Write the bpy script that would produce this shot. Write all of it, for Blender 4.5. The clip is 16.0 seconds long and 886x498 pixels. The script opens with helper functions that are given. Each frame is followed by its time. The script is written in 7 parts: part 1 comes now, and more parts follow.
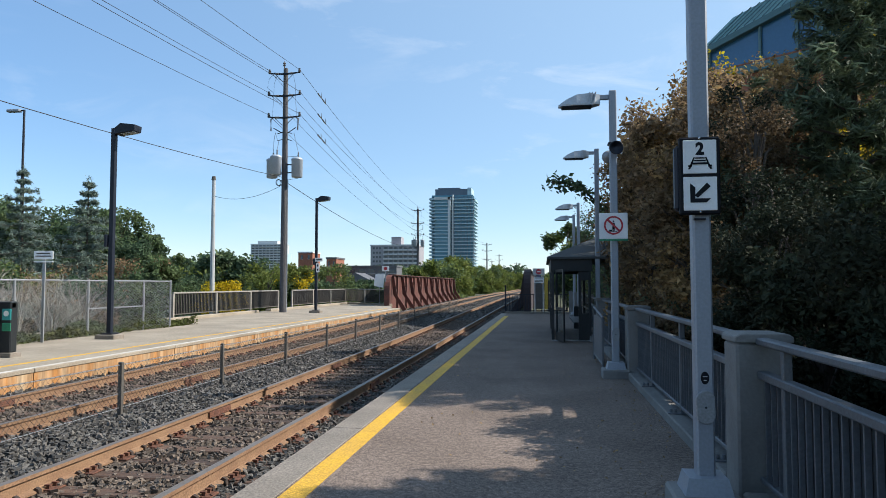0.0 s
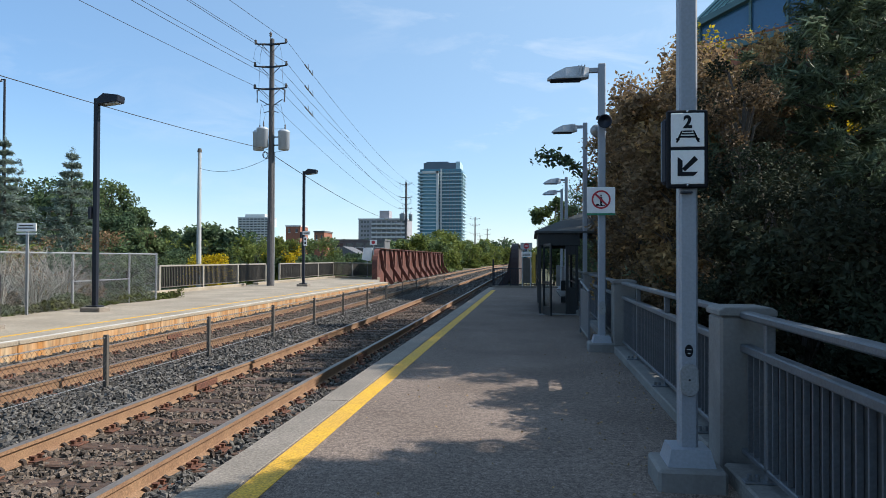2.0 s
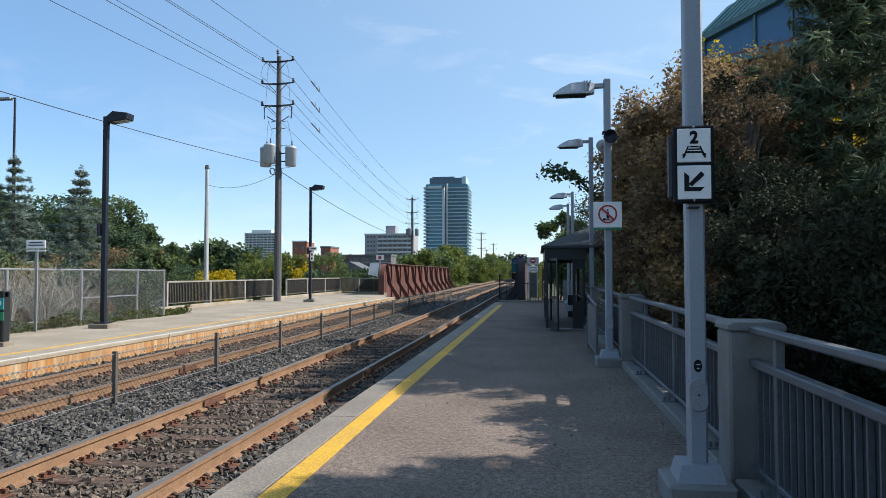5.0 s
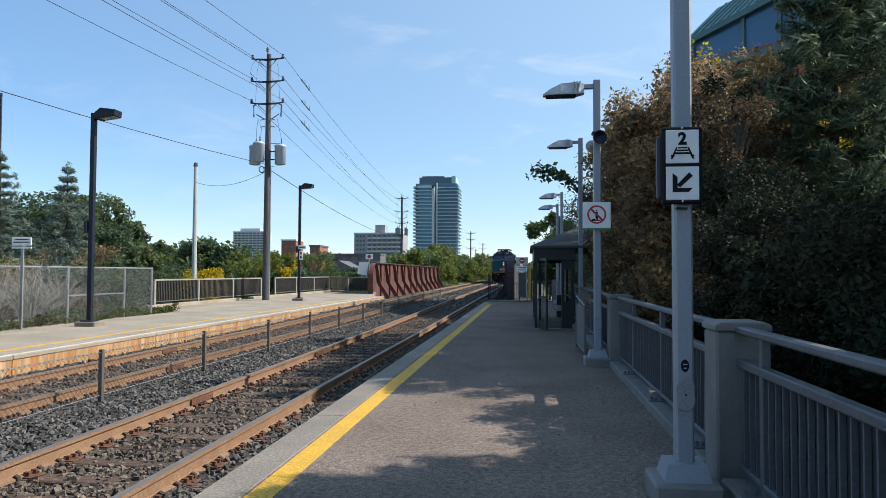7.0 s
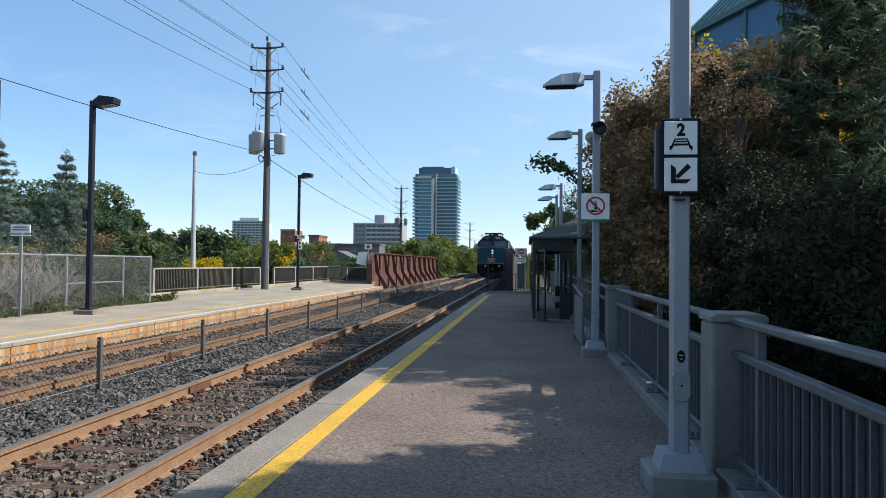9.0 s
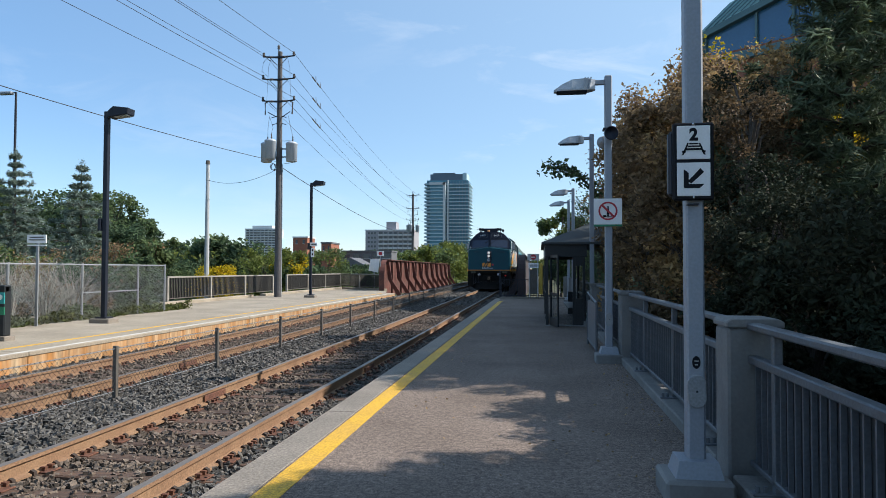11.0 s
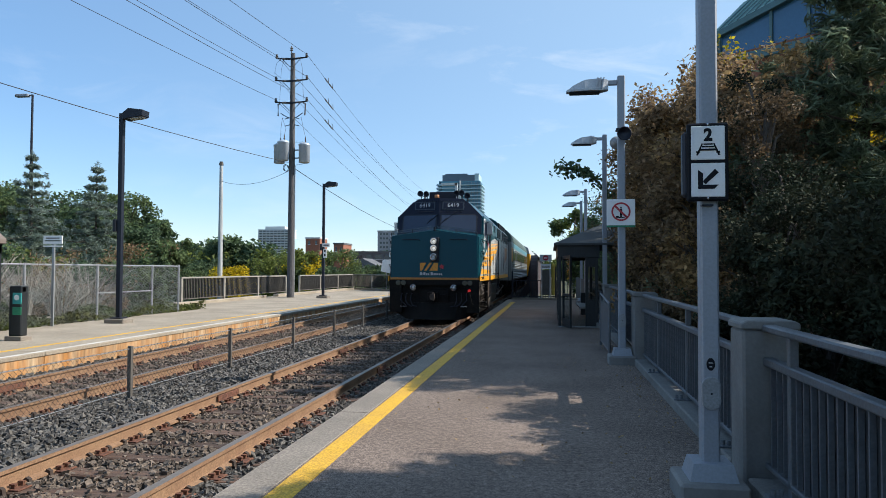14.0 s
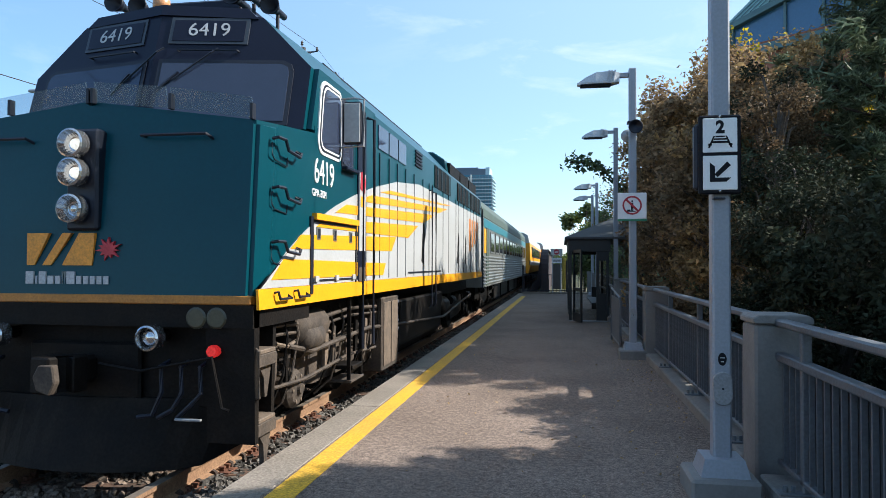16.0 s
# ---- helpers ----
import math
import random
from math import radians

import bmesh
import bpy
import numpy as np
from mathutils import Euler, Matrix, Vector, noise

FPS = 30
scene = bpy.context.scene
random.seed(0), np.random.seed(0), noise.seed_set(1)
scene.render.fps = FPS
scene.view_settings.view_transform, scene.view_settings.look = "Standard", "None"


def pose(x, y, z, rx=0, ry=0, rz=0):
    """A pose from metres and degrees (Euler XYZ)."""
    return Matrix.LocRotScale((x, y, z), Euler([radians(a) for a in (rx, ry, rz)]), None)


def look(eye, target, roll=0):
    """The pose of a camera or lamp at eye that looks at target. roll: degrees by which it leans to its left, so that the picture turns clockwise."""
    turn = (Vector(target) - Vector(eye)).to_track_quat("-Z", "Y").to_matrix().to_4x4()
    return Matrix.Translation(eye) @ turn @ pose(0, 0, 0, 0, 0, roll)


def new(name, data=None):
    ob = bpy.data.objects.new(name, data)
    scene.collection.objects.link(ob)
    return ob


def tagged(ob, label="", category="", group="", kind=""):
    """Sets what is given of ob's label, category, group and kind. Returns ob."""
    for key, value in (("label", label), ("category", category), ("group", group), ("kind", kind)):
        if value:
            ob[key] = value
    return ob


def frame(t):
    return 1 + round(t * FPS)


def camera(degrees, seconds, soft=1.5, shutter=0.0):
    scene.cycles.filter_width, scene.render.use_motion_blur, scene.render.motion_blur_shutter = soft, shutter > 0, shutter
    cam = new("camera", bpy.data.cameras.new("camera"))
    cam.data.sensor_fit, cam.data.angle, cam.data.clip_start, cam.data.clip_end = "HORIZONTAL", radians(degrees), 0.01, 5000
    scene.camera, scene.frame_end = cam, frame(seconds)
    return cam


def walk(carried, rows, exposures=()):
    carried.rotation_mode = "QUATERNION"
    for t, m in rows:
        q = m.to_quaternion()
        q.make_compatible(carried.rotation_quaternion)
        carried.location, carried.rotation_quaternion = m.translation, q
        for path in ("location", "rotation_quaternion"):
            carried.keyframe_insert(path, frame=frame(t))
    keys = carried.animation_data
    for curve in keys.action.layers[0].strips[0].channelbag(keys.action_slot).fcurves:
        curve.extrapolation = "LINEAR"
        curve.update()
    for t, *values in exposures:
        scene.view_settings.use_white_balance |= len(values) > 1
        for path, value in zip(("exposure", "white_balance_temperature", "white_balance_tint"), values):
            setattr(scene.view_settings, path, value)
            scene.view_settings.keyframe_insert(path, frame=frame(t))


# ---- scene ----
cam = camera(65.0, 16.0, soft=0.7)
walk(cam, [
    (0, pose(-0.000, -0.000, 1.580, 92.93, 0.00, 8.22)),
    (0.5, pose(-0.001, -0.007, 1.574, 91.93, -0.31, 7.73)),
    (1, pose(0.004, -0.003, 1.573, 91.05, -0.30, 7.57)),
    (1.5, pose(0.007, 0.013, 1.574, 90.44, -0.16, 7.92)),
    (2, pose(0.010, 0.028, 1.571, 90.80, -0.20, 7.24)),
    (2.5, pose(0.006, 0.004, 1.571, 90.68, -0.43, 7.53)),
    (3, pose(0.005, 0.018, 1.576, 91.05, -0.16, 7.61)),
    (3.5, pose(0.006, 0.021, 1.581, 91.44, 0.12, 7.69)),
    (4, pose(0.004, 0.002, 1.579, 91.71, 0.21, 7.65)),
    (6.5, pose(-0.002, 0.001, 1.578, 92.11, -0.43, 7.74)),
    (7, pose(0.002, -0.001, 1.576, 91.98, -0.25, 6.88)),
    (7.5, pose(-0.002, -0.010, 1.570, 91.40, -0.76, 6.99)),
    (8, pose(0.005, -0.009, 1.569, 90.74, -0.58, 6.58)),
    (8.5, pose(0.010, 0.003, 1.567, 91.00, -0.59, 7.02)),
    (9, pose(0.012, -0.007, 1.569, 91.21, -0.63, 6.80)),
    (11.5, pose(0.008, -0.011, 1.576, 91.89, -0.16, 8.14)),
    (12, pose(0.010, -0.008, 1.571, 92.04, -0.25, 8.41)),
    (12.5, pose(0.006, -0.003, 1.577, 92.03, -0.30, 8.66)),
    (13, pose(0.007, -0.002, 1.575, 91.74, -0.35, 9.02)),
    (13.5, pose(0.012, 0.003, 1.579, 91.80, -0.16, 8.96)),
    (14, pose(0.004, -0.009, 1.578, 91.77, -0.21, 8.79)),
    (14.5, pose(0.014, 0.002, 1.584, 92.21, -0.19, 8.63)),
    (15, pose(0.013, -0.003, 1.589, 92.31, 0.15, 9.44)),
    (15.5, pose(0.020, 0.030, 1.589, 91.85, 0.19, 9.86)),
    (16, pose(0.014, 0.019, 1.577, 91.28, -0.21, 9.68)),
], [(0, 0.6), (14.9, 0.6), (15.5, 0.72), (16, 1.0)])

# ---- light ----
SUN_EL, SUN_AZ = 39.2, 78.0          # degrees; azimuth from +y towards +x
world = bpy.data.worlds.new("sky")
scene.world = world
world.use_nodes = True
wt = world.node_tree
wt.nodes.clear()


def wnode(kind, **inputs):
    n = wt.nodes.new(kind)
    for k, v in inputs.items():
        n.inputs[k.replace("_", " ")].default_value = v
    return n


sky = wt.nodes.new("ShaderNodeTexSky")
sky.sky_type, sky.sun_disc = "NISHITA", False
sky.sun_elevation, sky.sun_rotation = radians(SUN_EL), radians(SUN_AZ)
sky.air_density, sky.dust_density, sky.ozone_density, sky.altitude = 1.0, 0.0, 3.0, 100
coord = wt.nodes.new("ShaderNodeTexCoord")
mapping = wt.nodes.new("ShaderNodeMapping")
mapping.inputs["Scale"].default_value = (1.0, 1.0, 3.2)
mapping.inputs["Rotation"].default_value = (0, 0.25, 0.4)
wt.links.new(coord.outputs["Generated"], mapping.inputs["Vector"])
cloud = wnode("ShaderNodeTexNoise", Scale=5.0, Detail=9.0, Roughness=0.62, Distortion=0.5)
wt.links.new(mapping.outputs["Vector"], cloud.inputs["Vector"])
patch = wnode("ShaderNodeTexNoise", Scale=1.6, Detail=2.0)
wt.links.new(mapping.outputs["Vector"], patch.inputs["Vector"])
ramp = wt.nodes.new("ShaderNodeMapRange")
ramp.inputs["From Min"].default_value, ramp.inputs["From Max"].default_value = 0.52, 0.85
ramp.inputs["To Min"].default_value, ramp.inputs["To Max"].default_value = 0.0, 0.5
wt.links.new(cloud.outputs["Fac"], ramp.inputs["Value"])
ramp2 = wt.nodes.new("ShaderNodeMapRange")
ramp2.inputs["From Min"].default_value, ramp2.inputs["From Max"].default_value = 0.48, 0.66
wt.links.new(patch.outputs["Fac"], ramp2.inputs["Value"])
veil = wt.nodes.new("ShaderNodeMath")
veil.operation = "MULTIPLY"
wt.links.new(ramp.outputs["Result"], veil.inputs[0])
wt.links.new(ramp2.outputs["Result"], veil.inputs[1])
mix = wt.nodes.new("ShaderNodeMix")
mix.data_type = "RGBA"
wt.links.new(veil.outputs[0], mix.inputs["Factor"])
vivid = wnode("ShaderNodeHueSaturation", Saturation=1.04)
wt.links.new(sky.outputs["Color"], vivid.inputs["Color"])
haze = wt.nodes.new("ShaderNodeMix")
haze.data_type = "RGBA"
haze.inputs["Factor"].default_value = 0.30
haze.inputs["B"].default_value = (1.15, 2.75, 5.2, 1)
wt.links.new(vivid.outputs[0], haze.inputs["A"])
# aureole: thin haze scatters sunlight forwards, so the sky pales smoothly towards the sun
toward = wt.nodes.new("ShaderNodeVectorMath")
toward.operation = "DOT_PRODUCT"
toward.inputs[1].default_value = (math.sin(radians(SUN_AZ)) * math.cos(radians(SUN_EL)), math.cos(radians(SUN_AZ)) * math.cos(radians(SUN_EL)), math.sin(radians(SUN_EL)))
wt.links.new(coord.outputs["Generated"], toward.inputs[0])
glow = wt.nodes.new("ShaderNodeMapRange")
glow.inputs["From Min"].default_value, glow.inputs["From Max"].default_value = -0.25, 1.0
glow.inputs["To Min"].default_value, glow.inputs["To Max"].default_value = 0.0, 0.62
wt.links.new(toward.outputs["Value"], glow.inputs["Value"])
aureole = wt.nodes.new("ShaderNodeMix")
aureole.data_type = "RGBA"
aureole.inputs["B"].default_value = (3.8, 5.05, 6.0, 1)
wt.links.new(glow.outputs["Result"], aureole.inputs["Factor"])
wt.links.new(haze.outputs["Result"], aureole.inputs["A"])
wt.links.new(aureole.outputs["Result"], mix.inputs["A"])
mix.inputs["B"].default_value = (6.0, 6.3, 6.7, 1)
back = wnode("ShaderNodeBackground", Strength=0.12)
wt.links.new(mix.outputs["Result"], back.inputs["Color"])
wout = wt.nodes.new("ShaderNodeOutputWorld")
wt.links.new(back.outputs[0], wout.inputs["Surface"])

sun = new("sun", bpy.data.lights.new("sun", "SUN"))
sun.data.energy, sun.data.angle, sun.data.color = 5.0, radians(0.55), (1.0, 0.94, 0.85)
to_sun = Vector((math.sin(radians(SUN_AZ)) * math.cos(radians(SUN_EL)), math.cos(radians(SUN_AZ)) * math.cos(radians(SUN_EL)), math.sin(radians(SUN_EL))))
sun.matrix_world = look((0, 0, 60), Vector((0, 0, 60)) - to_sun)
scene.view_settings.exposure = 0.6

# ---- materials ----
PAINT = 0.78        # all base colours are given for a slightly paler standard


def mat(name, color, rough=0.7, metal=0.0, second=None, scale=8.0, amount=0.5, fine=60.0, fine_amount=0.15, bump=0.0,
        bump_scale=None, stretch=(1, 1, 1), random_amount=0.0, island=0.0, emit=0.0, spec=0.5, coat=0.0, through_light=0.0):
    """A surface with a coarse mix of two colours, a fine grain and a relief."""
    m = bpy.data.materials.new(name)
    m.use_nodes = True
    t = m.node_tree
    b = t.nodes["Principled BSDF"]
    b.inputs["Roughness"].default_value, b.inputs["Metallic"].default_value = rough, metal
    b.inputs["Specular IOR Level"].default_value = spec
    if coat:
        b.inputs["Coat Weight"].default_value, b.inputs["Coat Roughness"].default_value = coat, 0.08
    co = t.nodes.new("ShaderNodeTexCoord")
    mp = t.nodes.new("ShaderNodeMapping")
    mp.inputs["Scale"].default_value = stretch
    t.links.new(co.outputs["Object"], mp.inputs["Vector"])

    def noise_at(s, detail):
        n = t.nodes.new("ShaderNodeTexNoise")
        n.inputs["Scale"].default_value, n.inputs["Detail"].default_value = s, detail
        t.links.new(mp.outputs["Vector"], n.inputs["Vector"])
        return n

    def mixed(kind, factor, a, c):
        n = t.nodes.new("ShaderNodeMix")
        n.data_type, n.blend_type = "RGBA", kind
        for key, v in (("Factor", factor), ("A", a), ("B", c)):
            if isinstance(v, bpy.types.NodeSocket):
                t.links.new(v, n.inputs[key])
            else:
                n.inputs[key].default_value = v
        return n.outputs["Result"]

    coarse = noise_at(scale, 4)
    span = t.nodes.new("ShaderNodeMapRange")
    span.inputs["From Min"].default_value, span.inputs["From Max"].default_value = 0.35, 0.65
    span.inputs["To Max"].default_value = amount
    t.links.new(coarse.outputs["Fac"], span.inputs["Value"])
    second = second or tuple(c * 0.7 for c in color)
    color, second = tuple(c * PAINT for c in color), tuple(c * PAINT for c in second)
    out = mixed("MIX", span.outputs["Result"], (*color, 1), (*second, 1))
    grain = noise_at(fine, 3)
    g = t.nodes.new("ShaderNodeMapRange")
    g.inputs["From Min"].default_value, g.inputs["From Max"].default_value = 0.3, 0.7
    g.inputs["To Min"].default_value, g.inputs["To Max"].default_value = 1 - fine_amount * 1.6, 1 + fine_amount
    t.links.new(grain.outputs["Fac"], g.inputs["Value"])
    rgb = t.nodes.new("ShaderNodeCombineColor")
    for k in range(3):
        t.links.new(g.outputs["Result"], rgb.inputs[k])
    out = mixed("MULTIPLY", 1.0, out, rgb.outputs[0])
    for amount_of, node, socket in ((random_amount, "ShaderNodeObjectInfo", "Random"), (island, "ShaderNodeNewGeometry", "Random Per Island")):
        if amount_of:
            info = t.nodes.new(node)
            r = t.nodes.new("ShaderNodeMapRange")
            r.inputs["To Min"].default_value, r.inputs["To Max"].default_value = 1 - amount_of, 1 + amount_of
            t.links.new(info.outputs[socket], r.inputs["Value"])
            rgb = t.nodes.new("ShaderNodeCombineColor")
            for k in range(3):
                t.links.new(r.outputs["Result"], rgb.inputs[k])
            out = mixed("MULTIPLY", 1.0, out, rgb.outputs[0])
    t.links.new(out, b.inputs["Base Color"])
    if emit:
        t.links.new(out, b.inputs["Emission Color"])
        b.inputs["Emission Strength"].default_value = emit
    if bump:
        bn = noise_at(bump_scale or fine, 5)
        bp = t.nodes.new("ShaderNodeBump")
        bp.inputs["Strength"].default_value, bp.inputs["Distance"].default_value = bump, 0.02
        t.links.new(bn.outputs["Fac"], bp.inputs["Height"])
        t.links.new(bp.outputs["Normal"], b.inputs["Normal"])
    if through_light:
        tr = t.nodes.new("ShaderNodeBsdfTranslucent")
        t.links.new(out, tr.inputs["Color"])
        ms = t.nodes.new("ShaderNodeMixShader")
        ms.inputs[0].default_value = through_light
        o = t.nodes["Material Output"]
        t.links.new(b.outputs[0], ms.inputs[1])
        t.links.new(tr.outputs[0], ms.inputs[2])
        t.links.new(ms.outputs[0], o.inputs["Surface"])
    return m


def glass(name, color, rough=0.03, clear=0.0):
    m = mat(name, color, rough, 0.0, fine_amount=0.03, amount=0.2, spec=0.6)
    if clear:
        t = m.node_tree
        tr = t.nodes.new("ShaderNodeBsdfTransparent")
        tr.inputs["Color"].default_value = (0.9, 0.93, 0.93, 1)
        ms = t.nodes.new("ShaderNodeMixShader")
        ms.inputs[0].default_value = clear
        t.links.new(t.nodes["Principled BSDF"].outputs[0], ms.inputs[1])
        t.links.new(tr.outputs[0], ms.inputs[2])
        t.links.new(ms.outputs[0], t.nodes["Material Output"].inputs["Surface"])
    return m


def speckled(m, scale, low, high, power=1.0):
    """Aggregate in a surface: small cells, each of its own brightness, laid over the paint of m."""
    t = m.node_tree
    b = t.nodes["Principled BSDF"]
    old = b.inputs["Base Color"].links[0].from_socket
    co = t.nodes.new("ShaderNodeTexCoord")
    v = t.nodes.new("ShaderNodeTexVoronoi")
    v.inputs["Scale"].default_value, v.inputs["Randomness"].default_value = scale, 1.0
    t.links.new(co.outputs["Object"], v.inputs["Vector"])
    sep = t.nodes.new("ShaderNodeSeparateColor")
    t.links.new(v.outputs["Color"], sep.inputs[0])
    p = t.nodes.new("ShaderNodeMath")
    p.operation = "POWER"
    p.inputs[1].default_value = power
    t.links.new(sep.outputs[0], p.inputs[0])
    r = t.nodes.new("ShaderNodeMapRange")
    r.inputs["To Min"].default_value, r.inputs["To Max"].default_value = low, high
    t.links.new(p.outputs[0], r.inputs["Value"])
    rgb = t.nodes.new("ShaderNodeCombineColor")
    for k in range(3):
        t.links.new(r.outputs["Result"], rgb.inputs[k])
    n = t.nodes.new("ShaderNodeMix")
    n.data_type, n.blend_type = "RGBA", "MULTIPLY"
    n.inputs["Factor"].default_value = 1.0
    t.links.new(old, n.inputs["A"])
    t.links.new(rgb.outputs[0], n.inputs["B"])
    t.links.new(n.outputs["Result"], b.inputs["Base Color"])
    return m


ASPHALT = speckled(mat("asphalt", (0.245, 0.195, 0.166), 0.95, 0, (0.175, 0.138, 0.116), 0.8, 0.8, 22, 0.22, 0.12, 90, spec=0.12), 150, 0.5, 1.75, 1.4)
CONCRETE = mat("concrete", (0.285, 0.245, 0.205), 0.85, 0, (0.215, 0.185, 0.152), 1.6, 0.8, 45, 0.25, 0.25, 60)
CONCRETE_OLD = mat("weathered concrete", (0.42, 0.36, 0.28), 0.88, 0, (0.30, 0.25, 0.19), 0.7, 0.9, 30, 0.18, 0.25, 40)
CONCRETE_RUST = mat("rust-stained concrete", (0.50, 0.36, 0.22), 0.9, 0, (0.45, 0.20, 0.055), 2.6, 1.0, 12, 0.25, 0.3, 25, stretch=(1, 1, 0.18))
YELLOW_LINE = mat("yellow line paint", (0.80, 0.46, 0.03), 0.75, 0, (0.68, 0.39, 0.05), 2.0, 0.8, 55, 0.28, 0.3, 90)
WHITE_LINE = mat("worn white line paint", (0.75, 0.74, 0.70), 0.75, 0, (0.55, 0.5, 0.43), 3.0, 0.9, 40, 0.2)
BALLAST = mat("ballast stone", (0.125, 0.115, 0.104), 0.8, 0, (0.065, 0.060, 0.055), 25, 0.7, 120, 0.3, 0.3, 90, island=0.85)
BALLAST_BED = mat("ballast bed", (0.075, 0.072, 0.07), 0.95, 0, (0.04, 0.038, 0.036), 22, 0.9, 70, 0.5, 0.9, 30)
BALLAST_RUST = mat("rusty ballast stone", (0.165, 0.125, 0.096), 0.85, 0, (0.095, 0.075, 0.06), 25, 0.8, 120, 0.3, 0.3, 90, island=0.7)
TIE = mat("creosoted timber", (0.085, 0.056, 0.042), 0.9, 0, (0.155, 0.08, 0.05), 3.5, 0.8, 25, 0.4, 0.6, 30, stretch=(0.25, 3, 3), random_amount=0.35)
RAIL_SIDE = mat("rusty rail steel", (0.33, 0.20, 0.115), 0.85, 0.1, (0.26, 0.145, 0.085), 4, 0.8, 60, 0.2, 0.3, 60)
RAIL_TOP = mat("polished rail head", (0.23, 0.195, 0.165), 0.55, 0.35, (0.18, 0.145, 0.12), 3, 0.6, 40, 0.1)
RUST = mat("rusted steel", (0.20, 0.085, 0.05), 0.85, 0.2, (0.13, 0.055, 0.04), 3, 0.8, 40, 0.3, 0.4, 40)
GIRDER = mat("rust-red girder steel", (0.19, 0.062, 0.044), 0.75, 0.1, (0.085, 0.042, 0.036), 1.5, 0.8, 20, 0.25, 0.3, 30)
GIRDER_DARK = mat("dark plum girder steel", (0.055, 0.032, 0.034), 0.8, 0.1, (0.035, 0.024, 0.026), 1.5, 0.8, 20, 0.2)
GALV = mat("pale grey painted steel", (0.33, 0.36, 0.41), 0.5, 0.2, (0.29, 0.32, 0.37), 1.5, 0.6, 50, 0.06, 0.05)
GALV_DULL = mat("galvanised steel", (0.40, 0.42, 0.44), 0.5, 0.55, (0.32, 0.33, 0.35), 6, 0.7, 60, 0.12, 0.1)
BLACK_STEEL = mat("black painted steel", (0.008, 0.012, 0.024), 0.5, 0.0, (0.012, 0.016, 0.03), 4, 0.5, 40, 0.1, spec=0.35)
OLD_RAIL = mat("grey-brown railing steel", (0.12, 0.11, 0.098), 0.8, 0.1, (0.08, 0.07, 0.06), 3, 0.7, 40, 0.15)
RAIL_BAR = mat("dark brown railing bar", (0.055, 0.05, 0.044), 0.8, 0.1, (0.04, 0.035, 0.03), 3, 0.7, 40, 0.15)
OLD_RAIL_TOP = mat("weathered pale handrail", (0.36, 0.34, 0.30), 0.7, 0.1, (0.27, 0.25, 0.22), 3, 0.7, 40, 0.15)
WOOD_POLE = mat("weathered pole timber", (0.095, 0.093, 0.10), 0.9, 0, (0.14, 0.135, 0.14), 5, 0.8, 30, 0.3, 0.5, 30, stretch=(4, 4, 0.25))
WIRE = mat("black cable", (0.03, 0.03, 0.035), 0.6)
PORCELAIN = mat("grey porcelain", (0.14, 0.13, 0.13), 0.3)
TRANSFORMER = mat("pale grey tank paint", (0.52, 0.58, 0.66), 0.4, 0.1, (0.44, 0.50, 0.57), 3, 0.5)
SIGN_WHITE = mat("white sign sheet", (0.97, 0.97, 0.97), 0.45, 0, (0.74, 0.74, 0.75), 3, 0.5, 60, 0.03)
SIGN_BLACK = mat("black sign print", (0.010, 0.011, 0.016), 0.55, spec=0.15)
SIGN_RED = mat("red sign print", (0.55, 0.03, 0.05), 0.5)
SIGN_GREEN = mat("green sign print", (0.03, 0.30, 0.16), 0.5)
TEAL_SCREEN = mat("teal panel", (0.05, 0.42, 0.42), 0.4)
LENS_GLASS = mat("lamp lens", (0.45, 0.46, 0.47), 0.25, 0, spec=0.8)
SOIL = mat("rough grass and soil", (0.075, 0.09, 0.035), 0.95, 0, (0.10, 0.085, 0.05), 0.35, 0.9, 4, 0.35, 0.7, 6)

# ---- mesh tools ----
def part(name, bm, material, parent=None, label="", smooth=False):
    me = bpy.data.meshes.new(name)
    bmesh.ops.recalc_face_normals(bm, faces=bm.faces)
    bm.to_mesh(me)
    bm.free()
    for m in (material if isinstance(material, (list, tuple)) else [material]):
        me.materials.append(m)
    if smooth:
        me.polygons.foreach_set("use_smooth", [True] * len(me.polygons))
    ob = new(name, me)
    if parent:
        ob.parent = parent
    if label:
        ob["label"] = label
    return ob


def thing(name, label, category, group="", kind="", at=None):
    ob = new(name)
    ob.empty_display_size = 0.2
    if at is not None:
        ob.matrix_basis = at if isinstance(at, Matrix) else pose(*at)
    return tagged(ob, label, category, group, kind)


def share(ob, m, parent):
    """A further piece on the mesh of ob, under the same parent."""
    o = new(ob.name.split(".")[0], ob.data)
    o.parent = parent
    o.matrix_basis = m
    return o


def box(x0, x1, y0, y1, z0, z1, bevel=0.0, bm=None, index=0):
    own = bmesh.new()
    v = [own.verts.new((x, y, z)) for x in (x0, x1) for y in (y0, y1) for z in (z0, z1)]
    for f in ((0, 1, 3, 2), (4, 6, 7, 5), (0, 4, 5, 1), (2, 3, 7, 6), (0, 2, 6, 4), (1, 5, 7, 3)):
        own.faces.new([v[i] for i in f])
    if bevel:
        bmesh.ops.bevel(own, geom=own.edges[:], offset=bevel, segments=1, affect="EDGES")
    return merge(bm, own, index)


def merge(bm, own, index=0):
    for f in own.faces:
        f.material_index = index
    if bm is None:
        return own
    tmp = bpy.data.meshes.new("tmp")
    own.to_mesh(tmp)
    own.free()
    bm.from_mesh(tmp)
    bpy.data.meshes.remove(tmp)
    return bm


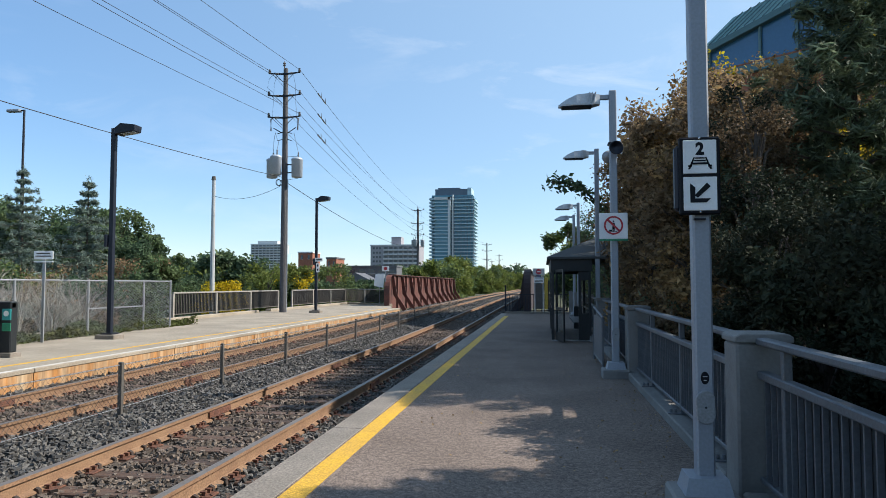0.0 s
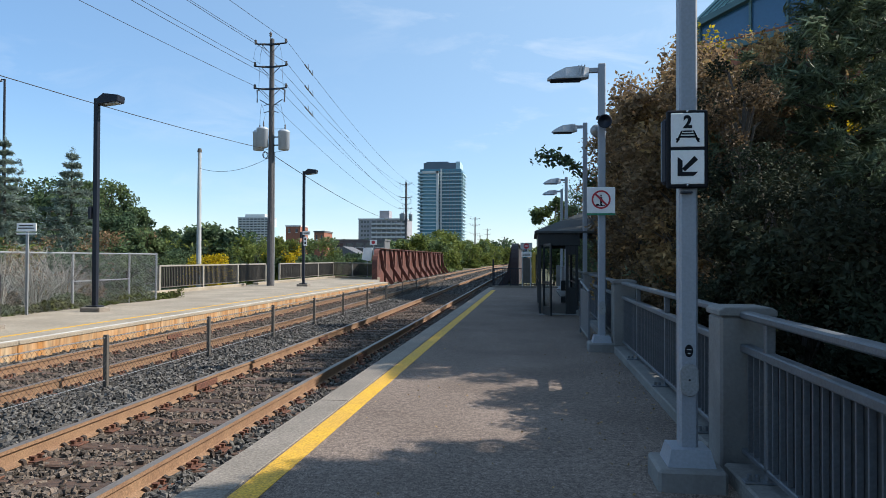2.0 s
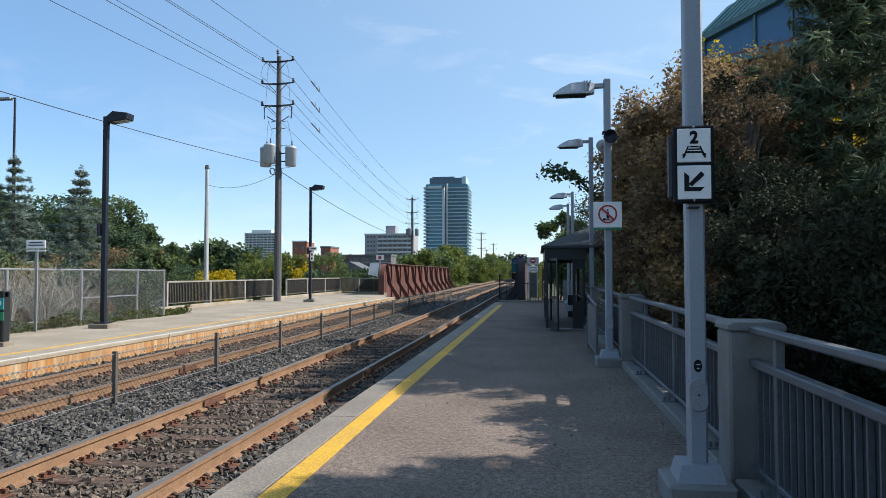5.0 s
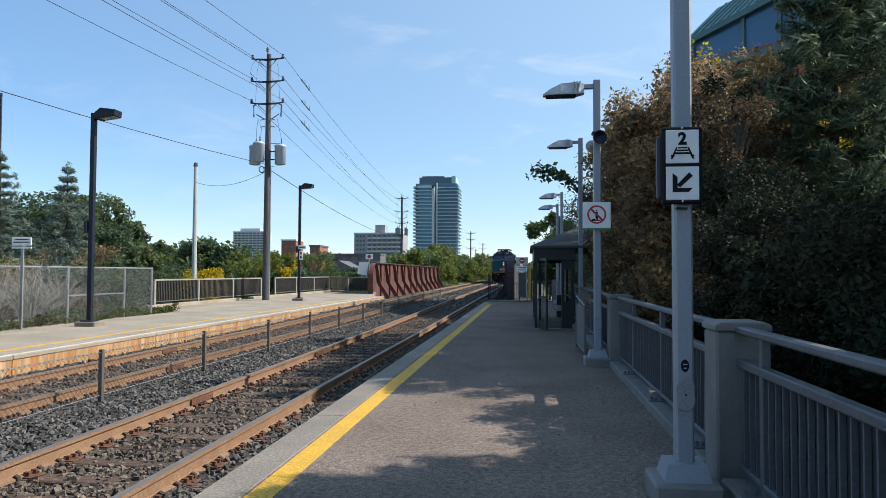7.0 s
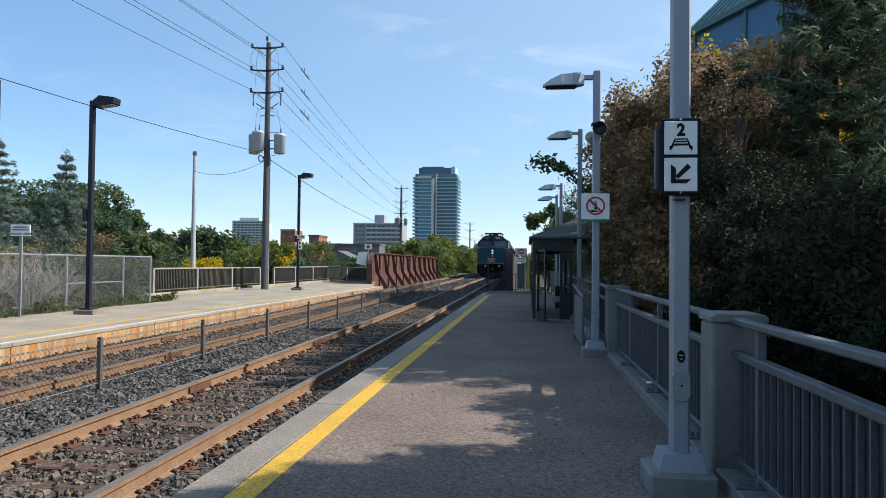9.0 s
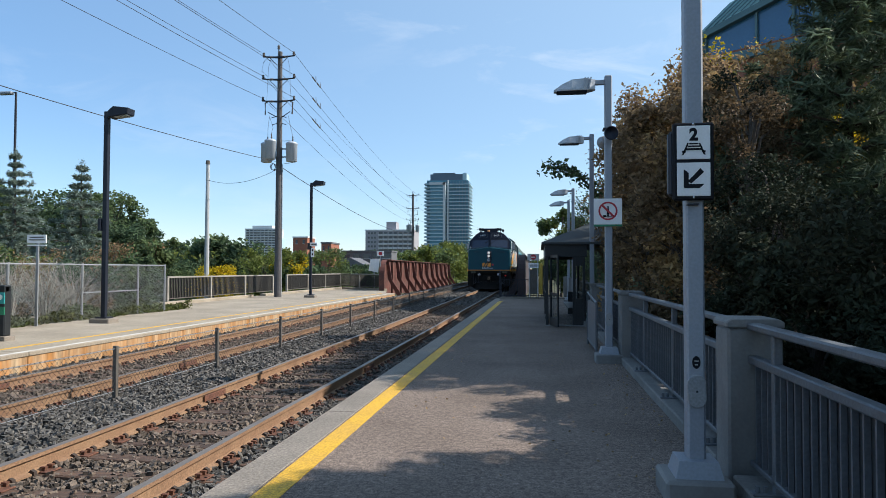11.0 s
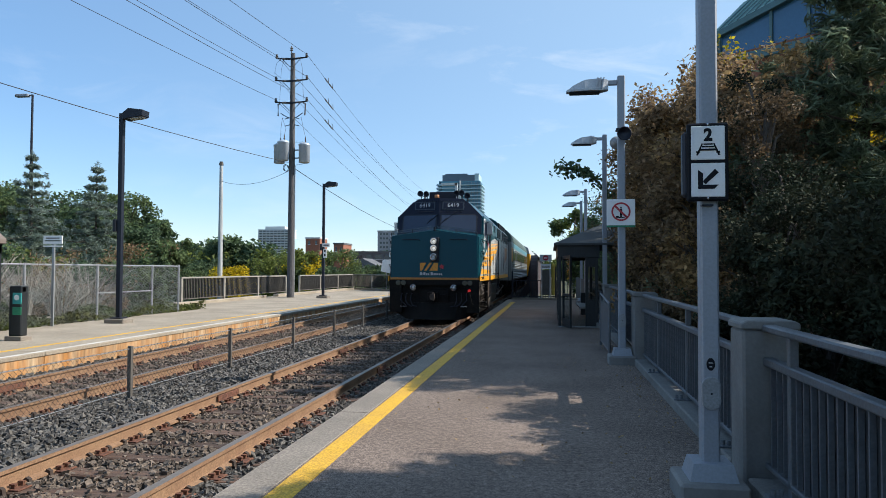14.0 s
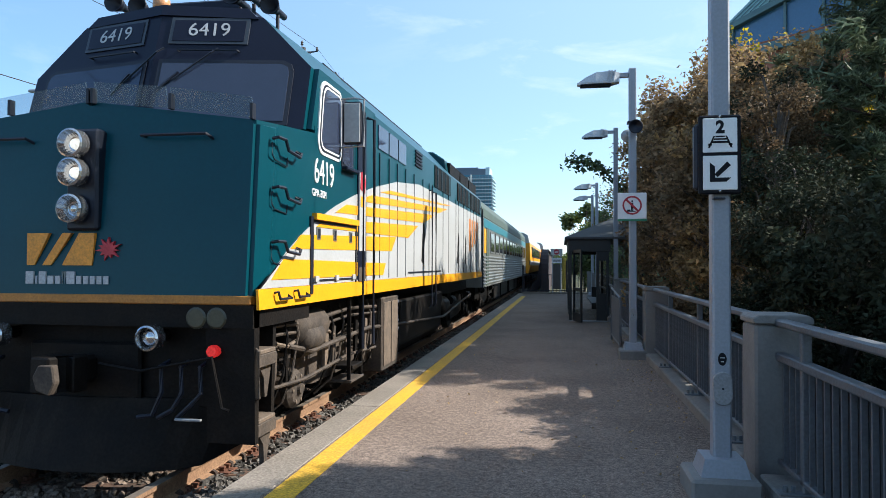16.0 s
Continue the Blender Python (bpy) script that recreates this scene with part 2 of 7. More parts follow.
def rod(a, b, r0, r1=None, seg=8, bm=None, index=0, cap=True):
    a, b = Vector(a), Vector(b)
    r1 = r0 if r1 is None else r1
    own = bm if bm is not None else bmesh.new()
    d = (b - a)
    q = d.to_track_quat("Z", "Y")
    rings = []
    for p, r in ((a, r0), (b, r1)):
        rings.append([own.verts.new(p + q @ Vector((r * math.cos(2 * math.pi * i / seg), r * math.sin(2 * math.pi * i / seg), 0))) for i in range(seg)])
    fs = [own.faces.new((rings[0][i], rings[0][(i + 1) % seg], rings[1][(i + 1) % seg], rings[1][i])) for i in range(seg)]
    if cap:
        fs.append(own.faces.new(rings[0][::-1]))
        fs.append(own.faces.new(rings[1]))
    for f in fs:
        f.material_index = index
    return own


def tube(points, r, seg=6, bm=None, index=0):
    own = bm if bm is not None else bmesh.new()
    pts = [Vector(p) for p in points]
    rings = []
    for i, p in enumerate(pts):
        d = (pts[min(i + 1, len(pts) - 1)] - pts[max(i - 1, 0)]).normalized()
        q = d.to_track_quat("Z", "Y")
        rings.append([own.verts.new(p + q @ Vector((r * math.cos(2 * math.pi * k / seg), r * math.sin(2 * math.pi * k / seg), 0))) for k in range(seg)])
    for a, b in zip(rings, rings[1:]):
        for k in range(seg):
            own.faces.new((a[k], a[(k + 1) % seg], b[(k + 1) % seg], b[k])).material_index = index
    own.faces.new(rings[0][::-1]).material_index = index
    own.faces.new(rings[-1]).material_index = index
    return own


def extrude(outline, a, b, axis="y", bm=None, index=0, bevel=0.0):
    """A solid with the given outline, from a to b along the axis. Outline in (x, z) for y, (y, z) for x, (x, y) for z."""
    own = bmesh.new()

    def at(p, s):
        return (s, *p) if axis == "x" else (p[0], s, p[1]) if axis == "y" else (*p, s)
    r = [[own.verts.new(at(p, s)) for p in outline] for s in (a, b)]
    n = len(outline)
    for i in range(n):
        own.faces.new((r[0][i], r[0][(i + 1) % n], r[1][(i + 1) % n], r[1][i]))
    own.faces.new(r[0][::-1])
    own.faces.new(r[1])
    if bevel:
        bmesh.ops.bevel(own, geom=own.edges[:], offset=bevel, segments=1, affect="EDGES")
    return merge(bm, own, index)


def lathe(profile, centre, seg=16, bm=None, axis="z", index=0):
    """Turn a profile of (radius, height) about an axis through centre."""
    own = bm if bm is not None else bmesh.new()
    c = Vector(centre)
    rings = []
    for r, h in profile:
        ring = []
        for k in range(seg):
            u, v = r * math.cos(2 * math.pi * k / seg), r * math.sin(2 * math.pi * k / seg)
            ring.append(own.verts.new(c + Vector({"z": (u, v, h), "y": (u, h, v), "x": (h, u, v)}[axis])))
        rings.append(ring)
    for a, b in zip(rings, rings[1:]):
        for k in range(seg):
            own.faces.new((a[k], a[(k + 1) % seg], b[(k + 1) % seg], b[k])).material_index = index
    own.faces.new(rings[0][::-1]).material_index = index
    own.faces.new(rings[-1]).material_index = index
    return own


def mesh_from(name, verts, faces, material, parent=None, smooth=False):
    me = bpy.data.meshes.new(name)
    me.from_pydata(verts, [], faces)
    for m in (material if isinstance(material, (list, tuple)) else [material]):
        me.materials.append(m)
    if smooth:
        me.polygons.foreach_set("use_smooth", [True] * len(me.polygons))
    ob = new(name, me)
    if parent:
        ob.parent = parent
    return ob


def writing(name, text, size, material, parent, m, depth=0.002, align="CENTER", bold=0.0):
    """Raised lettering in the built-in font, turned into a mesh."""
    cu = bpy.data.curves.new("text", "FONT")
    cu.body, cu.size, cu.extrude, cu.align_x, cu.align_y = text, size, depth, align, "CENTER"
    cu.offset = bold
    tmp = bpy.data.objects.new("text", cu)
    me = bpy.data.meshes.new_from_object(tmp)
    bpy.data.objects.remove(tmp)
    me.materials.clear()
    me.materials.append(material)
    ob = new(name, me)
    ob.parent = parent
    ob.matrix_basis = m
    return ob

# ---- ground, tracks, platforms ----
ANCHOR = mat("dark rusted spring steel", (0.045, 0.035, 0.03), 0.8, 0.2, (0.085, 0.05, 0.035), 9, 0.7, 60, 0.2)
KERB = mat("dull grey kerb concrete", (0.25, 0.24, 0.225), 0.9, 0, (0.17, 0.165, 0.155), 2.0, 0.8, 40, 0.12, 0.2)
TRACKS = (-3.825, -7.32)
RAIL_Z, TIE_Z, BED_Z = -0.12, -0.295, -0.33
EDGE, KERB_X = -2.32, 1.39
LEFT_Z, LEFT_EDGE = 0.05, -9.2
END_Y = 38.6


# the line rises and bears a little to the right beyond the platforms
BEND_Y = (-8, 20, 27, 31, 45, 69, 92, 140, 240, 330)
BEND_X = (0, 0, 0, 0.09, 0.29, 0.54, 0.78, 1.25, 2.3, 3.2)
BEND_Z = (0, 0, 0.03, 0.08, 0.23, 0.38, 0.42, 0.45, 0.5, 0.5)


def bend(y):
    return float(np.interp(y, BEND_Y, BEND_X)), float(np.interp(y, BEND_Y, BEND_Z))


def loft(outline, stations):
    """A bar with the given (x, z) outline that follows the bend of the line."""
    bm = bmesh.new()
    rings = []
    for y in stations:
        dx, dz = bend(y)
        rings.append([bm.verts.new((x + dx, y, z + dz)) for x, z in outline])
    n = len(outline)
    for a, b in zip(rings, rings[1:]):
        for k in range(n):
            bm.faces.new((a[k], a[(k + 1) % n], b[(k + 1) % n], b[k]))
    bm.faces.new(rings[0][::-1])
    bm.faces.new(rings[-1])
    return bm


def ground_height(x, y):
    z = BED_Z - 0.06
    if x > 1.9:
        z -= min((x - 1.9) * 0.9, 2.4)
    if x < -16.2:
        z -= min((-16.2 - x) * 0.35, 1.6)
    if x < -30 or x > 12 or y > 120:
        z += 0.5 * noise.noise((x * 0.02, y * 0.02, 0))
    return z


def make_ground():
    xs = [-3000, -1200, -500, -200, -100, -60, -40, -30, -24, -20, -17, -16.2, -12, -8, -4, 0, 1.9, 3, 4.6, 7, 12, 20, 40, 90, 200, 500, 1200, 3000]
    ys = [-3000, -1000, -300, -100, -40, -15, -5, 0, 5, 10, 15, 20, 30, 40, 50, 60, 75, 90, 110, 140, 180, 240, 320, 450, 650, 1000, 1600, 2400, 3800]
    vs = [(x, y, ground_height(x, y)) for y in ys for x in xs]
    n = len(xs)
    fs = [(j * n + i, j * n + i + 1, (j + 1) * n + i + 1, (j + 1) * n + i) for j in range(len(ys) - 1) for i in range(n - 1)]
    tagged(mesh_from("ground", vs, fs, SOIL), "rough grass and soil around the railway", "ground", kind="structure")


def make_ballast():
    bm = loft([(LEFT_EDGE + 0.3, BED_Z - 0.3), (LEFT_EDGE + 0.02, BED_Z - 0.1), (-8.6, BED_Z), (-2.55, BED_Z), (EDGE + 0.1, BED_Z + 0.06), (EDGE + 0.1, BED_Z - 0.3)], BEND_Y)
    bed = part("ballast_bed", bm, BALLAST_BED)
    tagged(bed, "dark bed of crushed stone under both tracks", "ballast", kind="structure")
    rng = np.random.default_rng(4)
    cube = np.array([(x, y, z) for x in (-1, 1) for y in (-1, 1) for z in (-1, 1)], float)
    quads = np.array([(0, 1, 3, 2), (4, 6, 7, 5), (0, 4, 5, 1), (2, 3, 7, 6), (0, 2, 6, 4), (1, 5, 7, 3)])

    def stones(name, label, count, x0, x1, y0, y1, s0, s1, material, avoid_ties=False):
        n = count
        px = rng.uniform(x0, x1, n)
        py = y0 + (y1 - y0) * rng.uniform(0, 1, n) ** 1.35
        size = rng.uniform(s0, s1, n)
        if avoid_ties:
            near_tie = np.abs((py / 0.56) % 1.0 - 0.5) < 0.16
            keep = ~(near_tie & (rng.uniform(0, 1, n) < 0.6))
            px, py, size = px[keep], py[keep], size[keep]
            n = len(px)
        v = cube[None] * (size[:, None] * 0.5)[:, :, None] * rng.uniform(0.35, 1.25, (n, 8, 3)) * rng.uniform(0.5, 1.25, (n, 1, 3))
        a, b = rng.uniform(0, 6.28, n), rng.uniform(-0.7, 0.7, n)
        ca, sa, cb, sb = np.cos(a)[:, None], np.sin(a)[:, None], np.cos(b)[:, None], np.sin(b)[:, None]
        x, y, z = v[..., 0], v[..., 1], v[..., 2]
        y, z = cb * y - sb * z, sb * y + cb * z
        x, y = ca * x - sa * y, sa * x + ca * y
        heap = np.sin(px * 5.1) * np.sin(py * 3.3) * 0.012
        pz = BED_Z + size * 0.22 + heap + rng.uniform(-0.01, 0.03, n)
        pz = pz + np.where((px > -6.1) & (px < -5.0), 0.03, 0)
        px = px + np.interp(py, BEND_Y, BEND_X)
        pz = pz + np.interp(py, BEND_Y, BEND_Z)
        v = np.stack([x + px[:, None], y + py[:, None], z + pz[:, None]], -1).reshape(-1, 3)
        f = (quads[None] + (np.arange(n) * 8)[:, None, None]).reshape(-1, 4)
        me = bpy.data.meshes.new(name)
        me.vertices.add(len(v)); me.vertices.foreach_set("co", v.ravel())
        me.loops.add(f.size); me.loops.foreach_set("vertex_index", f.ravel())
        me.polygons.add(len(f)); me.polygons.foreach_set("loop_start", np.arange(0, f.size, 4))
        me.polygons.foreach_set("use_smooth", np.zeros(len(f), dtype=bool))
        me.update(calc_edges=True)
        me.materials.append(material)
        tagged(new(name, me), label, "ballast", kind="stuff")

    stones("ballast_stones", "loose dark grey crushed stones between the two tracks", 34000, -6.55, -4.72, 3.5, 34, 0.030, 0.068, BALLAST)
    stones("ballast_stones", "loose crushed stones beside the platform edge", 9000, -3.02, -2.36, 4, 36, 0.030, 0.062, BALLAST)
    stones("ballast_stones", "rust-brown crushed stones between the timber ties", 19000, -4.52, -3.12, 3.5, 34, 0.028, 0.060, BALLAST_RUST, True)
    stones("ballast_stones", "rust-brown crushed stones between the far ties", 9000, -8.0, -6.65, 7, 36, 0.04, 0.075, BALLAST_RUST, True)
    stones("ballast_stones", "crushed stones along the far platform wall", 6000, -9.18, -8.1, 8, 36, 0.035, 0.07, BALLAST)
    stones("ballast_stones", "small distant crushed stones along the tracks", 15000, -9.1, -2.5, 34, 110, 0.07, 0.13, BALLAST)


def make_track(cx, name, label):
    track = thing(name, label, "railway track", kind="structure")
    head = [(-0.037, 0), (0.037, 0), (0.036, -0.035), (0.012, -0.045), (0.010, -0.135), (0.07, -0.155), (0.07, -0.172), (-0.07, -0.172), (-0.07, -0.155), (-0.010, -0.135), (-0.012, -0.045), (-0.036, -0.035)]
    for side in (-0.754, 0.754):
        bm = loft([(cx + side + x, RAIL_Z + z) for x, z in head], BEND_Y)
        bm.faces.ensure_lookup_table()
        for f in bm.faces:
            if len(f.verts) == 4 and max(v.co.z - bend(v.co.y)[1] for v in f.verts) > RAIL_Z - 0.003 and min(v.co.z - bend(v.co.y)[1] for v in f.verts) > RAIL_Z - 0.012:
                f.material_index = 1
        rail = part("rail", bm, [RAIL_SIDE, RAIL_TOP], track, "rusty rail with a bright worn head")
        starts = (9.4, 15.0, 29.5) if side < 0 else (12.4, 24.0, 33.0)
        for y in starts:
            for s in (-1, 1):
                x = cx + side + s * 0.022
                part("joint_bar", box(min(x, x + s * 0.022), max(x, x + s * 0.022), y - 0.32, y + 0.32, RAIL_Z - 0.135, RAIL_Z - 0.048, 0.006), RUST, rail)
    tie = None
    plate = None
    for i in range(180):
        y = -5 + i * 0.56 + 0.28
        off = random.uniform(-0.05, 0.05)
        bx, bz = bend(y)
        m = pose(cx + off + bx, y, bz, 0, 0, random.uniform(-0.8, 0.8))
        if tie is None:
            tie = part("tie", box(-1.3, 1.3, -0.115, 0.115, TIE_Z - 0.16, TIE_Z, 0.012), TIE, track)
            tie.matrix_basis = m
        else:
            share(tie, m, track)
        if y < 45:
            for side in (-0.754, 0.754):
                m = pose(cx + side + bx, y, TIE_Z + 0.003 + bz)
                if plate is None:
                    bm = box(-0.17, 0.17, -0.09, 0.09, 0, 0.012, 0.003)
                    for sx in (-0.09, 0.09):
                        for sy in (-0.045, 0.05):
                            box(sx - 0.016, sx + 0.016, sy - 0.014, sy + 0.014, 0.01, 0.04, 0, bm)
                            box(sx - 0.022 - (0.01 if sx > 0 else 0), sx + 0.022 + (0.01 if sx < 0 else 0), sy - 0.018, sy + 0.018, 0.036, 0.05, 0, bm)
                    plate = part("tie_plate", bm, RUST, track)
                    plate.matrix_basis = m
                    anchor = part("rail_anchor", extrude([(-0.095, -0.02), (-0.085, 0.035), (-0.05, 0.052), (-0.03, 0.03), (0.03, 0.03), (0.05, 0.052), (0.085, 0.035), (0.095, -0.02)], -0.02, 0.02), ANCHOR, track)
                    anchor.matrix_basis = m @ pose(0, 0.15, 0)
                else:
                    share(plate, m, track)
                    share(anchor, m @ pose(0, 0.15, 0), track)
                share(anchor, m @ pose(0, -0.15, 0), track)


def make_platforms():
    near = thing("platform_near", "asphalt station platform with a concrete edge and a yellow safety line", "platform", kind="structure")
    part("asphalt_surface", box(-1.99, KERB_X + 0.3, -8, END_Y, -0.6, 0.0), ASPHALT, near)
    # edge slabs with open joints
    slab = None
    y = -8.0 + 0.62
    while y < END_Y - 0.1:
        n = min(2.98, END_Y - y)
        b = part("edge_slab", box(EDGE, -1.99, y, y + n - 0.012, -0.45, 0.004, 0.008), CONCRETE, near)
        y += 2.98
    part("yellow_line", box(-1.965, -1.765, -8, END_Y - 3.4, -0.01, 0.004), YELLOW_LINE, near, "worn yellow safety line")
    for y0, y1 in ((-8, -0.9), (-0.88, 5.28), (5.78, 12.42), (12.9, END_Y - 0.3)):
        part("kerb", box(KERB_X, KERB_X + 0.28, y0, y1, -0.3, 0.11, 0.015), KERB, near, "low concrete kerb under the railing")
    part("end_kerb", box(EDGE + 0.2, KERB_X, END_Y - 0.3, END_Y, -0.3, 0.10, 0.015), CONCRETE, near)
    part("retaining_wall", box(KERB_X + 0.3, KERB_X + 0.55, -8, END_Y, -3.2, -0.02), CONCRETE, near)

    far = thing("platform_far", "sunlit weathered concrete platform with rust-stained edge", "platform", kind="structure")
    out = [(LEFT_EDGE - 0.6, -8), (-16.0, -8), (-16.0, 54.5), (-11.0, 49.5), (LEFT_EDGE - 0.6, 44.5)]
    part("platform_surface", extrude(out, -0.7, LEFT_Z, "z"), CONCRETE_OLD, far)
    y = -8.0
    while y < 44:
        n = min(4.9, 44.4 - y)
        part("edge_slab", box(LEFT_EDGE - 0.6, LEFT_EDGE, y, y + n - 0.015, LEFT_Z - 0.075, LEFT_Z + 0.003, 0.01), CONCRETE_OLD, far)
        part("edge_wall", box(LEFT_EDGE - 0.55, LEFT_EDGE - 0.02, y, y + n - 0.02, -0.9, LEFT_Z - 0.075, 0.005), CONCRETE_RUST, far, "rust-stained platform wall")
        y += 4.9
    part("yellow_line", box(LEFT_EDGE - 0.86, LEFT_EDGE - 0.74, -8, 44, LEFT_Z - 0.02, LEFT_Z + 0.004), YELLOW_LINE, far)
    part("white_line", box(LEFT_EDGE - 0.16, LEFT_EDGE - 0.06, -8, 43, LEFT_Z - 0.02, LEFT_Z + 0.007), WHITE_LINE, far)
    part("kerb", box(-15.75, -15.4, 26.5, 36.3, LEFT_Z - 0.1, LEFT_Z + 0.14, 0.02), CONCRETE_OLD, far)
    part("kerb", box(-15.75, -15.4, 38.0, 53.6, LEFT_Z - 0.1, LEFT_Z + 0.14, 0.02), CONCRETE_OLD, far)
    k = part("kerb", box(0, 6.3, -0.15, 0.15, LEFT_Z - 0.1, LEFT_Z + 0.14, 0.02), CONCRETE_OLD, far)
    k.matrix_basis = pose(-15.4, 53.8, 0, 0, 0, -45)


make_ground()
make_ballast()
make_track(TRACKS[0], "track_near", "rusty railway track with timber ties in dark ballast")
make_track(TRACKS[1], "track_far", "second rusty railway track beside the far platform")
make_platforms()

# ---- the train ----
TEAL = mat("teal locomotive paint", (0.0005, 0.060, 0.084), 0.32, 0, (0.0005, 0.051, 0.072), 1.2, 0.6, 40, 0.04, spec=0.2)
NAVY = mat("dark navy cab paint", (0.008, 0.011, 0.026), 0.35, 0, (0.011, 0.015, 0.033), 2, 0.6, 40, 0.06, spec=0.2)
LIV_GREY = mat("pale grey livery", (0.50, 0.52, 0.53), 0.4, 0, (0.44, 0.45, 0.45), 1.5, 0.7, 30, 0.06)
LIV_YELLOW = mat("golden yellow livery", (0.98, 0.43, 0.012), 0.4, 0, (0.90, 0.38, 0.012), 1.5, 0.6, 30, 0.05)
# livery orange with the shade of the nose front mixed into the colour
LIV_BRONZE = mat("dusty orange band paint", (0.50, 0.20, 0.03), 0.5)
LIV_EMBLEM = mat("orange-gold emblem paint", (0.88, 0.34, 0.03), 0.45)
LIV_ORANGE = mat("orange livery", (0.70, 0.24, 0.05), 0.4)
UNDER = mat("grimy black running gear", (0.007, 0.0068, 0.0072), 0.6, 0.1, (0.017, 0.014, 0.012), 4, 0.8, 40, 0.25, 0.2, spec=0.12)
GRIME = mat("dusty brown steel", (0.095, 0.072, 0.055), 0.8, 0.1, (0.035, 0.028, 0.023), 5, 0.8, 40, 0.25, 0.2)
CAB_GLASS = glass("dark cab glass", (0.035, 0.048, 0.085), 0.04)
CAB_GLASS.node_tree.nodes["Principled BSDF"].inputs["Specular IOR Level"].default_value = 0.5
CLEAR_GLASS = glass("clear wind deflector", (0.22, 0.32, 0.40), 0.05, 0.82)
CHROME = mat("bright lamp reflector", (0.75, 0.76, 0.78), 0.15, 0.9)
LAMP_ON = mat("lit headlamp", (1.0, 0.97, 0.88), 0.3, emit=0.55)
RED_LAMP = mat("red marker lens", (0.75, 0.03, 0.03), 0.25, emit=0.35)
STEP_TAN = mat("worn tan step steel", (0.20, 0.15, 0.11), 0.75, 0.1, (0.11, 0.085, 0.065), 6, 0.8, 40, 0.2)
MARKER_DIM = mat("dull glass marker lens", (0.055, 0.058, 0.038), 0.35)
AMBER = mat("amber beacon lens", (0.70, 0.32, 0.14), 0.3)
TEXT_GREY = mat("pale grey lettering", (0.50, 0.53, 0.56), 0.5)
BOARD = mat("number board", (0.035, 0.045, 0.06), 0.35)
STAINLESS = mat("fluted stainless steel", (0.30, 0.32, 0.31), 0.4, 0.6, (0.24, 0.25, 0.25), 1.5, 0.6, 40, 0.06)
ROOF_STEEL = mat("dull green-grey car roof", (0.075, 0.12, 0.10), 0.6, 0.1, (0.06, 0.09, 0.08), 1.0, 0.7)
STRIPE_BLUE = mat("blue-green letterboard stripe", (0.02, 0.22, 0.30), 0.4)
CAR_GLASS = glass("dark tinted car window", (0.02, 0.025, 0.03), 0.05)
moving = []
HW = 1.53


def arc(y):
    """Height of the upper edge of the grey livery along the side."""
    pts = ((0.0, 1.47), (0.3, 1.64), (0.53, 1.78), (0.84, 1.93), (1.19, 2.08), (1.66, 2.24), (2.21, 2.40), (3.09, 2.61), (4.53, 2.86), (6.09, 3.0), (8.2, 3.05), (15.0, 3.05))
    for (ya, za), (yb, zb) in zip(pts, pts[1:]):
        if y <= yb:
            return za + (zb - za) * (y - ya) / (yb - ya)
    return 3.05


def rounded(y0, y1, z0, z1, r, lean):
    """Outline of a window with rounded corners whose front edge leans back towards the top."""
    pts = []
    for cy, cz, a0 in ((y1 - r * 0.6, z1 - r * 0.6, 0), (y0 + r, z1 - r, 90), (y0 + r, z0 + r, 180), (y1 - r * 0.6, z0 + r * 0.6, 270)):
        q = r if cy < (y0 + y1) / 2 else r * 0.6
        for k in range(5):
            a = radians(a0 + 22.5 * k)
            y, z = cy + q * math.cos(a), cz + q * math.sin(a)
            pts.append((y + lean * (z - z0) / (z1 - z0) * (y1 - y) / (y1 - y0), z))
    return pts


def side_panel(name, outline, material, parent, thick, x=HW, sides=(1, -1), label=""):
    """A flat shape laid on both flanks; outline in (y, z)."""
    for s in sides:
        a, b = sorted((s * (x - 0.01), s * (x + thick)))
        part(name, extrude(outline, a, b, "x"), material, parent, label)


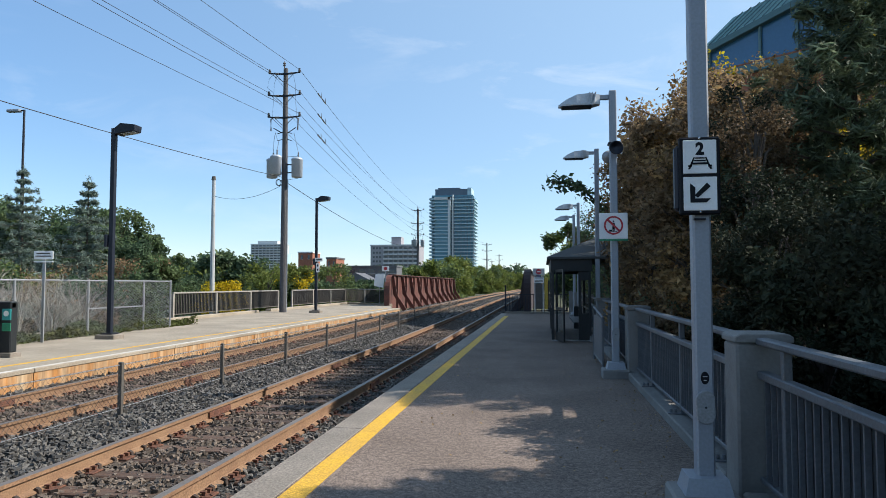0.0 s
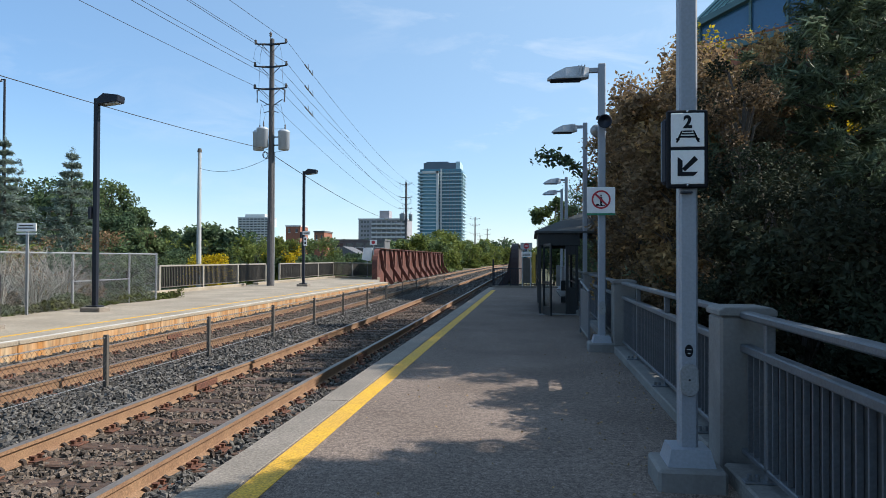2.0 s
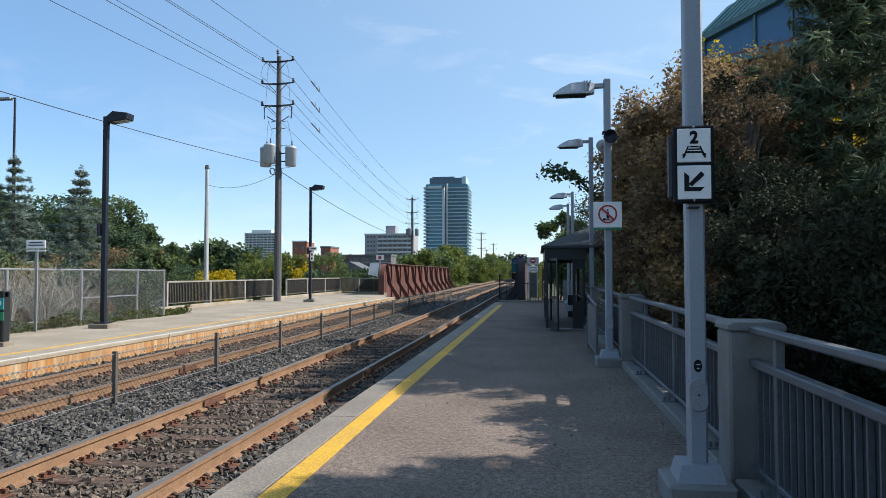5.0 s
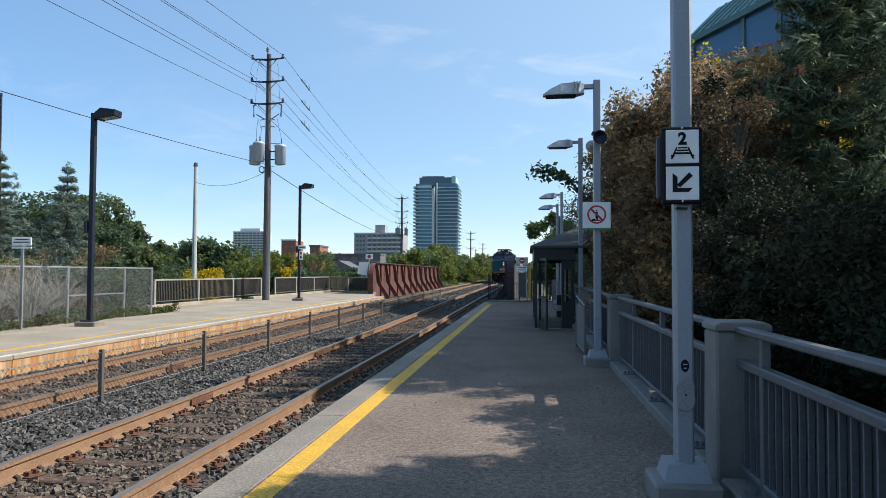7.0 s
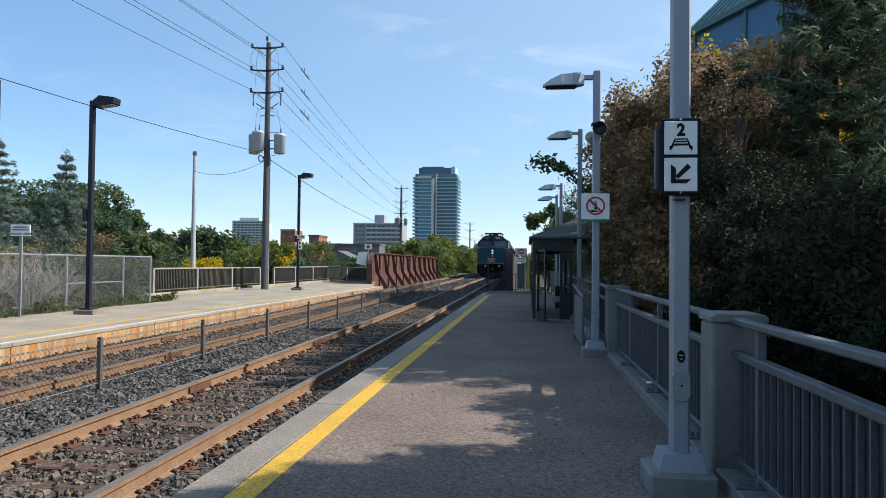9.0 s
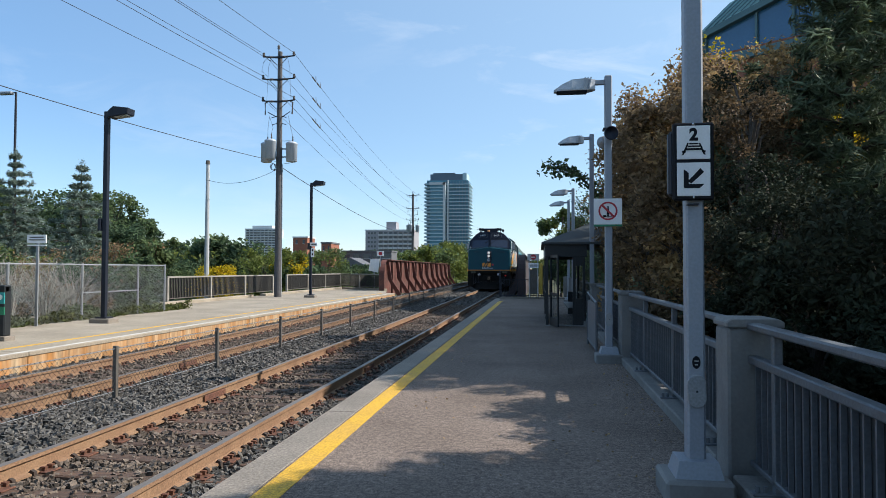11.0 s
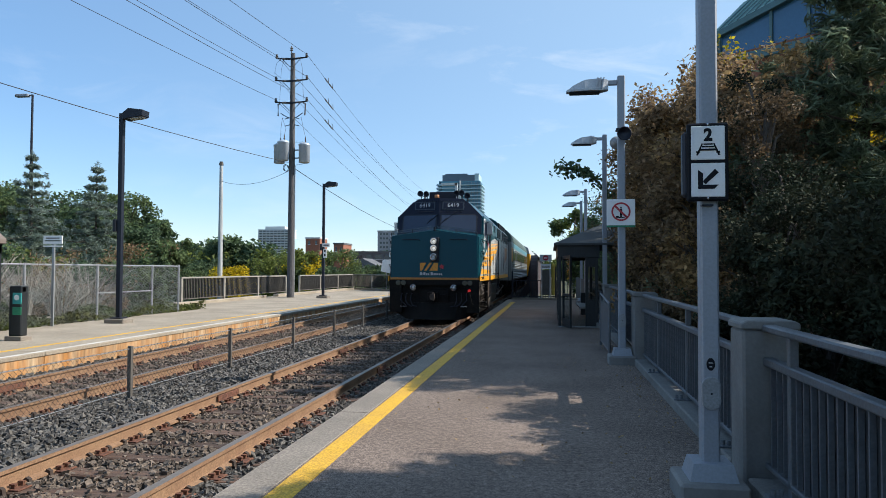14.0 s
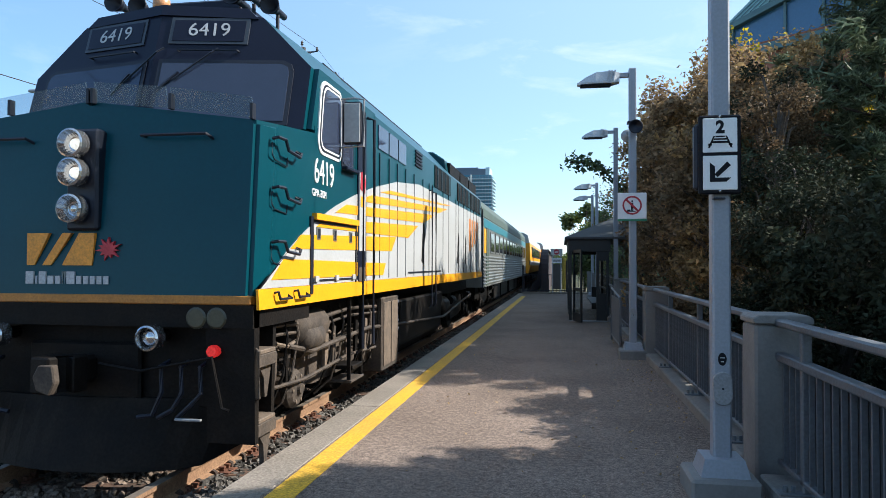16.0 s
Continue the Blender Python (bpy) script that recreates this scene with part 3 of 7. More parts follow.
def make_locomotive():
    loco = thing("locomotive", "teal, grey and yellow diesel passenger locomotive on the near track", "locomotive")
    # nose
    bm = bmesh.new()
    c = 0.26
    plan = [(-HW, 1.25), (-HW, c), (-HW + 0.06, 0.0), (0, 0.0), (HW - 0.06, 0.0), (HW, c), (HW, 1.25)]
    low = [bm.verts.new((x, y, 1.44)) for x, y in plan]

    def top_z(x, y):
        base = 3.03 - 0.15 * (abs(x) / HW) - 0.06 * max(0, abs(x) - 1.3) / 0.2
        return base + 0.10 * y
    up = [bm.verts.new((x, y + (0.12 if y < 0.3 else 0), top_z(x, y))) for x, y in plan]
    for i in range(len(plan) - 1):
        bm.faces.new((low[i], low[i + 1], up[i + 1], up[i]))
    mid = bm.verts.new((0, 1.25, top_z(0, 1.25)))
    bm.faces.new((up[0], up[1], up[2], up[3], mid))
    bm.faces.new((mid, up[3], up[4], up[5], up[6]))
    bm.faces.new((low[0], low[6], up[6], mid, up[0]))
    bm.faces.new(low[::-1])
    es = [e for e in bm.edges if all(v.co.y < 0.4 for v in e.verts) and e.verts[0].co.z != e.verts[1].co.z and abs(e.verts[0].co.x) > 1]
    bmesh.ops.bevel(bm, geom=es, offset=0.035, segments=4, affect="EDGES")
    nose = part("nose", bm, TEAL, loco, "flat-fronted teal nose")
    # ochre band and front sill
    part("front_band", box(-HW + 0.045, HW - 0.045, -0.012, 0.3, 1.38, 1.45, 0.008), LIV_BRONZE, loco, "ochre band under the nose")
    part("front_sill", box(-HW + 0.03, HW - 0.03, 0.0, 1.2, 1.2, 1.378), UNDER, loco)
    # nose grab rails
    for x in (-0.8, 0.8):
        part("grab_iron", tube([(x - 0.28, 0.11, 2.72), (x - 0.28, 0.03, 2.72), (x + 0.28, 0.03, 2.72), (x + 0.3, 0.11, 2.69)], 0.013), BLACK_STEEL, nose)
    SWEEP = 0.20
    # body and cab
    low_body = extrude([(-HW, 1.44), (HW, 1.44), (HW, 3.0), (-HW, 3.0)], 1.24, 15.0)
    body = part("body", low_body, TEAL, loco, "teal car body")

    def ring(bm, y0, rake, grow=0.0):
        w = 1.47 + grow
        pts = [(-w, 2.95), (-w, 3.58), (-0.96 - grow, 4.10), (0.0, 4.22), (0.96 + grow, 4.10), (w, 3.58), (w, 2.95), (0.0, 2.95)]
        return [bm.verts.new((x, y0 + (rake * (z - 2.95) + SWEEP * abs(x) if rake else 0), z)) for x, z in pts]
    bm = bmesh.new()
    a, b = ring(bm, 0.80, 0.30), ring(bm, 3.4, 0.0, 0.05)
    for i in range(8):
        bm.faces.new((a[i], a[(i + 1) % 8], b[(i + 1) % 8], b[i]))
    for half in ((a[0], a[7], a[3], a[2], a[1]), (a[7], a[6], a[5], a[4], a[3])):
        bm.faces.new(half).material_index = 1
    bm.faces.new(b)
    cab = part("cab", bm, [TEAL, NAVY], loco, "raked cab with a dark navy front")

    def on_front(x, z, out=0.0):
        """A point on the raked cab front."""
        return Vector((x, 0.80 + SWEEP * abs(x) + 0.30 * (z - 2.95) - out, z))

    def front_plate(name, outline, material, parent, t0, t1, label=""):
        bm = bmesh.new()
        r = [[bm.verts.new(on_front(x, z, t)) for x, z in outline] for t in (t0, t1)]
        n = len(outline)
        for i in range(n):
            bm.faces.new((r[0][i], r[0][(i + 1) % n], r[1][(i + 1) % n], r[1][i]))
        bm.faces.new(r[0][::-1])
        bm.faces.new(r[1])
        return part(name, bm, material, parent, label)
    # navy brow that wraps the upper edges of the cab front
    for s in (-1, 1):
        w = front_plate("windshield_gasket", [(s * 0.06, 3.02), (s * 0.06, 3.64), (s * 1.22, 3.64), (s * 1.29, 3.60), (s * 1.32, 3.53), (s * 1.32, 2.98)], BLACK_STEEL, cab, -0.02, 0.014)
        front_plate("windshield_pane", [(s * 0.10, 3.04), (s * 0.10, 3.60), (s * 1.20, 3.60), (s * 1.26, 3.57), (s * 1.28, 3.51), (s * 1.28, 3.02)], CAB_GLASS, cab, -0.01, 0.02, "dark windshield")
        bm = tube([on_front(s * 0.25 + 0.35, 3.75, 0.04), on_front(s * 0.25 + 0.30, 3.70, 0.06), on_front(s * 0.25 - 0.02, 3.42, 0.04)], 0.010, 5)
        tube([on_front(s * 0.25 + 0.02, 3.50, 0.035), on_front(s * 0.25 - 0.16, 3.30, 0.03)], 0.014, 4, bm)
        part("wiper", bm, BLACK_STEEL, cab)
        # number boards
        cx = s * 0.50 - 0.02
        nb = front_plate("number_board", [(cx - 0.37, 3.805), (cx + 0.37, 3.805), (cx + 0.37, 4.085), (cx - 0.37, 4.085)], BOARD, cab, -0.03, 0.014, "dark number board with pale figures")
        front_plate("number_board_rim", [(cx - 0.335, 3.835), (cx + 0.335, 3.835), (cx + 0.335, 4.055), (cx - 0.335, 4.055)], NAVY, cab, 0.0, 0.02)
        tilt = math.degrees(math.atan(0.30))
        writing("number", "6419", 0.205, TEXT_GREY, cab, Matrix.Translation(on_front(cx, 3.95, 0.022)) @ pose(0, 0, 0, 90 - tilt, 0, s * math.degrees(math.atan(SWEEP))))
        part("grab_iron", tube([on_front(cx - 0.25, 3.73, 0), on_front(cx - 0.25, 3.73, 0.05), on_front(cx + 0.3, 3.73, 0.05), on_front(cx + 0.3, 3.73, 0)], 0.010, 5), BLACK_STEEL, cab)
    for s in (-1, 1):
        front_plate("roof_fascia", [(0.0, 4.11), (s * 0.92, 4.08), (s * 0.81, 4.19), (0.0, 4.22)], NAVY, cab, -0.6, 0.02)
    # wind deflector in framed panes along the top of the nose
    xs = [-1.46, -0.75, -0.02, 0.02, 0.72, 1.42]
    for x0, x1 in ((-1.46, -0.04), (0.04, 0.68), (0.72, 1.42)):
        bm = bmesh.new()
        vs = []
        for y in (0.155, 0.17):
            for x, z in ((x0, 0), (x1, 0), (x1, 0.16), (x0, 0.16)):
                vs.append(bm.verts.new((x, y - 0.05 * (z > 0), top_z(x, 0.13) + z - 0.012)))
        for f in ((0, 1, 2, 3), (7, 6, 5, 4), (0, 4, 5, 1), (1, 5, 6, 2), (2, 6, 7, 3), (3, 7, 4, 0)):
            bm.faces.new([vs[i] for i in f])
        part("deflector_pane", bm, CLEAR_GLASS, nose, "clear wind deflector pane")
    for x in xs:
        z = top_z(x, 0.13)
        part("deflector_bracket", box(x - 0.014, x + 0.014, 0.105, 0.165, z - 0.03, z + 0.10, 0.003), BLACK_STEEL, nose)
    # headlamp stack
    hb = part("headlamp_housing", box(-0.11, 0.17, -0.01, 0.12, 1.96, 2.78, 0.02), BLACK_STEEL, nose, "black panel with three headlamps")
    for z, lit in ((2.65, True), (2.42, True), (2.13, False)):
        cx = 0.0
        part("lamp_ring", lathe([(0.115, 0.0), (0.115, -0.09), (0.10, -0.10), (0.06, -0.015), (0.01, 0.0)], (cx, -0.03, z), 20, axis="y"), CHROME, hb, smooth=False)
        part("lamp_lens", lathe([(0.045, -0.01), (0.04, -0.035), (0.025, -0.045), (0.001, -0.046)], (cx, -0.03, z), 16, axis="y"), LAMP_ON if lit else CHROME, hb, "lit headlamp" if lit else "unlit lamp", True)
    # emblem: plain slanted bars, a leaf-like star and lettering bars
    emblem = [[(-0.47, 1.94), (-0.27, 1.94), (-0.40, 1.68), (-0.47, 1.68)],
              [(-0.15, 1.94), (-0.07, 1.94), (-0.25, 1.68), (-0.33, 1.68)],
              [(0.0, 1.94), (0.14, 1.94), (0.12, 1.68), (-0.15, 1.68)]]
    for o in emblem:
        part("emblem_bar", extrude(o, 0.008, 0.06, "y"), LIV_EMBLEM, nose, "golden slanted emblem bar")
    leaf = []
    for k in range(22):
        r = (0.105, 0.062)[k % 2] * (1.15 if k % 4 == 0 else 0.9)
        leaf.append((0.26 + r * math.sin(2 * math.pi * k / 22), 1.81 + r * 0.8 * math.cos(2 * math.pi * k / 22)))
    part("emblem_star", extrude(leaf, 0.008, 0.06, "y"), SIGN_RED, nose, "red leaf-shaped emblem")
    x = -0.47
    for w in (0.09, 0.03, 0.08, 0.07, 0.06, 0.02, 0.02, 0.09, 0.06, 0.06, 0.06, 0.06, 0.06):
        part("lettering_bar", box(x, x + w - 0.018, -0.002, 0.04, 1.53, 1.53 + (0.10 if w > 0.07 or w < 0.03 else 0.065)), TEXT_GREY, nose)
        x += w
    # corner steps on the nose flank
    for s in (-1, 1):
        for z in (2.65, 2.25, 1.81):
            X = s * HW
            bm = tube([(X, 0.27, z + 0.06), (X + s * 0.05, 0.27, z + 0.07), (X + s * 0.06, 0.40, z + 0.07), (X + s * 0.06, 0.46, z - 0.01), (X + s * 0.06, 0.72, z - 0.03), (X + s * 0.05, 0.78, z + 0.01), (X, 0.76, z + 0.03)], 0.014, 6)
            part("corner_step", bm, BLACK_STEEL, nose)
            # black tube drawn for the shadow along the recess's left and lower edges
            part("step_recess", tube([(X, 0.26, z + 0.03), (X + s * 0.004, 0.255, z - 0.07), (X + s * 0.004, 0.30, z - 0.105), (X + s * 0.004, 0.56, z - 0.13), (X, 0.58, z - 0.05)], 0.006, 5), BLACK_STEEL, nose, "black line drawn as the shadow edge of a step recess")
    # sill and livery
    side_panel("side_sill", [(0.02, 1.34), (15.0, 1.34), (15.0, 1.50), (0.0, 1.50)], LIV_YELLOW, body, 0.012, label="golden side sill")
    grey = [(0.02, 1.503)] + [(y, arc(y)) for y in [0.05 * 1.35 ** k for k in range(17)] if y < 14] + [(14.95, arc(14.95)), (14.95, 1.503)]
    side_panel("grey_livery", grey, LIV_GREY, body, 0.006, label="pale grey sweep")

    for o in ([(0.25, 1.57), (3.78, 1.56), (3.92, 1.71), (0.5, 1.74)], [(0.65, 1.83), (4.22, 1.88), (4.5, 2.08), (0.9, 1.96)],
              [(1.27, 2.05), (5.27, 2.10), (6.0, 2.32), (1.6, 2.15)], [(1.84, 2.23), (6.5, 2.40), (7.5, 2.60), (2.2, 2.34)],
              [(2.6, 2.42), (8.0, 2.68), (8.9, 2.82), (3.2, 2.54)], [(3.6, 2.62), (8.6, 2.87), (9.6, 2.94), (4.2, 2.70)]):
        side_panel("yellow_stripe", o, LIV_YELLOW, body, 0.011, label="golden yellow stripe")
    for k in range(4):
        y0 = 12.3 + 0.5 * k
        side_panel("orange_stripe", [(y0, 2.05 + 0.1 * k), (y0 + 0.28, 2.05 + 0.1 * k), (y0 + 0.28, 2.85), (y0, 2.85)], LIV_ORANGE, body, 0.011)
    # panel doors: dark seams, each a thin raised strip
    for k, y in enumerate((3.36, 3.59, 4.08, 4.56, 5.1, 5.69, 6.4, 6.95, 7.27, 8.4, 9.1, 10.08, 10.5, 11.3, 11.9, 12.6, 13.2, 13.8, 14.4)):
        side_panel("panel_seam", [(y, 1.52), (y + 0.017, 1.52), (y + 0.017, 3.12), (y, 3.12)], BLACK_STEEL, body, 0.010, x=HW + 0.0025)
    side_panel("panel_seam", [(5.3, 1.56), (8.2, 1.56), (8.2, 1.585), (5.3, 1.585)], BLACK_STEEL, body, 0.014)
    for y in (6.3, 10.3, 11.5):
        side_panel("vent_slot", [(y, 1.75), (y + 0.18, 1.7), (y + 0.26, 2.2), (y + 0.2, 2.42), (y + 0.1, 2.3)], UNDER, body, 0.012)
    # flush equipment door under the cab window: dark seams, a lid strip, three latches
    side_panel("door_seam", [(1.11, 1.42), (1.18, 1.42), (1.18, 2.14), (1.11, 2.14)], BLACK_STEEL, body, 0.02)
    side_panel("door_seam", [(1.18, 2.085), (2.56, 2.10), (2.56, 2.125), (1.18, 2.11)], BLACK_STEEL, body, 0.02)
    side_panel("door_lid", [(1.18, 2.115), (2.56, 2.13), (2.56, 2.19), (1.18, 2.175)], LIV_YELLOW, body, 0.05, label="golden lid strip")
    side_panel("door_seam", [(1.18, 1.535), (2.56, 1.535), (2.56, 1.55), (1.18, 1.55)], BLACK_STEEL, body, 0.018)
    side_panel("door_seam", [(2.54, 1.5), (2.57, 1.5), (2.57, 2.13), (2.54, 2.13)], BLACK_STEEL, body, 0.018)
    for y in (1.28, 1.76, 2.30):
        side_panel("latch", [(y, 1.93), (y + 0.10, 1.93), (y + 0.10, 2.05), (y, 2.05)], STAINLESS, body, 0.016)
        side_panel("latch_pocket", [(y + 0.03, 1.945), (y + 0.075, 1.945), (y + 0.075, 2.035), (y + 0.03, 2.035)], BLACK_STEEL, body, 0.022)
    for y in (1.22, 1.82, 2.40):
        side_panel("hinge", [(y, 1.53), (y + 0.09, 1.53), (y + 0.09, 1.585), (y, 1.585)], LIV_GREY, body, 0.03)
    # cab side window, mirror, door recess
    for s in (-1, 1):
        X = s * (HW - 0.055)
        def flank(name, outline, material, parent, out, label=""):
            a, b = sorted((X, X + s * out))
            return part(name, extrude(outline, a, b, "x"), material, parent, label)
        flank("cab_side", [(1.16, 2.96), (3.4, 2.96), (3.4, 3.58), (1.36, 3.58)], TEAL, cab, 0.05)
        flank("window_rim", rounded(1.29, 2.02, 2.76, 3.50, 0.16, 0.10), SIGN_WHITE, cab, 0.064, "bright aluminium window rim")
        flank("window_gasket", rounded(1.325, 2.00, 2.79, 3.47, 0.14, 0.10), BLACK_STEEL, cab, 0.068)
        flank("window_rim", rounded(1.35, 1.98, 2.81, 3.45, 0.13, 0.10), SIGN_WHITE, cab, 0.071)
        flank("window_pane", rounded(1.37, 1.96, 2.83, 3.43, 0.12, 0.10), CAB_GLASS, cab, 0.075, "dark cab side window")
        flank("window_gasket", rounded(2.03, 2.46, 2.72, 3.46, 0.05, 0.0), BLACK_STEEL, cab, 0.062)
        flank("rear_window_pane", rounded(2.07, 2.42, 2.76, 3.42, 0.05, 0.0), CAB_GLASS, cab, 0.068)
        mi = part("mirror", box(min(s * 1.57, s * 1.77), max(s * 1.57, s * 1.77), 1.96, 2.02, 2.95, 3.40, 0.02), BLACK_STEEL, cab, "rectangular side mirror in a dark frame")
        part("mirror_glass", box(min(s * 1.585, s * 1.755), max(s * 1.585, s * 1.755), 1.952, 1.962, 2.97, 3.38, 0.003), LIV_GREY, mi, "pale mirror back")
        part("mirror_arm", tube([(s * 1.50, 1.99, 3.43), (s * 1.68, 1.99, 3.44), (s * 1.79, 1.99, 3.42), (s * 1.79, 1.99, 2.93), (s * 1.5, 1.99, 2.92)], 0.012, 5), GALV_DULL, cab)
        part("armrest", box(min(s * 1.50, s * 1.60), max(s * 1.50, s * 1.60), 2.05, 2.50, 2.70, 2.74, 0.008), NAVY, cab)
        X = s * HW
        flank("door_recess", [(2.62, 1.52), (2.95, 1.52), (2.95, 3.4), (2.62, 3.4)], NAVY, body, 0.014, "narrow recessed cab door")
        flank("door_panel", [(2.66, 1.85), (2.91, 1.85), (2.91, 2.75), (2.66, 2.75)], LIV_GREY, body, 0.02)
        flank("door_panel", [(2.66, 1.50), (2.91, 1.50), (2.91, 1.66), (2.66, 1.66)], GRIME, body, 0.02)
        flank("red_flag_panel", [(2.68, 2.56), (2.86, 2.53), (2.90, 2.66), (2.84, 2.77), (2.70, 2.76)], SIGN_RED, body, 0.026, "red emblem panel")
        flank("notice", [(2.7, 2.36), (2.84, 2.36), (2.84, 2.48), (2.7, 2.48)], LIV_YELLOW, body, 0.026)
        for y in (2.58, 3.02):
            part("handrail", tube([(s * 1.53, y, 3.45), (s * 1.62, y, 3.42), (s * 1.62, y, 0.75), (s * 1.55, y, 0.7)], 0.02, 6), BLACK_STEEL, body, "tall black handrail")
        for y in (6.93, 7.3):
            part("handrail", tube([(s * 1.53, y, 3.0), (s * 1.60, y, 2.98), (s * 1.60, y, 1.0), (s * 1.55, y, 0.95)], 0.018, 6), BLACK_STEEL, body)
        part("handrail", tube([(s * 1.53, 14.8, 3.3), (s * 1.60, 14.8, 3.28), (s * 1.60, 14.8, 1.0), (s * 1.55, 14.8, 0.95)], 0.018, 6), BLACK_STEEL, body)
        m = pose(s * (HW + 0.001), 1.50, 2.575, 90, 0, 90 * s)
        writing("number", "6419", 0.34, SIGN_WHITE, body, m, 0.008).scale = (0.86, 1, 1)
        writing("model_lettering", "GPA-30H", 0.10, SIGN_WHITE, body, pose(s * (HW + 0.001), 1.36, 2.37, 90, 0, 90 * s), 0.008)
        for y in (0.3, 0.72):
            part("grab_iron", tube([(s * HW, y, 1.46), (s * (HW + 0.05), y, 1.47), (s * (HW + 0.05), y + 0.04, 1.41), (s * (HW + 0.05), y + 0.28, 1.41), (s * HW, y + 0.3, 1.44)], 0.012, 5), BLACK_STEEL, body)
    # upper hood with chamfered roof, side glazing and grilles
    prof = [(-HW, 3.0), (HW, 3.0), (HW, 3.55), (1.02, 4.08), (0.5, 4.18), (-0.5, 4.18), (-1.02, 4.08), (-HW, 3.55)]
    hood = part("hood", extrude(prof, 3.38, 15.0), TEAL, loco, "teal upper hood")
    for y0, y1 in ((3.52, 4.02), (4.08, 4.56), (4.62, 5.10)):
        side_panel("hood_window", [(y0, 3.17), (y1, 3.17), (y1, 3.47), (y0, 3.47)], CAB_GLASS, hood, 0.012)
    for k in range(5):
        side_panel("louvre", [(5.78, 3.27 + 0.055 * k), (6.3, 3.27 + 0.055 * k), (6.3, 3.30 + 0.055 * k), (5.78, 3.30 + 0.055 * k)], BLACK_STEEL, hood, 0.02)
    for y0, y1 in ((7.5, 9.3), (10.3, 12.3), (12.5, 14.7)):
        side_panel("grille", [(y0, 3.12), (y1, 3.12), (y1, 3.52), (y0, 3.52)], UNDER, hood, 0.014, label="dark intake grille")
        for k in range(4):
            y = y0 + (k + 0.5) * (y1 - y0) / 4
            side_panel("grille_bar", [(y, 3.12), (y + 0.05, 3.12), (y + 0.05, 3.52), (y, 3.52)], TEAL, hood, 0.022)
    part("roof_duct", extrude([(-0.75, 4.1), (0.75, 4.1), (0.6, 4.24), (-0.6, 4.24)], 4.5, 9.2, bevel=0.03), NAVY, hood)
    part("radiator_box", extrude([(-1.40, 3.5), (1.40, 3.5), (1.32, 3.98), (1.05, 4.16), (-1.05, 4.16), (-1.32, 3.98)], 9.9, 14.9, bevel=0.02), TEAL, hood, "raised radiator housing")
    for s in (-1, 1):
        for k in range(3):
            y = 10.1 + 1.6 * k
            part("radiator_grille", extrude([(y, 3.62), (y + 1.45, 3.62), (y + 1.45, 3.94), (y, 3.94)], *sorted((s * 1.30, s * 1.40)), "x"), UNDER, hood)
    for y in (11.6, 13.6):
        part("fan_hood", lathe([(0.6, 0), (0.6, 0.1), (0.5, 0.14), (0.05, 0.14)], (0, y, 4.16), 20), UNDER, hood)
    bm = tube([(s, y, 4.12) for s, y in ((0.97, 3.0), (0.97, 9.0))], 0.02, 5)
    part("roof_conduit", bm, BLACK_STEEL, hood)
    # roof fittings of the cab
    part("beacon_base", box(-0.48, 0.5, 1.80, 2.5, 4.16, 4.50, 0.02), NAVY, cab)
    part("beacon", lathe([(0.085, 0), (0.083, 0.12), (0.075, 0.13), (0.01, 0.135)], tuple(on_front(-0.12, 4.21, -0.12)), 14), AMBER, cab, "amber roof beacon", True)
    for hx, hy in ((-0.74, 1.50), (-0.55, 1.62), (0.56, 1.50), (0.74, 1.44), (0.92, 1.62)):
        bm = lathe([(0.035, 0.32), (0.04, 0.12), (0.075, 0.02), (0.105, -0.06), (0.095, -0.06), (0.03, 0.05)], (hx, hy, 4.40 - 0.08 * (abs(hx) > 0.8)), 14, axis="y")
        part("horn", bm, BLACK_STEEL, cab, "black air horn", True)
        part("horn_stand", rod((hx, hy + 0.15, 3.98), (hx, hy + 0.15, 4.34), 0.02), BLACK_STEEL, cab)
    part("antenna", box(-1.38, -1.30, 0.35, 0.40, 2.95, 3.10, 0.01), GALV_DULL, nose)
    # front end below the sill
    pilot = part("pilot", extrude([(-1.36, 0.55), (-1.36, 1.25), (1.36, 1.25), (1.36, 0.55)], 0.16, 0.30, bevel=0.01), UNDER, loco, "black front pilot plate")
    bm = bmesh.new()
    n = 16
    base, topc = [], []
    for k in range(n + 1):
        u = -1 + 2 * k / n
        base.append((1.33 * u, -0.12 + 0.50 * u * u, 0.07 + 0.20 * max(0, abs(u) - 0.72) / 0.28))
        topc.append((1.33 * u, 0.05 + 0.22 * u * u, 0.62))
    rings = [[bm.verts.new((x, y + d, z)) for x, y, z in row] for row, d in ((base, 0), (topc, 0), (topc, 0.06), (base, 0.06))]
    for a in range(4):
        b = (a + 1) % 4
        for k in range(n):
            bm.faces.new((rings[a][k], rings[a][k + 1], rings[b][k + 1], rings[b][k]))
    bm.faces.new([rings[a][0] for a in range(4)])
    bm.faces.new([rings[a][n] for a in (3, 2, 1, 0)])
    part("snow_plough", bm, UNDER, pilot, "black snow plough")
    # coupler
    bm = box(-0.12, 0.12, -0.10, 0.2, 0.74, 0.96, 0.03)
    part("coupler_shank", bm, UNDER, pilot)
    part("coupler_knuckle", extrude([(-0.17, -0.30), (0.02, -0.34), (0.05, -0.26), (-0.05, -0.22), (0.04, -0.14), (0.14, -0.22), (0.16, -0.06), (-0.15, -0.04)], 0.70, 0.98, "z", bevel=0.015), UNDER, pilot, "worn coupler knuckle")
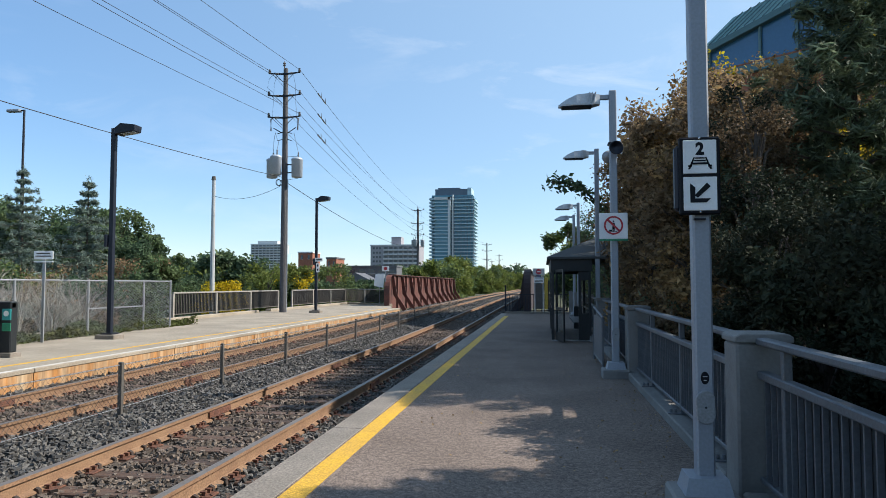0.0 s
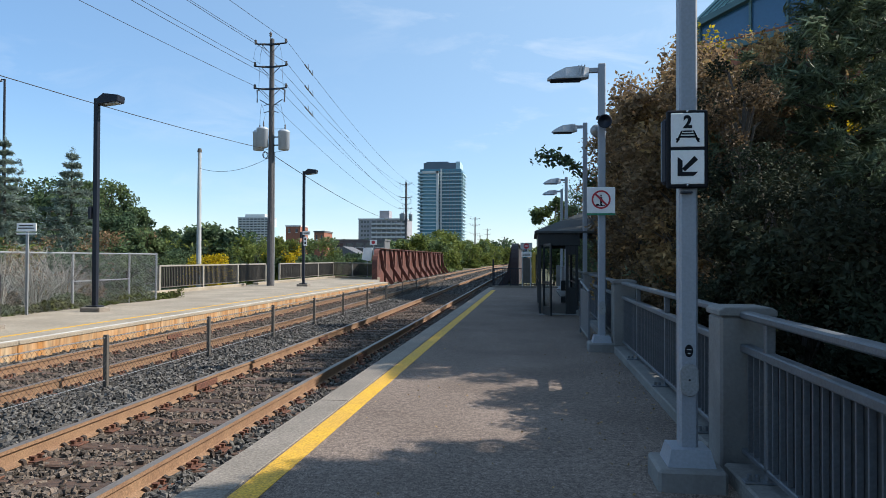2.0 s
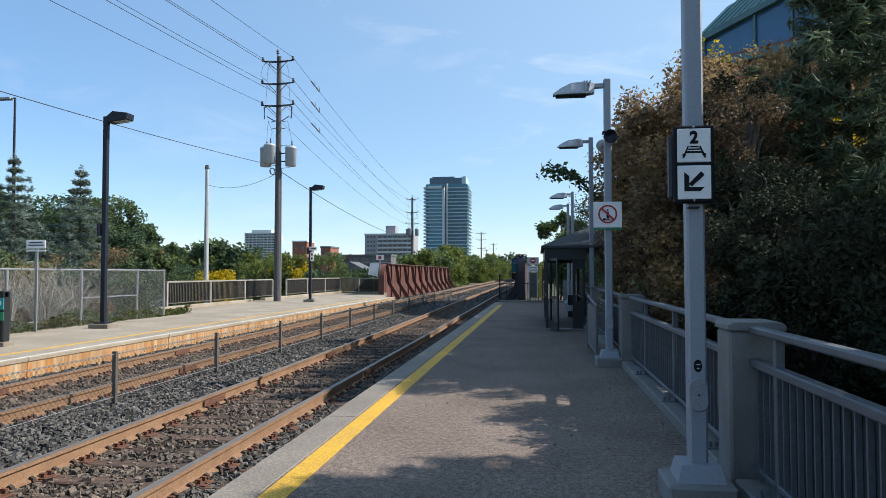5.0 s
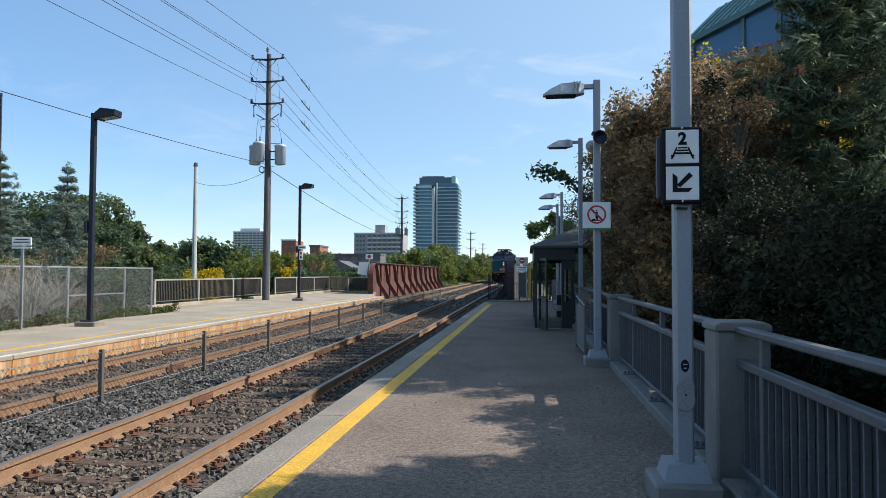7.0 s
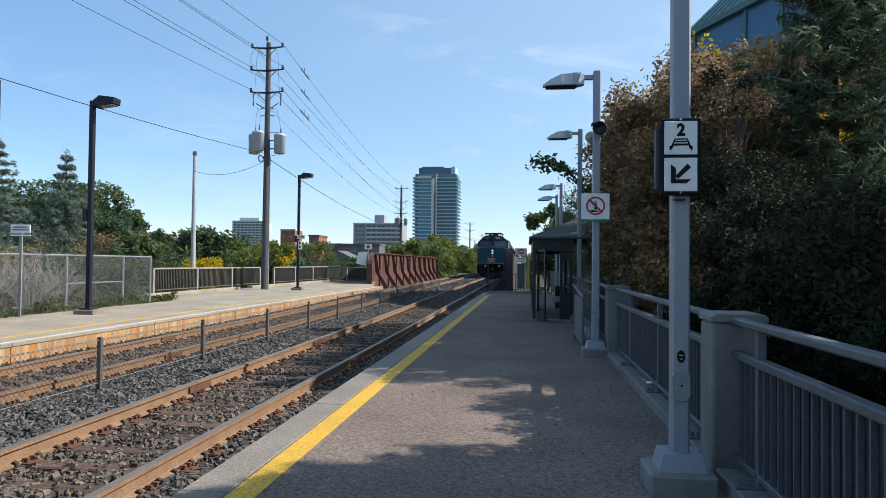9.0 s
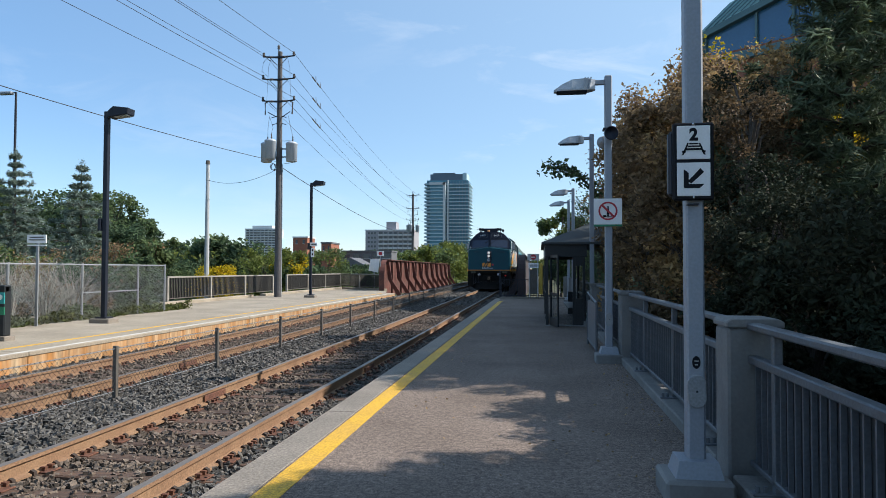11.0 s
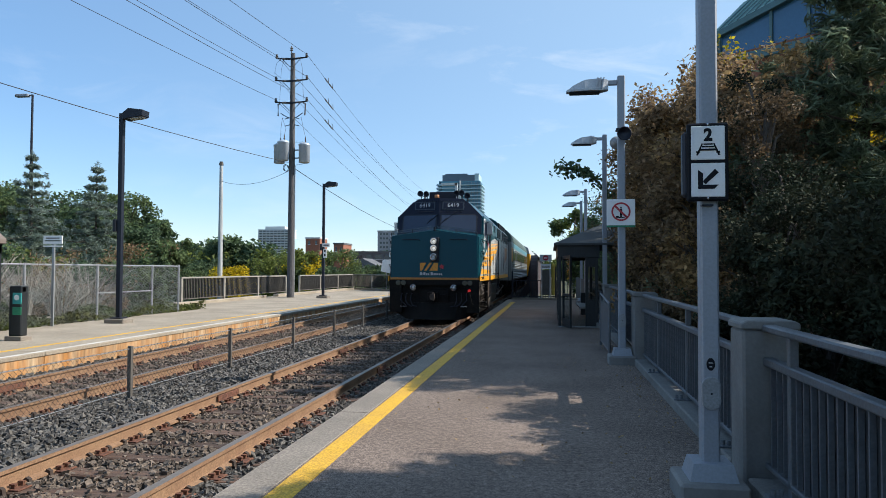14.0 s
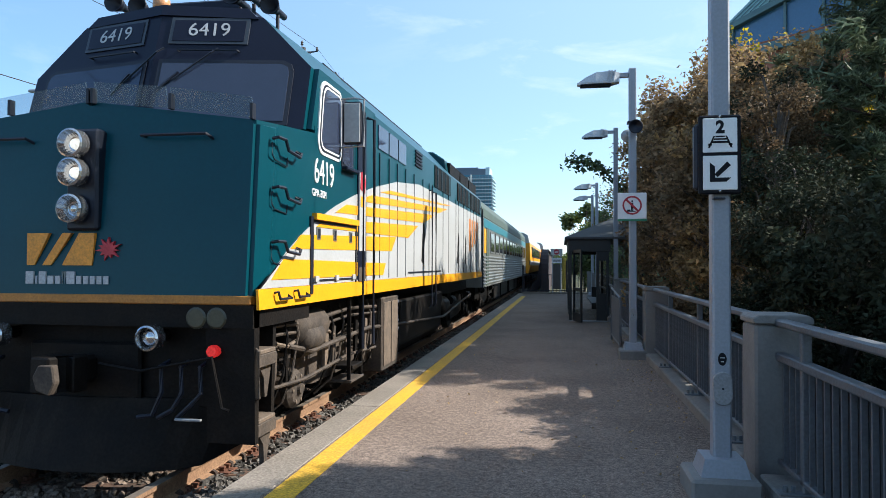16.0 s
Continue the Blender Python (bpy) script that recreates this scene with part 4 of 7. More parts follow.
    part("knuckle_face", extrude([(-0.06, 0.74), (0.05, 0.70), (0.10, 0.80), (0.08, 0.93), (-0.04, 0.93), (-0.09, 0.84)], -0.37, -0.30, bevel=0.01), GRIME, pilot, "bare worn steel face of the knuckle")
    part("uncoupling_lever", tube([(0.2, 0.0, 0.9), (0.6, -0.06, 0.86), (1.2, -0.06, 0.98), (1.28, -0.06, 0.6), (1.34, -0.06, 0.58)], 0.013, 6), UNDER, pilot)
    part("coupler_pocket", box(-0.50, 0.50, 0.09, 0.14, 0.56, 1.06, 0.02), UNDER, pilot)
    for s in (-1, 1):
        # ditch lamps and class lamps
        dl = part("ditch_lamp", lathe([(0.10, 0.0), (0.10, -0.11), (0.085, -0.12), (0.075, -0.05), (0.01, -0.05)], (s * 0.68, 0.0, 1.12), 18, axis="y"), CHROME, pilot, "round ditch lamp")
        part("lamp_lens", lathe([(0.072, -0.06), (0.05, -0.08), (0.001, -0.085)], (s * 0.68, 0.0, 1.12), 14, axis="y"), CHROME, dl, smooth=True)
        part("lamp_bracket", tube([(s * 0.68, 0.16, 1.12), (s * 0.68, -0.02, 1.12)], 0.05, 8), UNDER, pilot)
        for x in (1.03, 1.20):
            part("marker_lamp", lathe([(0.085, 0.12), (0.085, -0.02), (0.07, -0.03), (0.001, -0.03)], (s * x, 0.02, 1.275), 18, axis="y"), MARKER_DIM, pilot, "unlit round marker lamp")
        # hoses
        for k, x in enumerate((0.75, 0.92, 1.08)):
            part("air_hose", tube([(s * x, 0.10, 0.92), (s * x, -0.02, 0.90), (s * (x + 0.02), -0.04, 0.7), (s * (x - 0.05), -0.05, 0.52 + 0.05 * k), (s * (x - 0.18), -0.04, 0.5)], 0.019, 6), BLACK_STEEL, pilot)
        part("hose_coupling", box(min(s * 0.9, s * 1.12), max(s * 0.9, s * 1.12), -0.08, -0.05, 0.49, 0.51, 0.006), GALV_DULL, pilot)
        # step well
        for z in (0.44, 0.98):
            part("step_tread", box(min(s * 1.12, s * 1.5), max(s * 1.12, s * 1.5), 0.12, 0.44, z, z + 0.035, 0.006), STEP_TAN, pilot, "worn tan step tread")
            part("step_lip", box(min(s * 1.46, s * 1.505), max(s * 1.46, s * 1.505), 0.11, 0.45, z - 0.10, z, 0.006), GRIME, pilot)
            part("step_bracket", extrude([(0.20, z - 0.09), (0.44, z - 0.09), (0.42, z - 0.18), (0.36, z - 0.36), (0.32, z - 0.36), (0.30, z - 0.20)], *sorted((s * 1.42, s * 1.46)), "x"), GRIME, pilot)
        part("step_side", extrude([(0.06, 0.30), (0.12, 0.30), (0.12, 1.34), (0.02, 1.34)], *sorted((s * 1.1, s * 1.5)), "x"), UNDER, pilot)
        part("step_side", extrude([(0.44, 0.36), (0.50, 0.36), (0.54, 1.33), (0.48, 1.33)], *sorted((s * 1.1, s * 1.46)), "x"), UNDER, pilot)
        part("step_grip", tube([(s * 1.47, 0.10, 0.62), (s * 1.53, 0.06, 0.66), (s * 1.53, 0.05, 1.02), (s * 1.46, 0.08, 1.06)], 0.012, 6), GRIME, pilot)
        part("cab_steps", box(min(s * 1.25, s * 1.5), max(s * 1.25, s * 1.5), 2.6, 3.0, 0.5, 0.55, 0.008), UNDER, body)
    part("marker_lens", lathe([(0.045, 0), (0.05, -0.08), (0.04, -0.10), (0.001, -0.10)], (1.18, 0.06, 1.02), 14, axis="y"), RED_LAMP, pilot, "red marker lamp")
    # underframe, tanks, trucks
    part("underframe", box(-1.1, 1.1, 0.4, 15.0, 1.0, 1.36), UNDER, loco)
    part("fuel_tank", extrude([(-1.35, 0.45), (-1.2, 0.28), (1.2, 0.28), (1.35, 0.45), (1.4, 1.15), (-1.4, 1.15)], 5.4, 9.2, bevel=0.03), UNDER, loco, "black fuel tank")
    for s in (-1, 1):
        part("battery_box", box(min(s * 1.05, s * 1.45), max(s * 1.05, s * 1.45), 4.1, 5.0, 0.25, 1.25, 0.02), GRIME, loco, "dusty equipment box")
        part("spring_hose", tube([(s * 1.4, 5.1 + 0.04 * math.sin(k * 1.9), 0.6 + 0.04 * k) for k in range(17)], 0.035, 6), BLACK_STEEL, loco)
        part("air_tank", lathe([(0.02, 0), (0.17, 0.03), (0.17, 0.75), (0.02, 0.78)], (s * 1.28, 1.2, 1.08), 14, axis="y"), GRIME, loco, smooth=True)
        part("brake_pipe", tube([(s * 1.38, 1.0, 0.95), (s * 1.42, 1.5, 0.85), (s * 1.42, 3.5, 0.9), (s * 1.38, 5.2, 0.8), (s * 1.4, 9.3, 0.62), (s * 1.36, 14.0, 0.9)], 0.025, 6), GRIME, loco)
        part("lube_tank", lathe([(0.02, 0), (0.22, 0.04), (0.22, 1.1), (0.02, 1.14)], (s * 1.15, 9.35, 0.78), 14, axis="y"), UNDER, loco, smooth=True)
    for s in (-1, 1):
        # piping, brackets and boxes between the steps and the tank
        part("brake_cylinder", lathe([(0.03, 0), (0.13, 0.02), (0.13, 0.42), (0.10, 0.46), (0.03, 0.47)], (s * 1.36, 1.30, 0.98), 16, axis="y"), GRIME, loco, "dusty brake cylinder", True)
        part("cylinder_rod", tube([(s * 1.36, 1.28, 0.98), (s * 1.38, 0.98, 0.95), (s * 1.38, 0.72, 1.0)], 0.018, 6), STEP_TAN, loco)
        part("cylinder_rod", tube([(s * 1.36, 1.77, 0.98), (s * 1.38, 2.1, 0.99), (s * 1.36, 2.35, 0.92)], 0.016, 6), STEP_TAN, loco)
        for k, y in enumerate((0.78, 1.05, 2.05, 2.42, 3.2, 3.55, 3.95)):
            part("hanger_plate", extrude([(y, 1.02), (y + 0.10, 1.0), (y + 0.08, 0.72), (y + 0.03, 0.60), (y - 0.03, 0.62)], *sorted((s * (1.30 + 0.02 * (k % 3)), s * (1.33 + 0.02 * (k % 3)))), "x"), (GRIME, UNDER, STEP_TAN)[k % 3], loco)
            part("sand_pipe", tube([(s * 1.34, y + 0.16, 1.25), (s * 1.40, y + 0.15, 1.05), (s * 1.38, y + 0.10 - 0.06 * (k % 2), 0.7), (s * 1.28, y + 0.05, 0.42), (s * 1.1, y, 0.25)], 0.014, 6), (UNDER, GRIME)[k % 2], loco)
        for z, r in ((1.16, 0.022), (1.08, 0.016), (0.62, 0.018)):
            part("train_line", tube([(s * 1.34, 0.55, z), (s * 1.38, 1.4, z - 0.03), (s * 1.36, 2.9, z + 0.02), (s * 1.38, 4.0, z - 0.02)], r, 6), GRIME, loco)
        for y in (1.1, 3.35):
            part("spring_coil", tube([(s * 1.27 + 0.075 * math.cos(a), y + 0.075 * math.sin(a), 0.62 + 0.018 * a) for a in [0.7 * j for j in range(28)]], 0.018, 5), GRIME, loco)
        part("journal_cover", lathe([(0.19, 0), (0.19, s * 0.05), (0.15, s * 0.09), (0.06, s * 0.10), (0.05, s * 0.13), (0.01, s * 0.13)], (s * 1.24, 1.375, 0.50), 16, axis="x"), GRIME, loco, "ribbed axle journal cover")
        for k in range(6):
            a = k * math.pi / 3
            part("journal_bolt", lathe([(0.02, 0), (0.02, s * 0.03), (0.005, s * 0.035)], (s * 1.31, 1.375 + 0.13 * math.cos(a), 0.50 + 0.13 * math.sin(a)), 6, axis="x"), STEP_TAN, loco)
        part("step_board", box(min(s * 1.22, s * 1.5), max(s * 1.22, s * 1.5), 2.55, 3.05, 0.36, 0.39, 0.006), GRIME, loco)
        for y in (2.56, 3.02):
            part("ladder_rail", box(min(s * 1.44, s * 1.48), max(s * 1.44, s * 1.48), y, y + 0.035, 0.36, 1.36), UNDER, loco)
        part("box_door", box(min(s * 1.446, s * 1.462), max(s * 1.446, s * 1.462), 4.16, 4.94, 0.32, 1.18, 0.004), STEP_TAN, loco, "dusty equipment box door")
        part("door_gap", box(min(s * 1.455, s * 1.466), max(s * 1.455, s * 1.466), 4.53, 4.56, 0.32, 1.18), UNDER, loco)
    make_truck(loco, 2.75, 2.75, GRIME, 0.508)
    make_truck(loco, 12.3, 2.75, UNDER, 0.508)
    part("rear_coupler", box(-0.15, 0.15, 14.9, 15.7, 0.7, 1.0, 0.02), UNDER, loco)
    part("rear_diaphragm", box(-0.6, 0.6, 14.98, 15.5, 1.2, 3.3, 0.04), BLACK_STEEL, loco)
    moving.append((loco, 0.0))


def make_truck(parent, y, base, frame_material, radius):
    truck = part("truck", box(-0.95, 0.95, y - base / 2 - 0.1, y + base / 2 + 0.1, 0.5, 0.75, 0.03), UNDER, parent, "grimy wheel truck")
    for s in (-1, 1):
        h = base / 2
        o = [(y - h - 0.55, 0.62), (y - h - 0.45, 0.85), (y - h + 0.3, 0.92), (y - 0.6, 0.75), (y + 0.6, 0.75), (y + h - 0.3, 0.92), (y + h + 0.45, 0.85), (y + h + 0.55, 0.62), (y + h + 0.3, 0.55), (y + 0.5, 0.40), (y - 0.5, 0.40), (y - h - 0.3, 0.55)]
        part("side_frame", extrude(o, *sorted((s * 1.02, s * 1.16)), "x", bevel=0.02), frame_material, truck)
        for k in (-1, 1):
            yy = y + k * h
            part("wheel", lathe([(0.05, s * 0.68), (radius, s * 0.68), (radius + 0.025, s * 0.66), (radius + 0.02, s * 0.70), (radius, s * 0.72), (radius, s * 0.81), (radius - 0.08, s * 0.82), (0.25, s * 0.76), (0.05, s * 0.80)], (0, yy, radius), 24, axis="x"), UNDER, truck)
            part("axle_box", lathe([(0.17, s * 1.10), (0.17, s * 1.22), (0.11, s * 1.25), (0.10, s * 1.30), (0.01, s * 1.30)], (0, yy, radius), 12, axis="x"), frame_material, truck)
            for d in (-0.32, 0.32):
                bm = bmesh.new()
                lathe([(0.03, 0.62), (0.09, 0.63), (0.09, 0.80), (0.03, 0.81)], (s * 1.09, yy + d, 0), 10, bm)
                part("spring", bm, GRIME, truck)
            part("brake_cylinder", rod((s * 1.24, yy + 0.15, 0.86), (s * 1.24, yy + 0.62, 0.86), 0.10, 0.10, 12), frame_material, truck)
            part("brake_hanger", tube([(s * 1.22, yy - 0.5, 0.95), (s * 1.26, yy - 0.55, 0.6), (s * 1.2, yy - 0.5, 0.35)], 0.03, 5), UNDER, truck)


def make_coach(start, style, label):
    car = thing("passenger_car", label, "railway car", group="passenger cars behind the locomotive")
    L = 25.2
    lower = STAINLESS if style == "steel" else LIV_GREY
    band = STAINLESS if style == "steel" else LIV_YELLOW
    roof = ROOF_STEEL if style == "steel" else LIV_GREY
    hw = 1.48
    if style == "steel":
        prof = [(-hw, 1.0), (hw, 1.0), (hw, 3.15), (-hw, 3.15)]
        roof_pts = [(hw, 3.15), (hw - 0.03, 3.45), (1.25, 3.75), (0.9, 3.95), (0.4, 4.05), (-0.4, 4.05), (-0.9, 3.95), (-1.25, 3.75), (-hw + 0.03, 3.45), (-hw, 3.15)]
    else:
        prof = [(-1.35, 0.9), (1.35, 0.9), (hw, 1.4), (hw - 0.05, 2.9), (-hw + 0.05, 2.9), (-hw, 1.4)]
        roof_pts = [(hw - 0.05, 2.9), (1.3, 3.45), (1.0, 3.62), (-1.0, 3.62), (-1.3, 3.45), (-hw + 0.05, 2.9)]
    body = part("body", extrude(prof, 0, L), lower if style == "steel" else band, car, "fluted stainless body" if style == "steel" else "golden yellow body side")
    part("roof", extrude(roof_pts, 0, L, bevel=0.02), roof, car)
    if style == "steel":
        for s in (-1, 1):
            for k in range(9):
                z = 1.06 + 0.105 * k
                part("flute", extrude([(s * hw, z), (s * (hw + 0.028), z + 0.02), (s * (hw + 0.028), z + 0.055), (s * hw, z + 0.075)], 0.1, L - 0.1), STAINLESS, body)
            part("letterboard", extrude([(0.2, 2.86), (L - 0.2, 2.86), (L - 0.2, 3.12), (0.2, 3.12)], *sorted((s * (hw - 0.01), s * (hw + 0.012))), "x"), STRIPE_BLUE, body, "blue-green stripe above the windows")
            x0, x1 = sorted((s * (hw - 0.01), s * (hw + 0.02)))
            part("door_panel", extrude([(0.9, 1.05), (1.65, 1.05), (1.65, 2.85), (0.9, 2.85)], x0, x1 + 0.0, "x"), ROOF_STEEL, body)
            part("window_panel", extrude([(0.25, 2.06), (0.8, 2.06), (0.8, 2.8), (0.25, 2.8)], x0, x1, "x"), LIV_YELLOW, body, "small golden panel")
            for k in range(13):
                y = 2.3 + 1.72 * k
                fr = part("window_frame", extrude([(y - 0.04, 2.08), (y + 1.19, 2.08), (y + 1.19, 2.80), (y - 0.04, 2.80)], x0, x1, "x"), STAINLESS, body)
                part("window_pane", extrude([(y + 0.02, 2.14), (y + 1.13, 2.14), (y + 1.13, 2.74), (y + 0.02, 2.74)], min(x0, x1) - (0.006 if s < 0 else 0), max(x0, x1) + (0.006 if s > 0 else 0), "x"), CAR_GLASS, fr)
    else:
        for s in (-1, 1):
            x0, x1 = sorted((s * (hw - 0.10), s * (hw + 0.004)))
            part("window_band", extrude([(2.6, 2.0), (L - 2.0, 2.0), (L - 2.0, 2.72), (2.6, 2.72)], x0, x1, "x"), BLACK_STEEL, body, "dark window band")
            for k in range(11):
                y = 2.9 + 1.8 * k
                part("window_pane", extrude([(y, 2.08), (y + 1.45, 2.08), (y + 1.45, 2.64), (y, 2.64)], min(x0, x1) - (0.006 if s < 0 else 0), max(x0, x1) + (0.006 if s > 0 else 0), "x"), CAR_GLASS, body)
            part("lower_stripe", extrude([(0.0, 1.42), (L, 1.42), (L, 1.75), (0, 1.75)], x0, x1, "x"), LIV_GREY, body)
    part("end_diaphragm", box(-0.55, 0.55, -0.42, 0.02, 1.1, 3.3, 0.05), BLACK_STEEL, car)
    part("underframe", box(-1.2, 1.2, 0.3, L - 0.3, 0.62, 1.02, 0.02), UNDER, car)
    for y0, y1 in ((5.6, 8.0), (8.6, 12.0), (13, 16.5), (17.0, 19.2)):
        part("equipment_box", box(-1.3, 1.3, y0, y1, 0.4, 0.95, 0.03), UNDER, car)
    make_truck(car, 3.0, 2.6, UNDER, 0.457)
    make_truck(car, L - 3.0, 2.6, UNDER, 0.457)
    moving.append((car, start))


make_locomotive()
make_coach(15.9, "steel", "fluted stainless steel passenger car with a blue-green stripe")
make_coach(41.6, "modern", "golden yellow and grey passenger car with dark windows")
make_coach(67.4, "modern", "golden yellow and grey passenger car with dark windows")

# ---- near platform: railing, lamps, signs, shelter ----
DARK_FRAME = mat("dark bronze shelter frame", (0.018, 0.022, 0.026), 0.5, 0.2, (0.03, 0.034, 0.038), 4, 0.5)
SHELTER_ROOF = mat("grey-green shelter roof sheet", (0.055, 0.062, 0.065), 0.7, 0.0, (0.04, 0.045, 0.05), 3, 0.6)
SHELTER_GLASS = glass("shelter glazing", (0.06, 0.07, 0.07), 0.06, 0.9)
YELLOW_PANEL = mat("yellow warning panel", (0.60, 0.40, 0.05), 0.6)
RAIL_STEEL = mat("grey painted railing steel", (0.145, 0.16, 0.18), 0.5, 0.15, (0.105, 0.115, 0.13), 3, 0.7, 45, 0.12, 0.1)
PILLAR = mat("smooth grey concrete", (0.25, 0.245, 0.235), 0.85, 0, (0.18, 0.175, 0.17), 2.5, 0.8, 35, 0.06, 0.25, 45)
RX = 1.56
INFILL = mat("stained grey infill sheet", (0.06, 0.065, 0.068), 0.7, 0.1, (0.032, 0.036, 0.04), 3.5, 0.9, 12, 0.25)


def make_pillar(y):
    p = thing("railing_pillar", "square grey concrete pillar between railing panels", "pillar", "concrete railing pillars")
    part("shaft", box(KERB_X - 0.005, KERB_X + 0.375, y + 0.02, y + 0.38, -0.3, 1.155, 0.018), PILLAR, p)
    part("cap", extrude([(KERB_X - 0.018, 1.158), (KERB_X + 0.39, 1.158), (KERB_X + 0.39, 1.20), (KERB_X + 0.35, 1.225), (KERB_X + 0.02, 1.225), (KERB_X - 0.018, 1.20)], y + 0.005, y + 0.395, bevel=0.008), PILLAR, p)


def make_railing(y0, y1, first=0.42):
    """One welded panel between two pillars."""
    r = thing("metal_railing", "grey steel railing panel with vertical bars on a concrete kerb", "railing", "railing panels on the near platform")
    part("top_rail", box(RX - 0.045, RX + 0.045, y0, y1, 1.143, 1.196, 0.012), RAIL_STEEL, r)
    part("middle_rail", box(RX - 0.04, RX + 0.04, y0, y1, 0.90, 0.96, 0.01), RAIL_STEEL, r)
    part("bottom_rail", box(RX - 0.03, RX + 0.03, y0, y1, 0.165, 0.205, 0.008), RAIL_STEEL, r)
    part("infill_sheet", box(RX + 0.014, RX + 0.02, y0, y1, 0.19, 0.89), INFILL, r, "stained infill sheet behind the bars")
    n = max(1, round((y1 - y0) / 2.15))
    post = bar = bracket = None
    for k in range(n):
        y = y0 + first + k * 2.15
        if y > y1 - 0.1:
            break
        if post is None:
            post = part("post", box(RX - 0.03, RX + 0.03, -0.03, 0.03, 0.11, 1.145, 0.006), RAIL_STEEL, r)
            post.matrix_basis = pose(0, y, 0)
            bm = box(RX - 0.17, RX + 0.04, -0.05, 0.05, 0.11, 0.125, 0.004)
            rod((RX - 0.13, 0.0, 0.11), (RX - 0.13, 0.0, 0.165), 0.016, 0.016, 6, bm)
            rod((RX - 0.08, 0.0, 0.11), (RX - 0.08, 0.0, 0.165), 0.016, 0.016, 6, bm)
            bracket = part("base_plate", bm, RAIL_STEEL, r)
            bracket.matrix_basis = pose(0, y, 0)
        else:
            share(post, pose(0, y, 0), r)
            share(bracket, pose(0, y, 0), r)
    k = int((y1 - y0) / 0.126)
    for i in range(1, k):
        y = y0 + i * (y1 - y0) / k
        if bar is None:
            bar = part("bar", box(RX - 0.022, RX + 0.009, -0.008, 0.008, 0.20, 0.905), RAIL_STEEL, r)
            bar.matrix_basis = pose(0, y, 0)
        else:
            share(bar, pose(0, y, 0), r)


LAMP_PAINT = mat("light grey lamp paint", (0.55, 0.58, 0.62), 0.5, 0.0, (0.48, 0.51, 0.55), 2.0, 0.6)


def make_platform_lamp(x, y, top, first=False):
    l = thing("platform_lamp", "pale grey square lamp post with flat lamp head", "lamp post", "lamp posts on the near platform", at=(x, y, 0))
    w = 0.062
    part("footing", box(-0.235, 0.22, -0.235, 0.235, -0.05, 0.15, 0.02), PILLAR, l, "chamfered concrete footing")
    bm = bmesh.new()
    lo = [bm.verts.new((sx * 0.16, sy * 0.16, 0.15)) for sx, sy in ((-1, -1), (1, -1), (1, 1), (-1, 1))]
    hi = [bm.verts.new((sx * 0.13, sy * 0.13, 0.265)) for sx, sy in ((-1, -1), (1, -1), (1, 1), (-1, 1))]
    for i in range(4):
        bm.faces.new((lo[i], lo[(i + 1) % 4], hi[(i + 1) % 4], hi[i]))
    bm.faces.new(hi)
    bm.faces.new(lo[::-1])
    part("base_cover", bm, GALV, l)
    part("post", box(-w, w, -w, w, 0.24, top, 0.014), GALV, l)
    part("hand_hole_cover", extrude([(0.065 * math.cos(a), 0.735 + (0.05 if math.sin(a) > 0 else -0.05) + 0.065 * math.sin(a)) for a in [k * math.pi / 8 for k in range(16)]], -w - 0.022, -w + 0.01, bevel=0.004), GALV_DULL, l)
    part("cover_screw", lathe([(0.008, 0), (0.006, -0.004), (0.001, -0.005)], (0.0, -w - 0.022, 0.735), 8, axis="y"), BLACK_STEEL, l)
    z = top - 0.10
    part("arm", box(-0.32, -w, -0.035, 0.035, z - 0.055, z + 0.03, 0.01), GALV, l)
    # lamp head: shallow tapered hood over a lens
    bm = bmesh.new()
    secs = [(-0.22, 0.07, -0.14, 0.03), (-0.36, 0.13, -0.16, 0.055), (-0.62, 0.15, -0.165, 0.03), (-0.80, 0.12, -0.165, -0.05), (-0.93, 0.06, -0.165, -0.135)]
    rings = []
    for xx, hw, zl, zh in secs:
        rings.append([bm.verts.new((xx, yy, z + zz)) for yy, zz in ((-hw, zl), (-hw, zl + 0.03), (-hw * 0.7, zh), (hw * 0.7, zh), (hw, zl + 0.03), (hw, zl))])
    for a, b in zip(rings, rings[1:]):
        for k in range(6):
            bm.faces.new((a[k], a[(k + 1) % 6], b[(k + 1) % 6], b[k]))
    bm.faces.new(rings[0][::-1])
    bm.faces.new(rings[-1])
    head = part("lamp_head", bm, LAMP_PAINT, l, "flat tapered lamp head")
    for k in range(3):
        xx = -0.34 - 0.05 * k
        part("cooling_fin", extrude([(xx, z - 0.13), (xx + 0.02, z - 0.13), (xx + 0.055, z + 0.052), (xx + 0.035, z + 0.058)], -0.14, 0.14), LAMP_PAINT, head)
    part("lens", box(-0.88, -0.36, -0.11, 0.11, z - 0.188, z - 0.163, 0.008), BLACK_STEEL, head, "dark lamp lens")
    return l


